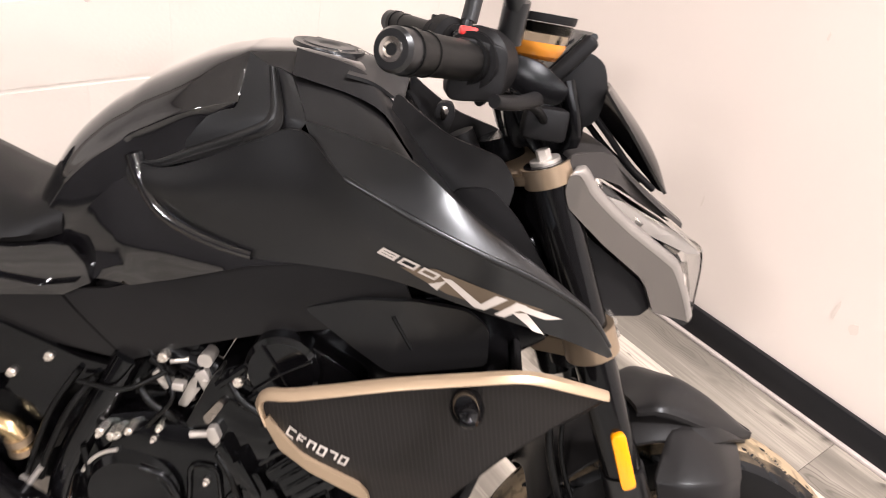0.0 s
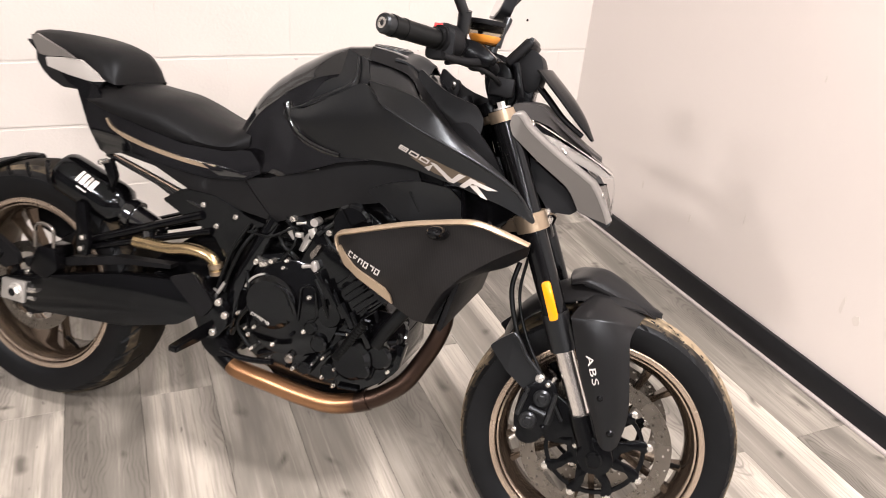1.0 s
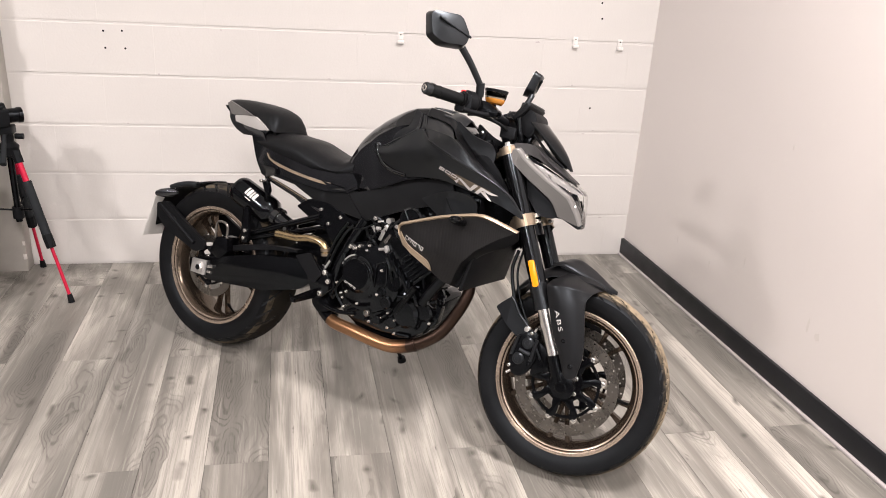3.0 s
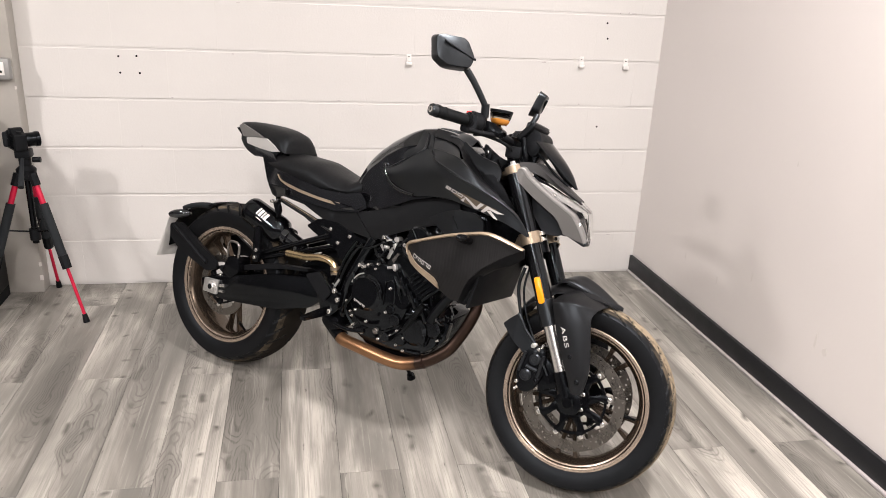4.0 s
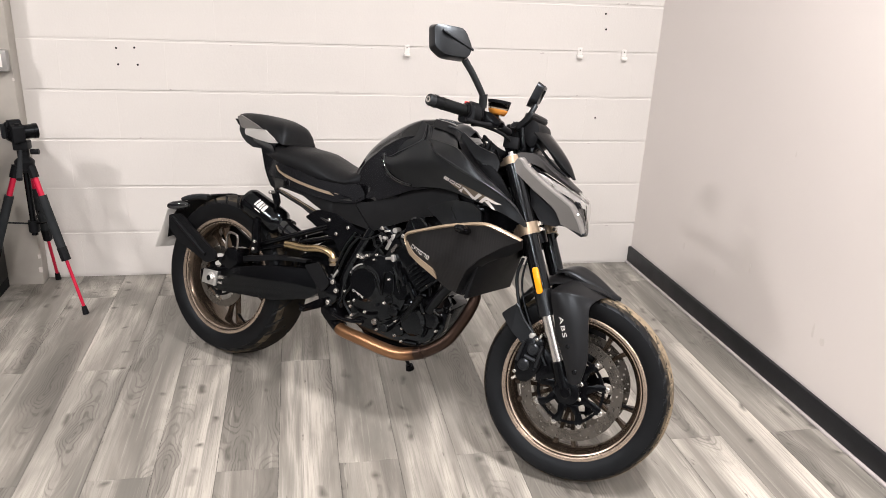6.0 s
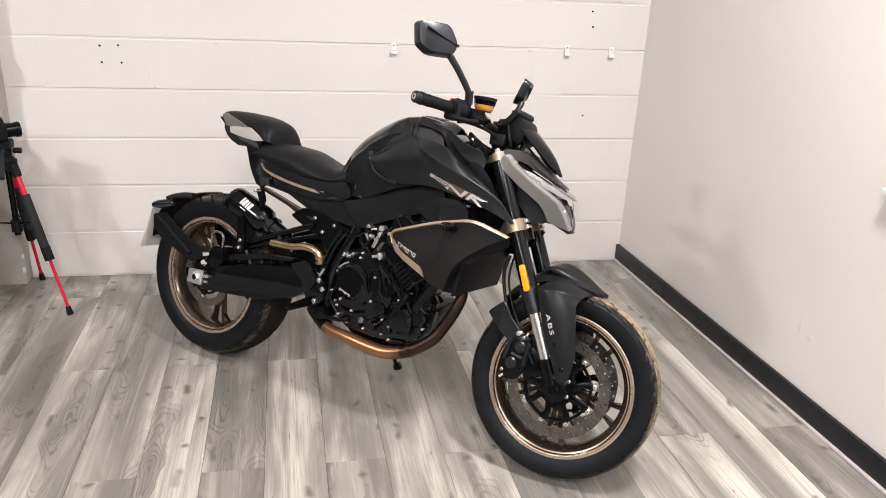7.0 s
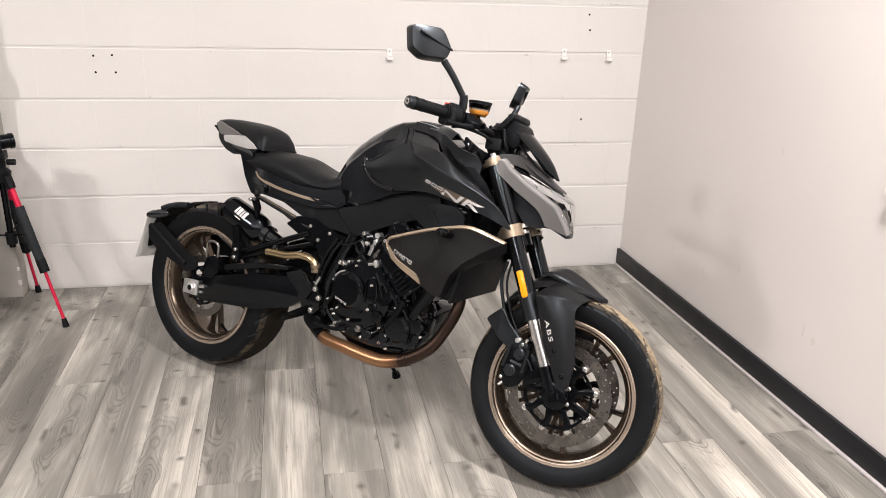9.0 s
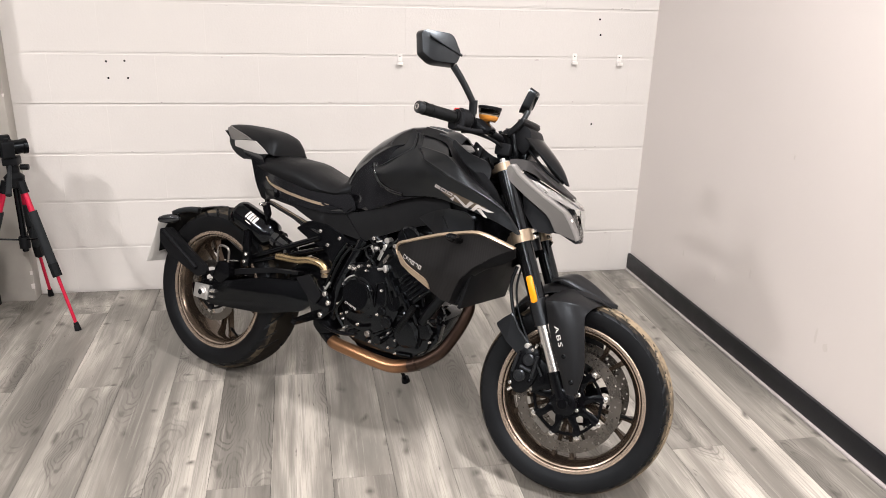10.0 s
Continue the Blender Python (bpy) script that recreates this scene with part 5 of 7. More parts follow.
    outer = [(0.667, -0.077, 0.898), (0.699, -0.083, 0.901), (0.750, -0.092, 0.929), (0.802, -0.100, 0.957), (0.828, -0.099, 0.981), (0.817, -0.068, 1.023)]
    part("channel", sided(patch([[(u, v + 0.004, w - 0.002) for u, v, w in inner], blend(inner, outer, 0.55, -0.001), outer], 5, 0.004)), SATIN, panel, "dark recessed channel")
    ledge = [(0.672, -0.081, 0.893), (0.701, -0.088, 0.894), (0.754, -0.098, 0.922), (0.806, -0.107, 0.949), (0.829, -0.110, 0.966), (0.836, -0.105, 0.983), (0.829, -0.088, 1.004), (0.820, -0.070, 1.024)]
    rise = [(0.670, -0.077, 0.900), (0.699, -0.083, 0.903), (0.750, -0.092, 0.931), (0.800, -0.100, 0.958), (0.820, -0.102, 0.971), (0.826, -0.098, 0.984), (0.820, -0.082, 1.004), (0.813, -0.066, 1.023)]
    brow = [(0.672, -0.087, 0.893), (0.700, -0.096, 0.8955), (0.755, -0.112, 0.919), (0.806, -0.126, 0.948), (0.838, -0.133, 0.963), (0.846, -0.119, 0.980), (0.835, -0.096, 1.004), (0.824, -0.076, 1.023)]
    part("channel_border", sided(patch([rise, [(u, v - 0.0022, w + 0.001) for u, v, w in blend(rise, ledge, 0.5)], ledge, brow], 5, 0.004)), SATIN, panel, "dark grey channel border")
    lower = [(0.585, 0.735), (0.66, 0.739), (0.727, 0.765), (0.82, 0.807), (0.90, 0.829), (0.90, 0.845), (0.82, 0.828), (0.745, 0.832), (0.695, 0.849), (0.672, 0.880), (0.655, 0.868), (0.628, 0.838), (0.604, 0.800)]
    part("lower_panel", sided(sheet(lower, lower_v, 0.006, 0.012)), GLOSS, panel, "glossy black lower tank panel")
cap = part("filler_cap", lathe([(0, 0.0015), (0.012, 0.0015), (0.014, 0.0030), (0.029, 0.0030), (0.031, 0.0010), (0.034, 0.0022), (0.041, 0.0018), (0.043, -0.006)], 36, "Z"), SATIN, tank, "black fuel filler cap", at((0.865, 0, 1.0450)) @ Matrix.Rotation(radians(3), 4, "Y"))
for k in range(6):
    part("cap_bolt", rod((0.865 + 0.035 * math.cos(k * 1.047), 0.035 * math.sin(k * 1.047), 1.040), (0.865 + 0.035 * math.cos(k * 1.047), 0.035 * math.sin(k * 1.047), 1.0475), 0.0025, sides=8), BOLT, cap)
part("top_trim", patch([[(0.90, v, 1.043 - abs(v) * 0.16), (0.93, v * 0.9, 1.040 - abs(v) * 0.2), (0.962, v * 0.6, 1.026 - abs(v) * 0.3)] for v in (-0.075, -0.04, 0, 0.04, 0.075)], 4, 0.004, (0, 0, -1)), SATIN, tank, "pale-edged satin trim")
ignition = part("ignition_switch", join(rod((1.055, 0.0, 0.93), (1.03, 0.0, 0.972), 0.017), slab(rounded([(1.00, 0.945), (1.05, 0.955), (1.085, 0.90), (1.03, 0.885)], 0.01), -0.04, 0.04, 0.006)), MATTE, bike, "black ignition switch with a key in it")
part("key", slab(rounded([(1.006, 0.970), (1.016, 0.970), (1.022, 0.992), (1.016, 1.006), (1.000, 1.004), (0.996, 0.990)], 0.006), -0.006, 0.010, 0.003), MATTE, ignition, "black key head")
part("key_inlay", slab(rounded([(1.004, 0.984), (1.010, 0.984), (1.014, 0.996), (1.010, 1.002), (1.004, 1.000)], 0.003), -0.0075, -0.0055, 0.0005), CHROME, ignition, "silver key inlay")
both("frame_cover", lambda: sheet(rounded([(1.03, 0.925), (1.075, 0.935), (1.115, 0.900), (1.165, 0.835), (1.15, 0.815), (1.06, 0.85)], 0.015), lambda u, w: -0.082 + 0.15 * max(0, u - 1.08), 0.008, 0.03), MATTE, bike, "matte black cover beside the steering head")
part("steering_head", join(rod((1.135, 0, 0.93), (1.235, 0, 0.71), 0.040), slab([(0.95, 0.80), (1.14, 0.88), (1.20, 0.76), (1.13, 0.70), (0.95, 0.72)], -0.055, 0.055, 0.01)), BLACKMETAL, bike, "black frame head")

# marks on the side panel
def stroke_box(x, y, w, h, t, bars=(0, 1, 2, 3)):
    """The thin strokes round a small upright box, as outlines."""
    return [[[(x, y), (x + w, y), (x + w, y + t), (x, y + t)], [(x, y + h - t), (x + w, y + h - t), (x + w, y + h), (x, y + h)],
             [(x, y + t), (x + t, y + t), (x + t, y + h - t), (x, y + h - t)], [(x + w - t, y + t), (x + w, y + t), (x + w, y + h - t), (x + w - t, y + h - t)],
             [(x + t, y + h / 2 - t / 2), (x + w - t, y + h / 2 - t / 2), (x + w - t, y + h / 2 + t / 2), (x + t, y + h / 2 + t / 2)]][k] for k in bars]


glyphs = stroke_box(0, 0, 0.0195, 0.0105, 0.0029, (0, 1, 2, 3, 4)) + stroke_box(0.0235, 0, 0.0195, 0.0105, 0.0029) + stroke_box(0.047, 0, 0.0195, 0.0105, 0.0029)
part("model_mark", decal(frame_polys([[(x + 0.35 * y, y) for x, y in p] for p in glyphs], (0.966, 0.872), (0.955, -0.29), (0.29, 0.955)), side_panel), PRINT, side_panel, "three slanted silver figures")
part("model_band", decal([[(0.992, 0.860), (1.030, 0.868), (1.150, 0.838), (1.12, 0.828), (1.045, 0.838)]], side_panel, 0.0008), DIMPRINT, side_panel, "dull bronze band")
part("emblem", decal([[(1.024 + 0.93 * (u - 1.024), w) for u, w in p] for p in [[(1.024, 0.846), (1.041, 0.854), (1.046, 0.858), (1.035, 0.840)], [(1.037, 0.859), (1.050, 0.858), (1.094, 0.830), (1.080, 0.828)], [(1.080, 0.828), (1.092, 0.827), (1.116, 0.846), (1.102, 0.849)],
                      [(1.104, 0.824), (1.116, 0.822), (1.140, 0.841), (1.126, 0.844)], [(1.126, 0.836), (1.134, 0.841), (1.184, 0.828), (1.162, 0.826)], [(1.124, 0.830), (1.140, 0.832), (1.166, 0.808), (1.152, 0.811)]]], side_panel), PRINT, side_panel, "angular silver strokes")

# covers below the tank
mid_v = lambda u, w: -0.096 - 0.10 * max(0, u - 0.75) + 0.25 * abs(w - 0.69 - max(0, u - 0.65) * 0.25) ** 1.4
both("side_cover", lambda: sheet([(0.235, 0.745), (0.29, 0.731), (0.40, 0.722), (0.50, 0.720), (0.586, 0.723), (0.672, 0.640), (0.59, 0.648), (0.51, 0.648), (0.47, 0.660), (0.36, 0.703), (0.255, 0.715)], mid_v, 0.006, 0.025), GREY, bike, "dark grey side cover")
both("frame_side_cover", lambda: sheet([(0.589, 0.724), (0.65, 0.735), (0.72, 0.765), (0.82, 0.807), (0.90, 0.829), (0.99, 0.834), (1.02, 0.78), (0.95, 0.752), (0.84, 0.715), (0.738, 0.670), (0.675, 0.6395)], mid_v, 0.006, 0.025), GREY, bike, "dark grey frame cover under the tank")
ducts = both("intake_duct", lambda: sheet(rounded([(0.886, 0.762), (0.954, 0.795), (1.01, 0.812), (1.073, 0.811), (1.10, 0.790), (1.106, 0.745), (1.035, 0.723), (0.996, 0.714), (0.955, 0.730)], 0.010), lambda u, w: -0.110 - 0.28 * min(0.11, max(0, u - 0.888)) - 0.25 * max(0, w - 0.79), 0.008, 0.02), SATIN, bike, "satin black air intake beneath the tank panel")
for s, duct in zip((-1, 1), ducts):
    part("duct_slot", rod((0.992, s * 0.1395, 0.786), (1.018, s * 0.1395, 0.750), 0.0028, sides=8), DARK, duct)
plates = both("frame_plate", lambda: sheet(rounded([(0.385, 0.632), (0.44, 0.669), (0.52, 0.669), (0.62, 0.636), (0.66, 0.632), (0.61, 0.600), (0.585, 0.560), (0.560, 0.528), (0.530, 0.572), (0.49, 0.590), (0.44, 0.606)], 0.01), lambda u, w: -0.098 - 0.05 * max(0, w - 0.60), 0.012, 0.03), ENGINE, bike, "black frame plate")
for s in (-1, 1):
    for p in ((0.495, 0.642), (0.532, 0.600), (0.58, 0.632)):
        part("plate_bolt", disc(*p, s * 0.096, s * 0.105, 0.0065, 0.002, 12), BOLT, plates[(s + 1) // 2])
    part("frame_tube", tube([(0.675, s * 0.088, 0.645), (0.640, s * 0.097, 0.565), (0.604, s * 0.10, 0.480), (0.588, s * 0.098, 0.405), (0.575, s * 0.09, 0.345)], 0.019), ENGINE, bike, "black frame tube")
    part("frame_rail", tube([(0.65, s * 0.062, 0.662), (0.80, s * 0.062, 0.728), (0.95, s * 0.062, 0.772), (1.11, s * 0.05, 0.81)], 0.016), BLACKMETAL, bike, "black frame tube")
    part("subframe_tube", rod((0.215, s * 0.08, 0.702), (0.49, s * 0.095, 0.634), 0.0075), GLOSS, bike, "black subframe strut")
    part("subframe_strut", rod((0.18, s * 0.095, 0.484), (0.495, s * 0.10, 0.618), 0.0105), BLACKMETAL, bike, "black muffler stay")
    part("subframe_strut", rod((0.18, s * 0.095, 0.466), (0.52, s * 0.10, 0.585), 0.0085), BLACKMETAL, bike, "black muffler stay")
    part("strut_edge", tube([(0.24, s * 0.090, 0.706), (0.36, s * 0.093, 0.676), (0.49, s * 0.097, 0.642)], 0.0026), PALEBRONZE, bike, "bright strut edge")
both("stay_web", lambda: sheet([(0.235, 0.703), (0.252, 0.704), (0.49, 0.642), (0.525, 0.60), (0.49, 0.612), (0.46, 0.635), (0.40, 0.640), (0.33, 0.672)], lambda u, w: -0.088, 0.008, 0.05), SATIN, bike, "black stay plate")

# seats and tail
def seat_ring(u, top, half, low):
    body = [(0, top), (half * 0.5, top - 0.003), (half * 0.82, top - 0.016), (half * 0.97, top - 0.036), (half, (top - 0.03) * 0.4 + low * 0.6), (half * 0.96, low), (half * 0.5, low - 0.004)]
    return [(u, -v, w) for v, w in body] + [(u, v, w) for v, w in reversed(body[1:])]


def seat_body(stations, steps=4):
    rings = [seat_ring(*s) for s in stations]
    lines = [spline([r[k] for r in rings], steps) for k in range(len(rings[0]))]
    return skin([[ln[i] for ln in lines] for i in range(len(lines[0]))])


seat = part("rider_seat", seat_body([(0.165, 0.862, 0.096, 0.816), (0.235, 0.869, 0.110, 0.805), (0.30, 0.866, 0.114, 0.796), (0.37, 0.860, 0.118, 0.786), (0.43, 0.842, 0.117, 0.778), (0.485, 0.827, 0.110, 0.774), (0.53, 0.822, 0.100, 0.774), (0.565, 0.836, 0.091, 0.780), (0.59, 0.850, 0.084, 0.790)]), SEAT, bike, "black vinyl rider seat")
def pad_ring(u, top, half, low, edge):
    """A pad with a domed top, upright flanks and a sharp lower edge."""
    body = [(0, top), (half * 0.45, top - 0.002), (half * 0.74, top - 0.010), (half * 0.92, top - 0.026), (half * edge, low + 0.30 * (top - 0.026 - low)), (half, low), (half * 0.5, low - 0.004)]
    return [(u, -v, w) for v, w in body] + [(u, v, w) for v, w in reversed(body[1:])]


PAD = [(-0.066, 0.946, 0.026, 0.936, 0.97), (-0.03, 0.953, 0.044, 0.934, 0.97), (0.03, 0.957, 0.058, 0.926, 0.97), (0.09, 0.957, 0.071, 0.914, 0.98), (0.145, 0.953, 0.083, 0.898, 1.0), (0.185, 0.946, 0.090, 0.880, 1.0), (0.212, 0.934, 0.093, 0.872, 1.0), (0.230, 0.914, 0.092, 0.868, 1.0), (0.240, 0.884, 0.090, 0.866, 0.98)]
pad_rings = [pad_ring(*q) for q in PAD]
pad_lines = [spline([r[k] for r in pad_rings], 4) for k in range(len(pad_rings[0]))]
pillion = part("pillion_seat", skin([[ln[i] for ln in pad_lines] for i in range(len(pad_lines[0]))]), SEAT, bike, "black pillion seat pad", sharp=50)
TAIL = [(0.07, 0.872), (0.10, 0.850), (0.131, 0.841), (0.165, 0.769), (0.20, 0.711), (0.225, 0.703), (0.30, 0.728), (0.405, 0.717), (0.509, 0.710), (0.60, 0.722), (0.632, 0.742), (0.626, 0.765), (0.608, 0.786), (0.588, 0.786), (0.545, 0.776), (0.448, 0.775), (0.341, 0.791), (0.25, 0.803), (0.215, 0.83), (0.19, 0.858), (0.12, 0.872)]
tail_v = lambda u, w: -0.078 - 0.044 * min(1, max(0, (u - 0.05) / 0.3)) + 0.12 * max(0, u - 0.45) + 0.2 * max(0, 0.75 - w) * (1 if u < 0.3 else 0.2)
for s in (-1, 1):
    bm = sheet(TAIL, tail_v, 0.008, 0.02)
    tail = part("tail_cover", bm if s < 0 else mirror(bm), GLOSS, bike, "glossy black tail side cover")
    middle_line = spline([(0.229, 0, 0.790), (0.246, 0, 0.7735), (0.285, 0, 0.762), (0.34, 0, 0.7535), (0.396, 0, 0.746), (0.45, 0, 0.7405), (0.493, 0, 0.737), (0.528, 0, 0.736)], 4)
    band = [(q.x, q.z + 0.0006 + 0.0040 * min(1, 0.25 + 12 * (q.x - 0.229))) for q in middle_line] + [(q.x, q.z - 0.0040 * min(1, 0.25 + 12 * (q.x - 0.229))) for q in reversed(middle_line)]
    bm = sheet(band, lambda u, w: tail_v(u, w) - 0.005, 0.006, 0.03)
    part("gold_stripe", bm if s < 0 else mirror(bm), GOLD, tail, "champagne gold stripe")
    bm = sheet([(0.50, 0.742), (0.58, 0.735), (0.62, 0.745), (0.60, 0.728), (0.54, 0.722)], lambda u, w: tail_v(u, w) - 0.007 - 0.1 * max(0, 0.02 - abs(w - 0.735)), 0.006, 0.015)
    part("stripe_end", bm if s < 0 else mirror(bm), GLOSS, tail)
    tail_side = lambda u, w: -0.072 - 0.16 * max(0, min(0.17, u + 0.01)) + 0.15 * max(0, 0.885 - w)
    bm = sheet(rounded([(0.028, 0.897), (0.085, 0.905), (0.146, 0.908), (0.182, 0.890), (0.213, 0.869), (0.176, 0.864), (0.10, 0.868), (0.033, 0.876)], 0.004), tail_side, 0.008, 0.014)
    part("tail_panel", bm if s < 0 else mirror(bm), TAILSILVER, bike, "pale silver tail side panel")
    bm = sheet([(-0.052, 0.931), (-0.030, 0.943), (0.03, 0.932), (0.09, 0.9215), (0.140, 0.9095), (0.085, 0.9065), (0.029, 0.8985), (-0.010, 0.898), (-0.026, 0.910)], lambda u, w: -0.044 - 0.34 * max(0, min(0.19, u + 0.05)) + 0.10 * max(0, w - 0.905), 0.008, 0.014)
    part("tail_upper_panel", bm if s < 0 else mirror(bm), TAILGREY, bike, "grey tail upper panel")
    bm = sheet([(-0.025, 0.909), (-0.010, 0.897), (0.027, 0.8965), (0.032, 0.875), (0.10, 0.867), (0.176, 0.863), (0.205, 0.866), (0.19, 0.848), (0.131, 0.838), (0.075, 0.834), (0.03, 0.846), (0.0, 0.862), (-0.022, 0.884)], lambda u, w: -0.052 - 0.2 * max(0, min(0.19, u + 0.03)), 0.008, 0.02)
    part("tail_lower_panel", bm if s < 0 else mirror(bm), SATIN, bike, "satin black tail underside")
part("tail_light", slab([(-0.07, 0.925), (-0.02, 0.93), (0.03, 0.88), (0.06, 0.862), (0.02, 0.866), (-0.03, 0.893)], -0.04, 0.04, 0.004), SMOKE, bike, "dark tail light")
part("undertray", slab([(0.04, 0.87), (0.20, 0.862), (0.30, 0.80), (0.62, 0.78), (0.62, 0.70), (0.40, 0.705), (0.22, 0.72), (0.14, 0.835)], -0.075, 0.075, 0.01), MATTE, bike, "black plastic undertray")
part("airbox", slab([(0.62, 0.80), (1.02, 0.86), (1.05, 0.79), (0.90, 0.72), (0.72, 0.68), (0.62, 0.70)], -0.08, 0.08, 0.02), MATTE, bike, "black airbox")

# added black block closing the bright gap beside the cam cover
part("inner_frame", slab(rounded([(0.83, 0.67), (0.86, 0.76), (1.08, 0.80), (1.10, 0.70), (0.98, 0.66)], 0.01), -0.085, 0.085, 0.008), BLACKMETAL, bike, "black filler inside the frame")
# winglet panels beside the radiator
WING = [(0.853, 0.664), (0.862, 0.678), (0.895, 0.692), (1.007, 0.733), (1.085, 0.755), (1.13, 0.765), (1.160, 0.764), (1.202, 0.752), (1.249, 0.734), (1.194, 0.700), (1.140, 0.656), (1.106, 0.615), (1.085, 0.572), (1.074, 0.543), (1.066, 0.533), (1.045, 0.533), (0.998, 0.557), (0.935, 0.598), (0.889, 0.618), (0.868, 0.640)]
wing_v = lambda u, w: -0.190 + 1.0 * max(0, u - 1.10) ** 1.6 + 0.35 * max(0, 0.92 - u) + 0.25 * max(0, 0.62 - w) - 0.06 * max(0, w - 0.70)
for s in (-1, 1):
    bm = sheet(WING, wing_v, 0.010, 0.016)
    wing = part("winglet", bm if s < 0 else mirror(bm), RIBBED, bike, "ribbed black winglet panel edged in champagne gold")
    rim = [(0.868, 0.640), (0.855, 0.662), (0.866, 0.680), (0.90, 0.694), (1.007, 0.734), (1.085, 0.756), (1.13, 0.766), (1.160, 0.765), (1.202, 0.753), (1.248, 0.735)]
    rows = []
    for k, (u, w) in enumerate(rim):
        a, b = rim[max(0, k - 1)], rim[min(len(rim) - 1, k + 1)]
        d = Vector((b[0] - a[0], b[1] - a[1])).normalized()
        n, wd = Vector((d.y, -d.x)), 0.0085 if k not in (0, 9) else 0.004
        rows.append([(u - n.x * 0.002, wing_v(u, w) - 0.001, w - n.y * 0.002), (u + n.x * wd * 0.5, wing_v(u + n.x * wd * 0.5, w + n.y * wd * 0.5) - 0.008, w + n.y * wd * 0.5), (u + n.x * wd, wing_v(u + n.x * wd, w + n.y * wd) - 0.001, w + n.y * wd)])
    bm = patch(rows, 3, 0.010)
    part("gold_edge", bm if s < 0 else mirror(bm), GOLD, wing, "champagne gold edging")
    bm = sheet([(0.866, 0.646), (0.889, 0.618), (0.935, 0.594), (1.001, 0.560), (0.996, 0.577), (0.984, 0.591), (0.945, 0.609), (0.910, 0.625), (0.884, 0.643), (0.872, 0.655)], lambda u, w: wing_v(u, w) - 0.006, 0.012, 0.03)
    part("gold_flash", bm if s < 0 else mirror(bm), GOLD, wing, "champagne gold lower flash")
    if s < 0:
        marks = sum((stroke_box(x, 0, 0.0098, 0.0125, 0.0024, bars) for x, bars in zip((0.0, 0.0128, 0.0256, 0.0384, 0.0512, 0.0640), ((0, 1, 2), (1, 2, 4), (1, 2, 3), (0, 1, 2, 3), (1, 3), (0, 1, 2, 3)))), [])
        part("maker_mark", decal(frame_polys(marks, (0.8935, 0.6385), (0.985, -0.330), (0.33, 0.985)), wing), PRINT, wing, "row of small silver strokes")
    lamp = part("indicator", lathe([(0, -0.080), (0.006, -0.076), (0.0115, -0.060), (0.0140, -0.038), (0.0130, -0.016), (0.0105, 0.004), (0.009, 0.02)], 24), SMOKE, wing, "small smoked indicator", at((1.086, s * 0.188, 0.731)) @ Matrix.Rotation(radians(-12), 4, "X") @ Matrix.Diagonal((1.35, -s, 1, 1)))
    crest = [(u, wing_v(u, w) - 0.001, w) for u, w in WING[8:15]]
    under = [(1.244, -0.122, 0.7055), (1.210, -0.128, 0.677), (1.158, -0.135, 0.650), (1.120, -0.135, 0.617), (1.100, -0.135, 0.570), (1.091, -0.135, 0.545), (1.080, -0.135, 0.521)]
    bm = patch([crest, [(u, v + 0.004, w - 0.003) for u, v, w in blend(crest, under, 0.2)], under], 5, 0.006)
    part("winglet_return", bm if s < 0 else mirror(bm), MATTE, wing, "matte black underside folded towards the radiator")
radiator = part("radiator", slab([(1.062, 0.533), (1.092, 0.525), (1.136, 0.735), (1.106, 0.745)], -0.150, 0.150, 0.006), BLACKMETAL, bike, "black radiator behind a smooth shroud")
part("radiator_shroud", slab(rounded([(1.094, 0.521), (1.104, 0.518), (1.150, 0.738), (1.140, 0.742)], 0.004), -0.158, 0.158, 0.004), MATTE, radiator, "smooth black radiator shroud")
part("radiator_hose", tube([(1.09, -0.09, 0.58), (1.03, -0.10, 0.55), (0.98, -0.11, 0.48), (0.955, -0.115, 0.43)], 0.016), HOSE, bike, "black coolant hose")

# engine
engine = part("engine", slab(rounded([(0.595, 0.40), (0.60, 0.50), (0.64, 0.56), (0.72, 0.585), (0.80, 0.56), (0.93, 0.48), (0.985, 0.42), (0.985, 0.35), (0.93, 0.305), (0.80, 0.290), (0.69, 0.295), (0.62, 0.34)], 0.02), -0.105, 0.105, 0.012), ENGINE, bike, "black liquid-cooled twin engine")
part("clutch_cover", join(slab(smooth_outline([(0.645, 0.46), (0.665, 0.535), (0.73, 0.575), (0.81, 0.56), (0.865, 0.50), (0.85, 0.41), (0.79, 0.355), (0.70, 0.345), (0.645, 0.385)]), -0.118, -0.095, 0.008), disc(0.693, 0.463, -0.11, -0.130, 0.066, 0.014, 56)), ENGINE, engine, "black clutch cover")
case_marks = sum((stroke_box(x, 0, 0.0068, 0.0075, 0.0018, bars) for x, bars in zip((0.0, 0.0085, 0.017, 0.0255, 0.034, 0.0425), ((0, 1, 2), (1, 2, 4), (1, 2, 3), (0, 1, 2, 3), (1, 3), (0, 1, 2, 3)))), [])
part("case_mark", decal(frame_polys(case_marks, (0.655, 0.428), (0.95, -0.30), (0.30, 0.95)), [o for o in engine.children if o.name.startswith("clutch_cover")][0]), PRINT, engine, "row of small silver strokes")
# pale tube laid on the cover's edge in place of its highlight
part("bright_arc", tube([Vector((0.693 + 0.066 * math.cos(a), -0.121, 0.463 + 0.066 * math.sin(a))) for a in (1.85, 2.1, 2.35, 2.6, 2.8)], 0.0028, sides=8), ALLOY, engine, "pale arc for the highlight on the clutch cover's edge")
part("water_pump", join(disc(0.84, 0.470, -0.09, -0.120, 0.036, 0.010)), ENGINE, engine, "black round cover")
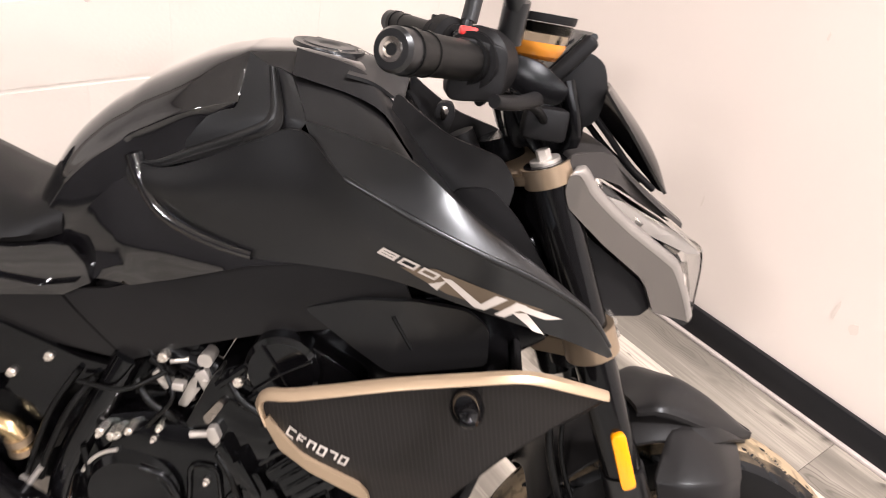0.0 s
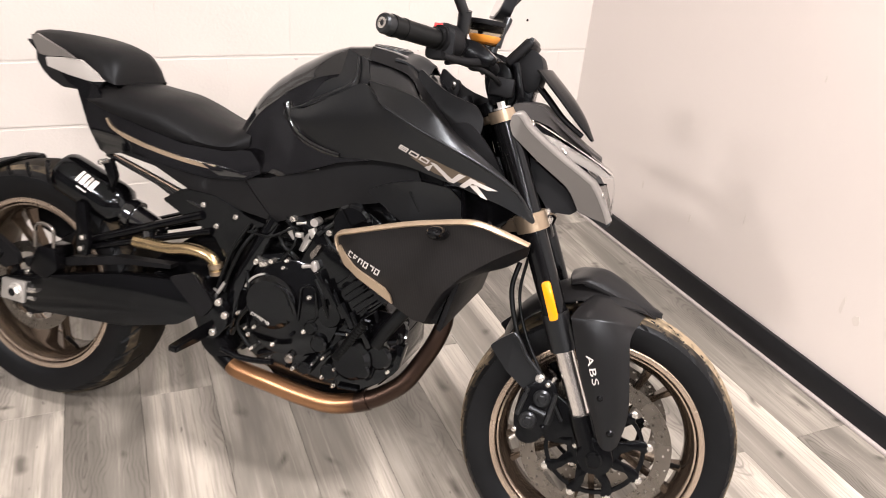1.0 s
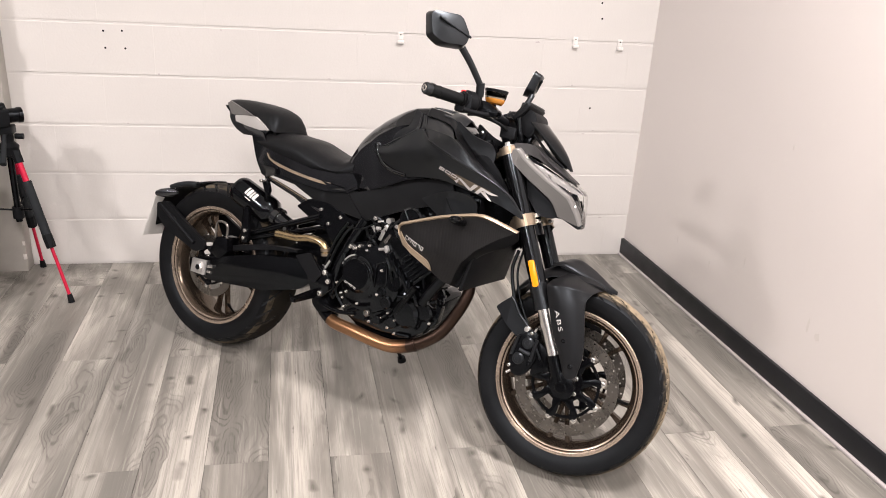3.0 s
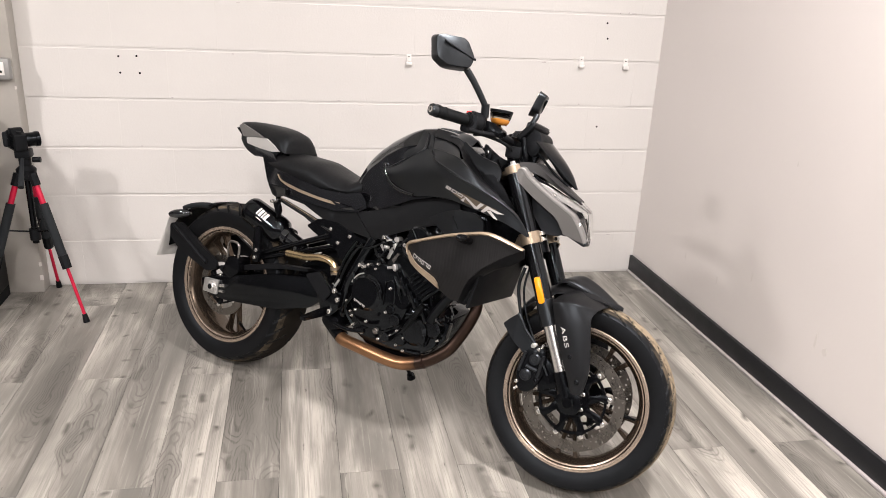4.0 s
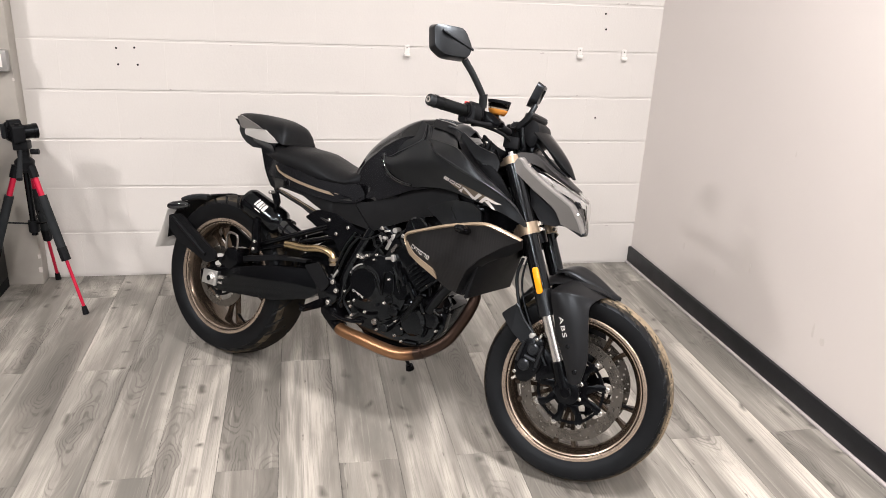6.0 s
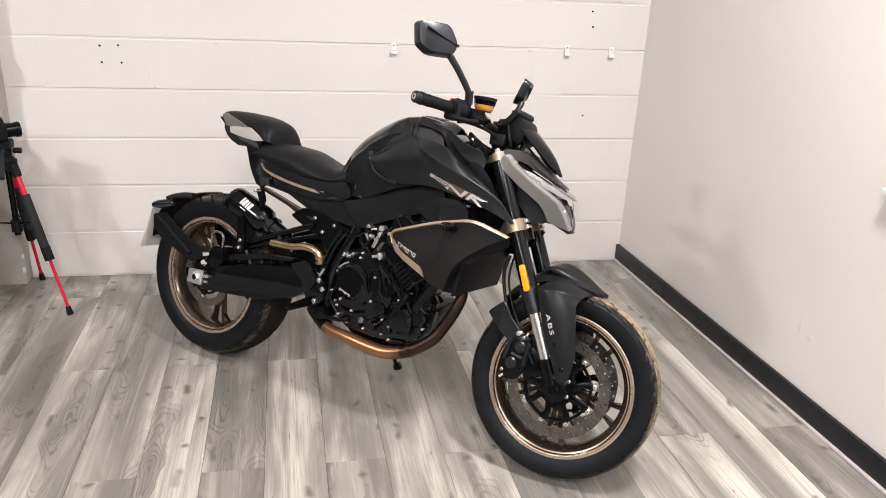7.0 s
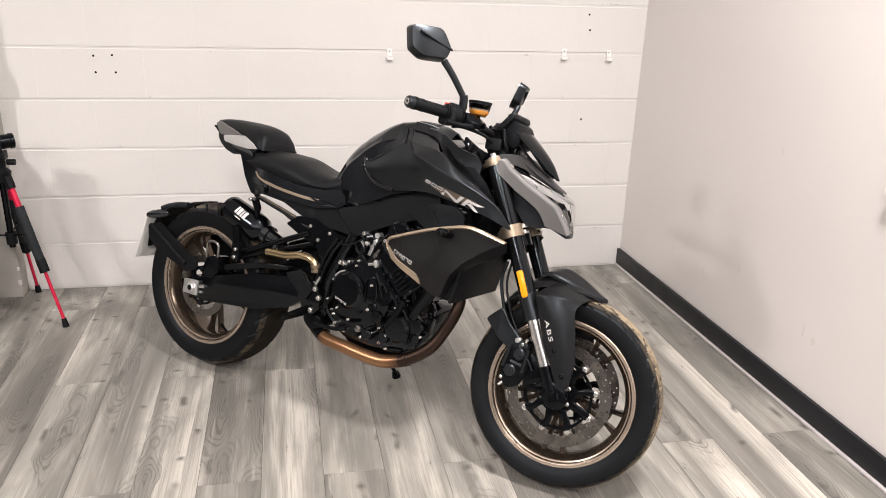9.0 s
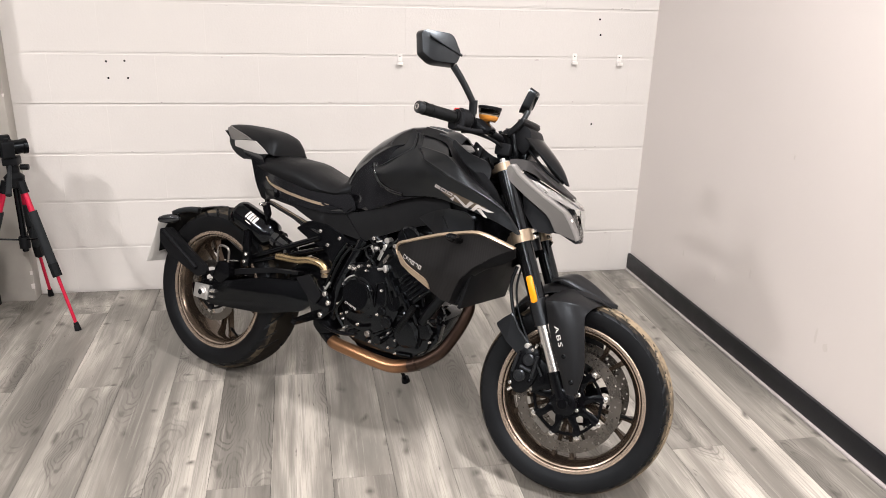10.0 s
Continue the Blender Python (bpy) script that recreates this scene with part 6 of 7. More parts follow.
cyl_out = [(0.755, 0.575), (0.90, 0.465), (0.985, 0.555), (0.95, 0.625), (0.845, 0.690), (0.79, 0.660)]
part("cylinder_block", slab(rounded(cyl_out, 0.01), -0.115, 0.115, 0.008), ENGINE, engine, "black cylinder block")
part("block_rib", join(*(rod((0.795 + 0.030 * k, -0.119, 0.645 - 0.023 * k), (0.84 + 0.030 * k, -0.119, 0.69 - 0.02 * k), 0.006, sides=8) for k in range(5))), ENGINE, engine)
part("block_cover", sheet(rounded([(0.86, 0.53), (0.905, 0.487), (0.965, 0.55), (0.925, 0.60)], 0.01), lambda u, w: -0.122, 0.014, 0.05), ENGINE, engine)
part("cam_cover", join(slab(rounded([(0.815, 0.655), (0.845, 0.70), (0.90, 0.72), (0.965, 0.685), (0.985, 0.62), (0.955, 0.60)], 0.015), -0.118, 0.118, 0.01), disc(0.872, 0.684, -0.10, -0.132, 0.045, 0.006)), ENGINE, engine, "black cam cover")
part("cam_spoke", join(*(rod((0.872, -0.134, 0.684), (0.872 + 0.042 * math.cos(a), -0.134, 0.684 + 0.042 * math.sin(a)), 0.0016, sides=8) for a in (0.6, 2.2, 3.9, 5.3))), ENGINE, engine)
part("sump", slab(rounded([(0.66, 0.31), (0.94, 0.31), (0.90, 0.275), (0.83, 0.262), (0.71, 0.268)], 0.012), -0.085, 0.085, 0.008), ENGINE, engine, "black oil sump")
part("oil_filter", lathe([(0, 0.004), (0.020, 0.004), (0.030, 0.003), (0.034, -0.001), (0.038, 0.0), (0.040, 0.004), (0.0385, 0.009), (0.038, 0.06), (0, 0.06)], 40), GLOSS, engine, "black oil filter with a rolled rim", at((0.990, -0.088, 0.459)) @ Matrix.Rotation(radians(66), 4, "Z") @ Matrix.Rotation(radians(-8), 4, "X"))
part("engine_guard", slab(rounded([(1.012, 0.430), (1.003, 0.372), (0.963, 0.323), (0.940, 0.400), (0.965, 0.440)], 0.006), -0.088, -0.060, 0.004), ENGINE, engine, "black bracket beside the oil filter")
part("corrugated_hose", join(*(rod(Vector((0.872, -0.13, 0.382)).lerp(Vector((0.930, -0.135, 0.482)), k / 15), Vector((0.872, -0.13, 0.382)).lerp(Vector((0.930, -0.135, 0.482)), (k + 0.55) / 15), 0.0105, sides=14) for k in range(15)), rod((0.872, -0.13, 0.382), (0.93, -0.135, 0.482), 0.0085)), HOSE, engine, "black corrugated hose")
part("starter_cover", join(disc(0.905, 0.385, -0.09, -0.135, 0.048, 0.010), disc(0.965, 0.405, -0.09, -0.120, 0.030, 0.006)), ENGINE, engine, "black round cover")
part("bracket", sheet(rounded([(0.780, 0.598), (0.799, 0.626), (0.806, 0.621), (0.793, 0.596), (0.787, 0.588)], 0.004), lambda u, w: -0.124, 0.008, 0.03), STEEL, engine, "dull steel bracket")
part("linkage", join(slab(rounded([(0.786, 0.584), (0.797, 0.587), (0.805, 0.570), (0.797, 0.560), (0.789, 0.568)], 0.004), -0.126, -0.112, 0.002), rod((0.765, -0.118, 0.566), (0.792, -0.120, 0.574), 0.005, sides=10), rod((0.800, -0.120, 0.560), (0.818, -0.118, 0.542), 0.004, sides=10)), ALLOY, engine, "cast alloy linkage")
part("sensor", box(0.740, 0.755, -0.122, -0.108, 0.628, 0.638, 0.002), ALLOY, engine, "pale plug connector")
part("front_cover", slab(rounded([(0.930, 0.455), (0.965, 0.475), (0.998, 0.452), (1.004, 0.395), (0.992, 0.352), (0.955, 0.335), (0.93, 0.36)], 0.012), -0.082, 0.075, 0.007), ENGINE, engine, "black front engine cover")
for k in range(7):
    part("cover_fin", rod((0.858 + 0.011 * k, -0.136, 0.553 - 0.0105 * k), (0.888 + 0.011 * k, -0.136, 0.582 - 0.0105 * k), 0.0022, sides=8), ENGINE, engine)
part("filler_plug", disc(0.757, 0.345, -0.118, -0.130, 0.011, 0.003, 8), STEEL, engine, "oil filler plug")
bolts = [(0.802, 0.662), (0.675, 0.549), (0.688, 0.559), (0.789, 0.50), (0.757, 0.403), (0.837, 0.368), (0.810, 0.343), (0.868, 0.351), (0.899, 0.348), (0.631, 0.381), (0.639, 0.366), (0.658, 0.341), (0.589, 0.367), (0.916, 0.407), (0.711, 0.366), (0.932, 0.365), (0.965, 0.378), (0.609, 0.412), (0.652, 0.547), (0.885, 0.435), (0.945, 0.345), (0.692, 0.318), (0.76, 0.315), (0.835, 0.315), (0.63, 0.33), (0.72, 0.552), (0.93, 0.515), (0.727, 0.570), (0.869, 0.549), (0.915, 0.525), (0.661, 0.395), (0.784, 0.417), (0.862, 0.382), (0.938, 0.420), (0.987, 0.373), (0.864, 0.303), (0.748, 0.319)]
part("cover_ridge", tube([(0.706, -0.128, 0.512), (0.735, -0.130, 0.506), (0.752, -0.128, 0.482), (0.760, -0.120, 0.452)], 0.005, 6, 10), ENGINE, engine)
part("cover_frame", tube([(0.767, -0.120, 0.440), (0.768, -0.121, 0.480), (0.770, -0.121, 0.520), (0.800, -0.121, 0.522), (0.808, -0.121, 0.490), (0.810, -0.120, 0.455), (0.790, -0.120, 0.44)], 0.0035, 4, 8), ENGINE, engine)
rnd = random.Random(3)
for k, (u, w) in enumerate(bolts):
    r = 0.0033 + 0.0012 * rnd.random()
    out = -0.119 if 0.64 < u < 0.87 and w > 0.34 else -0.106
    part("engine_bolt", join(disc(u, w, -0.10, out - 0.004, r * 1.25, 0.001, 14), disc(u, w, -0.10, out - 0.011, r, 0.003, 6 if k % 3 else 14)), BOLT if k % 4 else BLACKMETAL, engine, "bright bolt head" if k % 4 else "")
for k in range(26):
    u, w = 0.64 + 0.32 * rnd.random(), 0.30 + 0.20 * rnd.random()
    a = rnd.random() * 3.1
    part("casting_rib", rod((u, -0.108, w), (u + 0.05 * math.cos(a), -0.108, w + 0.03 * math.sin(a)), 0.004 + 0.003 * rnd.random(), sides=8), BLACKMETAL, engine)
for k in range(6):
    a = Vector((0.800 + 0.022 * k, -0.122, 0.560 - 0.017 * k))
    part("casing_rib", slab(rounded([(a.x, a.z), (a.x + 0.010, a.z + 0.007), (a.x + 0.040, a.z - 0.045), (a.x + 0.030, a.z - 0.052)], 0.003), -0.112, -0.128 - 0.003 * (k % 2), 0.003), ENGINE, engine)
for k, (u, w) in enumerate(((0.80, 0.43), (0.825, 0.40), (0.80, 0.335), (0.855, 0.34), (0.90, 0.42), (0.935, 0.37))):
    part("casing_boss", disc(u, w, -0.10, -0.126 - 0.004 * (k % 3), 0.016 + 0.004 * (k % 2), 0.004, 24), ENGINE, engine)
for k, p in enumerate(([(0.80, -0.120, 0.545), (0.82, -0.126, 0.52), (0.83, -0.124, 0.49), (0.84, -0.115, 0.46)], [(0.63, -0.118, 0.52), (0.645, -0.125, 0.45), (0.62, -0.125, 0.39), (0.66, -0.12, 0.335)])):
    part("loom", tube(p, 0.0042, 6, 10), HOSE, engine, "thin black hose")
# added black slab that keeps the pale wall from showing through
part("starter_motor", slab(rounded([(0.55, 0.46), (0.57, 0.66), (0.66, 0.69), (0.735, 0.66), (0.74, 0.54)], 0.02), -0.07, 0.06, 0.012), BLACKMETAL, engine, "black filler behind the engine gaps")
# throttle bodies and fuel parts in the gap under the frame cover
throttle = part("throttle_body", join(rod((0.755, -0.085, 0.648), (0.755, 0.085, 0.648), 0.026), rod((0.72, -0.075, 0.66), (0.80, -0.075, 0.625), 0.020)), BLACKMETAL, bike, "black throttle body with bright linkage")
part("linkage", join(rod((0.772, -0.075, 0.662), (0.772, -0.100, 0.662), 0.0095), slab(rounded([(0.740, 0.592), (0.752, 0.590), (0.772, 0.628), (0.766, 0.640), (0.755, 0.632)], 0.003), -0.098, -0.090, 0.002), rod((0.762, -0.09, 0.628), (0.790, -0.09, 0.603), 0.0038), rod((0.728, -0.092, 0.650), (0.750, -0.09, 0.655), 0.0045)), ALLOY, throttle, "bright linkage")
part("coupling", rod((0.78, -0.10, 0.628), (0.84, -0.105, 0.618), 0.013), BLACKMETAL, throttle)
for k, line in enumerate(([(0.640, -0.105, 0.618), (0.612, -0.116, 0.572), (0.586, -0.120, 0.505), (0.574, -0.118, 0.460)], [(0.618, -0.105, 0.622), (0.590, -0.114, 0.570), (0.570, -0.118, 0.510), (0.556, -0.116, 0.462)], [(0.69, -0.10, 0.62), (0.71, -0.112, 0.60), (0.735, -0.112, 0.585), (0.75, -0.10, 0.56)], [(0.70, -0.09, 0.66), (0.74, -0.115, 0.62), (0.72, -0.118, 0.58), (0.70, -0.11, 0.55)], [(0.80, -0.11, 0.66), (0.83, -0.125, 0.63), (0.88, -0.125, 0.61), (0.93, -0.12, 0.62)], [(0.62, -0.11, 0.61), (0.68, -0.118, 0.615), (0.73, -0.11, 0.645)])):
    part("hose", tube(line, (0.0045, 0.004, 0.0048, 0.003, 0.0045, 0.003)[k]), HOSE, bike, "black hose")
for u, w, v, r in ((0.668, 0.548, -0.12, 0.006), (0.654, 0.552, -0.12, 0.006), (0.690, 0.560, -0.12, 0.0055), (0.722, 0.66, -0.10, 0.007), (0.82, 0.655, -0.118, 0.007)):
    part("fitting", disc(u, w, v + 0.05, v - 0.008, r, 0.002, 12), BOLT, bike)
rnd = random.Random(12)
for k in range(34):
    u, w = 0.700 + 0.125 * rnd.random(), 0.590 + 0.078 * rnd.random()
    v, a = -0.098 + 0.03 * rnd.random(), rnd.random() * 3.1
    size = 0.008 + 0.012 * rnd.random()
    bm = box(-size, size, -0.006, 0.006, -0.0035, 0.0035, 0.0015) if k % 3 else rod((-size, 0, 0), (size, 0, 0), 0.0042, sides=10)
    part("fuel_fitting", bm, (BLACKMETAL, HOSE, ENGINE, STEEL, BLACKMETAL, HOSE)[k % 6], throttle, "", at((u, v, w)) @ Matrix.Rotation(a, 4, "Y"))

# pale bits for alloy parts and for bright wall showing through the gaps
for u, w, a, b in ((0.721, 0.627, 0.014, 0.006), (0.775, 0.633, 0.017, 0.008), (0.786, 0.606, 0.012, 0.005), (0.774, 0.562, 0.013, 0.008), (0.801, 0.565, 0.008, 0.006), (0.742, 0.559, 0.012, 0.005), (0.763, 0.572, 0.008, 0.008)):
    part("bright_fitting", join(box(-a, a, -0.005, 0.012, -b, b, 0.002), rod((0, -0.007, 0), (0, 0.0, 0), b * 0.6, sides=10)), ALLOY, throttle, "pale bit for alloy parts and bright wall seen between them", at((u, -0.098 - 0.2 * max(0, 0.6 - w), w)) @ Matrix.Rotation(a * 60, 4, "Y"))
# black slab added to darken the opening between link pipe and swingarm
part("rear_casing", slab(rounded([(0.34, 0.40), (0.345, 0.47), (0.46, 0.56), (0.58, 0.60), (0.61, 0.42), (0.45, 0.39)], 0.012), -0.06, 0.06, 0.01), BLACKMETAL, bike, "black filler ahead of the rear wheel")

# exhaust
exhaust = part("exhaust_header", tube([(0.592, -0.098, 0.284), (0.620, -0.108, 0.273), (0.705, -0.115, 0.268), (0.802, -0.115, 0.260), (0.867, -0.112, 0.261), (0.927, -0.105, 0.279), (0.950, -0.101, 0.291)], 0.0225, 6, 24), COPPER, bike, "copper-coloured exhaust header")
part("front_bend", tube([(0.945, -0.102, 0.288), (0.974, -0.097, 0.305), (1.019, -0.085, 0.345), (1.046, -0.072, 0.393), (1.074, -0.060, 0.461), (1.080, -0.050, 0.515), (1.05, -0.05, 0.57), (1.0, -0.05, 0.59)], 0.0215, 6, 24, r1=0.018), COPPER, exhaust, "browned front bend")
part("weld", tube([(0.943, -0.1022, 0.2872), (0.950, -0.1010, 0.291)], 0.0245, 2, 24), COPPER, exhaust)
part("collector", tube([(0.605, -0.102, 0.279), (0.55, -0.085, 0.305), (0.50, -0.05, 0.345)], 0.026, 5, 20), BLACKMETAL, exhaust)
link = part("link_pipe", tube([(0.325, -0.112, 0.518), (0.365, -0.114, 0.521), (0.420, -0.115, 0.524), (0.478, -0.116, 0.536), (0.525, -0.115, 0.532), (0.545, -0.113, 0.514), (0.548, -0.111, 0.497)], 0.0138, 6, 20), BRASS, bike, "straw-coloured exhaust link pipe")
part("pipe_clamp", join(rod((0.5440, -0.1135, 0.517), (0.5462, -0.1122, 0.507), 0.0168, sides=24), rod((0.5472, -0.1115, 0.501), (0.5486, -0.1105, 0.492), 0.0168, sides=24)), CLAMPMETAL, link, "clamp")
ma, mb = Vector((0.085, -0.074, 0.634)), Vector((0.262, -0.064, 0.570))
md = (mb - ma).normalized()
bm = lathe([(0, 0.006), (0.030, 0.004), (0.034, -0.004), (0.046, 0.0), (0.051, 0.010), (0.052, 0.03), (0.052, 0.15), (0.048, 0.172), (0.030, 0.19), (0.0, 0.19)], 40, "Z")
mm = at(ma) @ md.to_track_quat("Z", "Y").to_matrix().to_4x4()
muffler = part("muffler", bm, ENGINE, bike, "short glossy black muffler with a pale printed mark", mm)
part("muffler_mark", decal([rounded(p, 0.002, 2) for p in frame_polys([[(0.0, 0.0), (0.010, 0.0), (0.010, 0.028), (0.0, 0.028)], [(0.014, 0.0), (0.030, 0.0), (0.030, 0.028), (0.014, 0.028)], [(0.034, 0.0), (0.044, 0.0), (0.044, 0.028), (0.034, 0.028)], [(0.048, 0.0), (0.064, 0.0), (0.064, 0.028), (0.048, 0.028)], [(0.014, -0.013), (0.050, -0.013), (0.050, -0.009), (0.014, -0.009)]], (0.154, 0.632), (0.74, -0.31), (0.31, 0.74))], muffler), WHITEPRINT, muffler, "pale printed bars")
part("tailpiece", tube([mb - md * 0.02, mb + md * 0.03, mb + md * 0.09, (0.345, -0.085, 0.540), (0.36, -0.108, 0.526)], 0.034, 5, 20, r1=0.0145), GLOSS, muffler, "glossy inlet pipe")
part("inlet_ring", rod(mb + md * 0.01, mb + md * 0.026, 0.0375, sides=28), GLOSS, muffler, "glossy black ring")
part("muffler_strap", join(slab(rounded([(0.165, 0.585), (0.190, 0.585), (0.205, 0.49), (0.20, 0.455), (0.172, 0.455), (0.168, 0.49)], 0.006), -0.128, -0.112, 0.003), slab(rounded([(0.222, 0.69), (0.245, 0.70), (0.262, 0.66), (0.252, 0.63)], 0.006), -0.11, -0.095, 0.003)), BLACKMETAL, muffler, "black hanger")
for u, w in ((0.186, 0.472), (0.238, 0.693), (0.190, 0.50)):
    part("hanger_bolt", disc(u, w, -0.11, -0.137, 0.0065, 0.002, 12), BOLT, muffler)
part("shock_spring", tube([Vector((0.36 + 0.0022 * k, 0.02 + 0.030 * math.cos(k * 0.9), 0.40 + 0.0040 * k + 0.030 * math.sin(k * 0.9))) for k in range(50)], 0.006, 2, 8), SATIN, bike, "black shock spring")

# swingarm and rear end
for s in (-1, 1):
    bm = slab(rounded([(-0.075, 0.335), (0.022, 0.362), (0.289, 0.433), (0.473, 0.462), (0.535, 0.440), (0.525, 0.395), (0.465, 0.350), (0.309, 0.304), (0.05, 0.275), (-0.06, 0.283)], 0.012), s * 0.132, s * 0.098, 0.007)
    arm = part("swingarm", bm, ENGINE, bike, "black swingarm")
    part("axle_block", slab(rounded([(-0.052, 0.288), (0.022, 0.288), (0.024, 0.346), (-0.048, 0.342)], 0.004), s * 0.128, s * 0.139, 0.003), ALLOY, arm, "bare aluminium chain adjuster")
    part("axle_nut", join(disc(-0.005, 0.316, s * 0.13, s * 0.151, 0.018, 0.004, 6), disc(-0.005, 0.316, s * 0.13, s * 0.143, 0.022, 0.002, 24)), ALLOY, arm, "bright axle nut")
    part("axle_bore", disc(-0.005, 0.316, s * 0.14, s * 0.152, 0.0105, 0.001, 20), DARK, arm)
    part("adjuster", join(rod((0.03, s * 0.133, 0.325), (0.055, s * 0.133, 0.330), 0.0065, sides=8), rod((0.03, s * 0.133, 0.305), (0.05, s * 0.133, 0.306), 0.005, sides=8)), BOLT, arm)
part("swingarm_bridge", slab(rounded([(0.36, 0.33), (0.36, 0.45), (0.50, 0.455), (0.53, 0.40), (0.46, 0.35)], 0.02), -0.097, 0.097, 0.01), ENGINE, bike, "black swingarm bridge")
part("chain_guard", sheet([(0.0, 0.372), (0.10, 0.400), (0.30, 0.452), (0.42, 0.470), (0.42, 0.480), (0.26, 0.462), (0.05, 0.408), (-0.02, 0.39)], lambda u, w: -0.105, 0.03, 0.05), MATTE, bike, "black inner guard")
part("rear_caliper", slab(rounded([(0.03, 0.385), (0.06, 0.45), (0.11, 0.452), (0.12, 0.40), (0.08, 0.365)], 0.012), -0.135, -0.07, 0.008), BLACKMETAL, bike, "black rear brake caliper")
part("rear_brake_hose", tube([(0.10, -0.125, 0.44), (0.10, -0.13, 0.50), (0.05, -0.128, 0.50), (0.04, -0.12, 0.44)], 0.0045), STEEL, bike, "rear brake hose")
part("rear_sprocket", lathe([(0.04, 0.082), (0.10, 0.082), (0.105, 0.088), (0.10, 0.094), (0.04, 0.094)], 44, closed=True), BLACKMETAL, rear, "", RW)
# rear hugger, plate carrier and plate
hugger = patch([[(-0.325, v * 0.95, 0.405), (-0.312, v, 0.470), (-0.270, v, 0.540), (-0.215, v, 0.578), (-0.165, v * 0.96, 0.597), (-0.125, v * 0.9, 0.606)] for v in (-0.090, -0.05, 0, 0.05, 0.090)], 4, 0.004, (0.3, 0, -0.9))
for v in hugger.verts:
    v.co.z += 0.012 * (1 - (v.co.y / 0.09) ** 2) + 0.001
carrier = part("plate_carrier", hugger, MATTE, bike, "matte black rear hugger and plate carrier")
for s in (-1, 1):
    bm = sheet(rounded([(-0.292, 0.505), (-0.235, 0.520), (-0.15, 0.475), (-0.015, 0.412), (-0.005, 0.385), (-0.055, 0.362), (-0.10, 0.375), (-0.235, 0.415), (-0.285, 0.455)], 0.012), lambda u, w: -0.118 - 0.04 * max(0, u + 0.2), 0.014, 0.03)
    part("carrier_arm", bm if s < 0 else mirror(bm), MATTE, carrier, "black carrier arm")
    part("arm_rib", tube([(-0.27, s * 0.115, 0.50), (-0.17, s * 0.122, 0.45), (-0.06, s * 0.128, 0.395)], 0.008), MATTE, carrier)
    lobe = lathe([(0, 0.0), (0.010, 0.003), (0.016, 0.014), (0.0185, 0.035), (0.017, 0.065), (0.012, 0.085), (0.006, 0.092), (0, 0.093)], 24, "Z")
    lobe.transform(Matrix.Diagonal((0.8, 1, 1, 1)))
    part("rear_indicator", lobe, GLOSS, carrier, "black rear indicator", at((-0.215, s * 0.088, 0.560)) @ Vector((-0.86, s * 0.38, -0.22)).to_track_quat("Z", "Y").to_matrix().to_4x4())
    part("lamp_wing", tube([(-0.13, s * 0.072, 0.604), (-0.17, s * 0.080, 0.600), (-0.215, s * 0.090, 0.588), (-0.245, s * 0.098, 0.574)], 0.013, 5, 14, r1=0.009), SATIN, carrier, "black carrier edge")
bm = box(-0.114, 0.114, -0.002, 0.002, -0.088, 0.088, 0.0015)
plate_m = at((-0.335, 0.0, 0.440)) @ Matrix.Rotation(radians(17), 4, "Y") @ Matrix.Rotation(radians(90), 4, "Z")
plate = part("number_plate", bm, PLATE, carrier, "pale number plate with dark bars", plate_m)
for k in range(7):
    x = -0.085 + 0.05 * (k % 4)
    z = 0.03 if k < 4 else -0.045
    part("plate_bar", box(x, x + 0.034, 0.0022, 0.003, z - 0.028, z + 0.03), DARK, plate, "", plate_m)

# foot controls and stand
for s in (-1, 1):
    hanger = part("footrest_hanger", slab(rounded([(0.465, 0.470), (0.515, 0.500), (0.545, 0.465), (0.60, 0.435), (0.61, 0.395), (0.585, 0.355), (0.54, 0.345), (0.525, 0.385), (0.50, 0.43)], 0.014), s * 0.125, s * 0.150, 0.006), ENGINE, bike, "black footrest hanger with heel plate")
    part("heel_plate", sheet(rounded([(0.455, 0.475), (0.515, 0.498), (0.575, 0.435), (0.547, 0.398), (0.505, 0.43)], 0.01), lambda u, w: -0.158, 0.006, 0.05) if s < 0 else mirror(sheet(rounded([(0.455, 0.475), (0.515, 0.498), (0.575, 0.435), (0.547, 0.398), (0.505, 0.43)], 0.01), lambda u, w: -0.158, 0.006, 0.05)), MATTE, hanger, "black heel plate")
    for p in ((0.603, 0.418), (0.575, 0.370), (0.585, 0.445)):
        part("hanger_bolt", disc(*p, s * 0.148, s * 0.160, 0.0085, 0.003, 12), BOLT, hanger)
    bm = skin([[(0.545 - 0.010, s * 0.15, 0.348), (0.545 + 0.016, s * 0.15, 0.348), (0.545 + 0.016, s * 0.15, 0.374), (0.545 - 0.010, s * 0.15, 0.374)], [(0.528 - 0.012, s * 0.235, 0.336), (0.528 + 0.012, s * 0.235, 0.336), (0.528 + 0.012, s * 0.235, 0.352), (0.528 - 0.012, s * 0.235, 0.352)]])
    bmesh.ops.bevel(bm, geom=bm.edges[:], offset=0.004, segments=2, affect="EDGES")
    part("footpeg", bm, ENGINE, hanger, "black folding footpeg")
    part("pedal", tube([(0.60, s * 0.150, 0.335), (0.65, s * 0.155, 0.330), (0.70, s * 0.155, 0.335), (0.735, s * 0.16, 0.345)], 0.007), BLACKMETAL, hanger, "foot lever")
master = part("rear_master_cylinder", join(rod((0.545, -0.124, 0.440), (0.556, -0.122, 0.458), 0.0075), rod((0.562, -0.124, 0.452), (0.578, -0.122, 0.482), 0.0045)), ALLOY, bike, "bright rear brake cylinder")
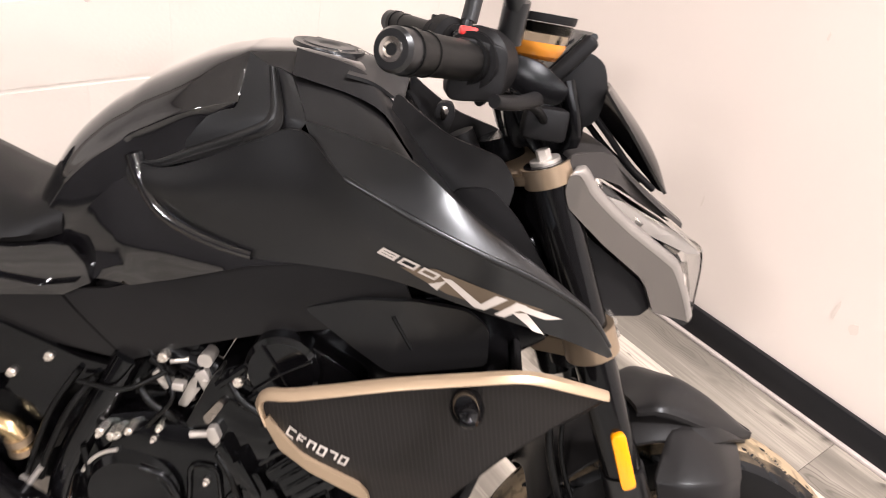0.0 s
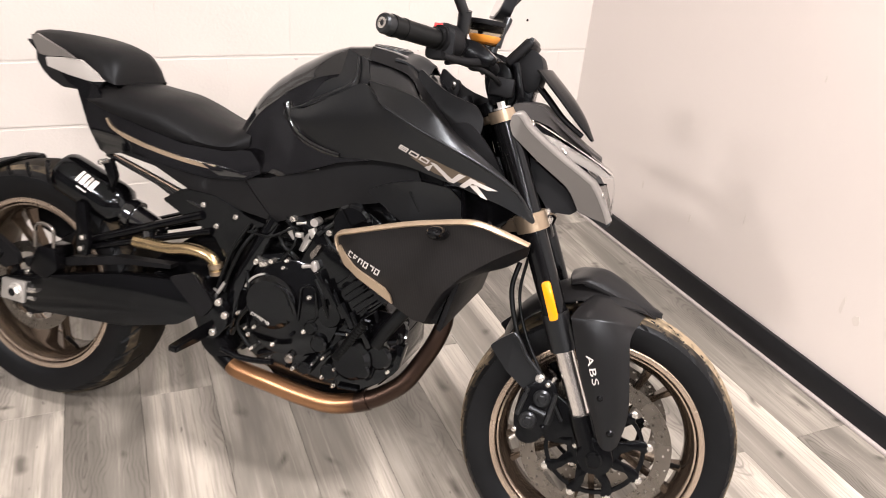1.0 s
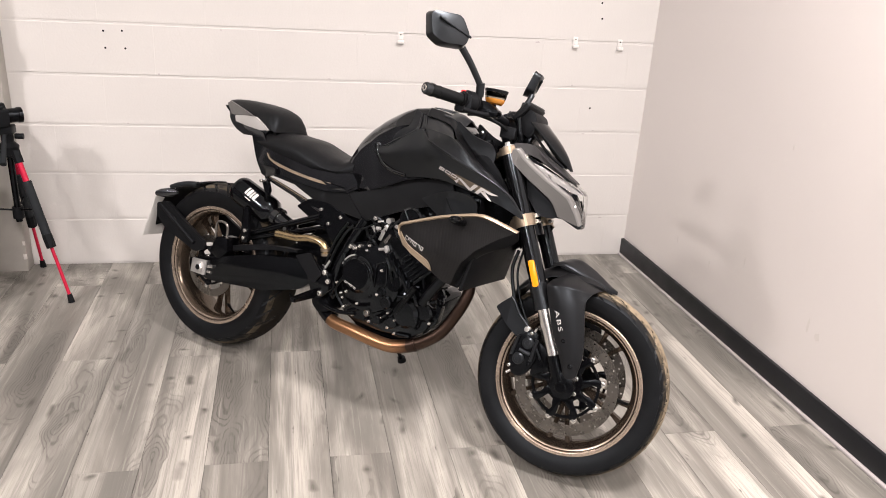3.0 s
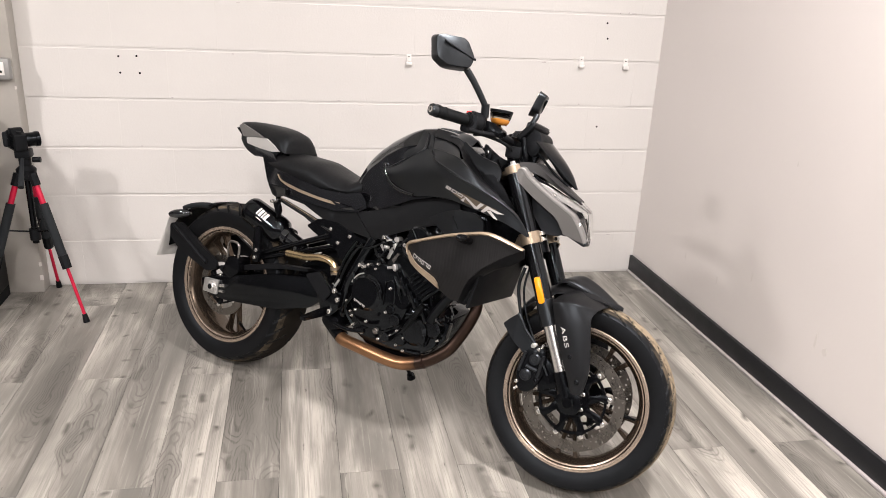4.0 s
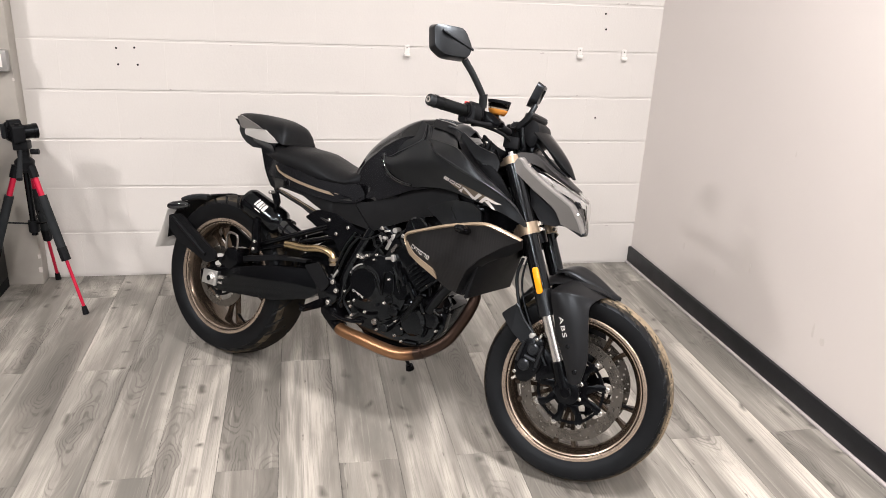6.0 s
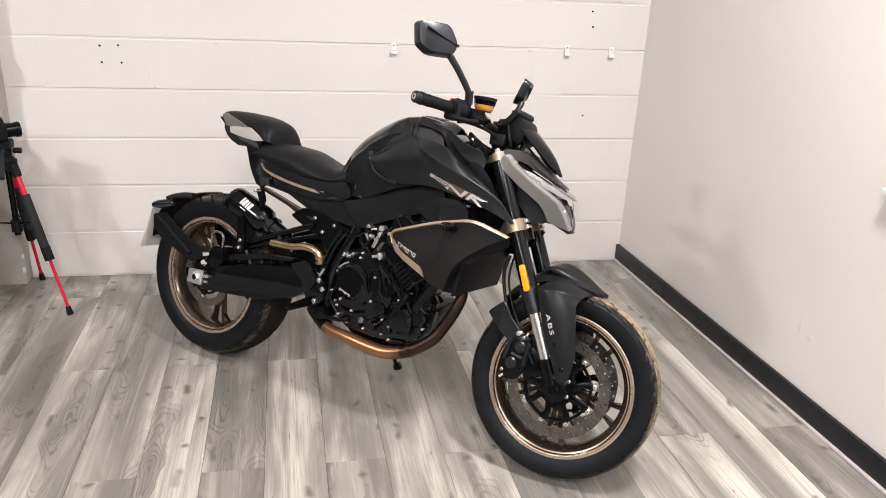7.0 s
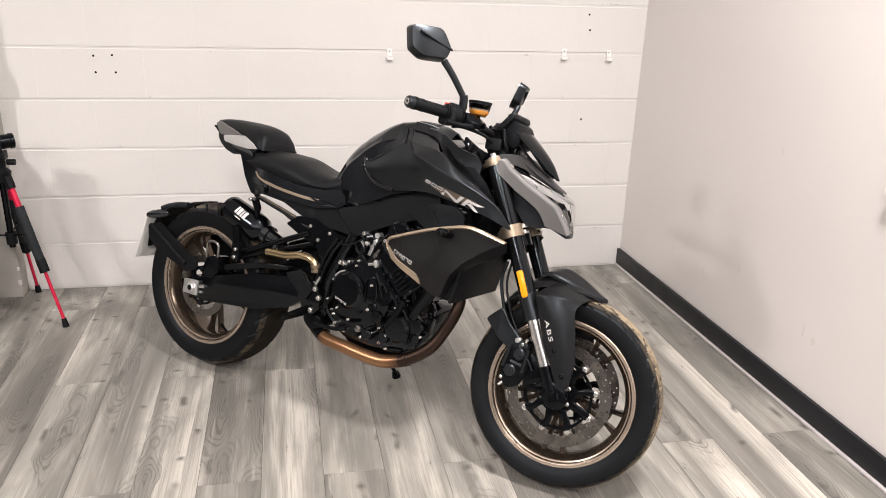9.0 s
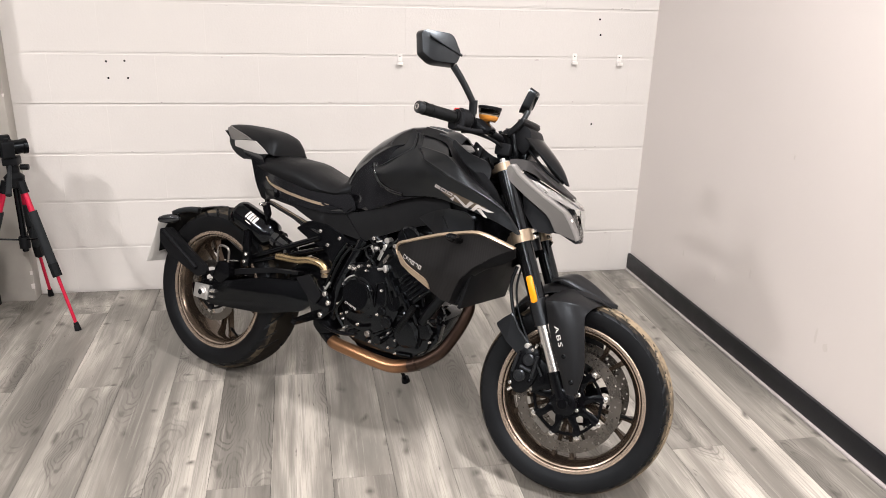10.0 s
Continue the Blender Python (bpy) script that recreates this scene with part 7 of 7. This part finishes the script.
part("bracket", slab(rounded([(0.53, 0.36), (0.60, 0.345), (0.61, 0.31), (0.56, 0.295), (0.53, 0.32)], 0.01), -0.13, -0.06, 0.006), BLACKMETAL, bike)
part("side_stand", join(tube([(0.66, 0.10, 0.30), (0.68, 0.18, 0.19), (0.712, 0.232, 0.096)], 0.009, r1=0.007), rod((0.712, 0.230, 0.100), (0.714, 0.238, 0.083), 0.014, 0.017)), BLACKMETAL, bike, "black side stand")

# ---- pieces of the floor and the block wall ----
BOARD, LONG = 0.19, 1.38
bm = box(0.0004, BOARD - 0.0004, 0.0004, LONG - 0.0004, -0.006, 0.0, 0.0008, 1)
plank_mesh = part("plank", bm, WOOD, floor).data
for i in range(-26, 9):
    x = -1.494 + i * BOARD
    if x < X0 + 0.05 or x > 0.2:
        continue
    start = -1.645 if i % 2 else -0.955
    k = -6
    while start + k * LONG < Y1:
        y = start + k * LONG
        k += 1
        if y < Y0 - 0.5 or y + LONG < Y0 + 0.1:
            continue
        a, b = max(y, Y0), min(y + LONG, Y1)
        spin = Matrix.LocRotScale((x, a, 0), None, (1, (b - a) / LONG, 1))
        part("plank", plank_mesh, WOOD, floor, m=spin)
BLOCK, COURSE = 0.45, 0.225
bm = box(0.0001, BLOCK - 0.0001, 0.0, 0.03, 0.0010, COURSE - 0.0010)
bmesh.ops.bevel(bm, geom=[e for e in bm.edges if abs(e.verts[0].co.x - e.verts[1].co.x) > 0.1], offset=0.0050, segments=3, affect="EDGES")
bmesh.ops.bevel(bm, geom=[e for e in bm.edges if abs(e.verts[0].co.z - e.verts[1].co.z) > 0.1 and e.verts[0].co.y < 0.001], offset=0.0003, segments=1, affect="EDGES")
block_mesh = part("block", bm, WALLPAINT, wall_back).data
for row in range(14):
    k = 0
    start = -0.12 if row % 2 == 0 else -0.345
    while True:
        x = start + BLOCK - k * BLOCK
        k += 1
        if x - BLOCK < -3.5:
            break
        end = min(x, 0.05)
        part("block", block_mesh, WALLPAINT, wall_back, m=Matrix.LocRotScale((x - BLOCK, 0.0006 * math.sin(k * 7 + row * 3), row * COURSE + 0.002), None, ((end - x + BLOCK) / BLOCK, 1, 1)))
# small chips and smears of old paint along the joints
rnd = random.Random(21)
for k in range(46):
    x, row = -2.9 + 2.85 * rnd.random(), rnd.randint(1, 8)
    z = row * COURSE + 0.002 + (0.010 if rnd.random() < 0.5 else -0.010) + 0.004 * (rnd.random() - 0.5)
    a, b = 0.004 + 0.012 * rnd.random() ** 2, 0.0018 + 0.0022 * rnd.random()
    out = [(x + a * (0.6 + 0.7 * rnd.random()) * math.cos(t), z + b * (0.6 + 0.7 * rnd.random()) * math.sin(t)) for t in (j * math.pi / 5 for j in range(10))]
    part("chip", slab(out, -0.0016, 0.002, 0), BEAD if k % 3 else SCUFF, wall_back)
for name, parent in (("plank", floor), ("block", wall_back)):
    spare = bpy.data.objects[name]
    bpy.data.objects.remove(spare)
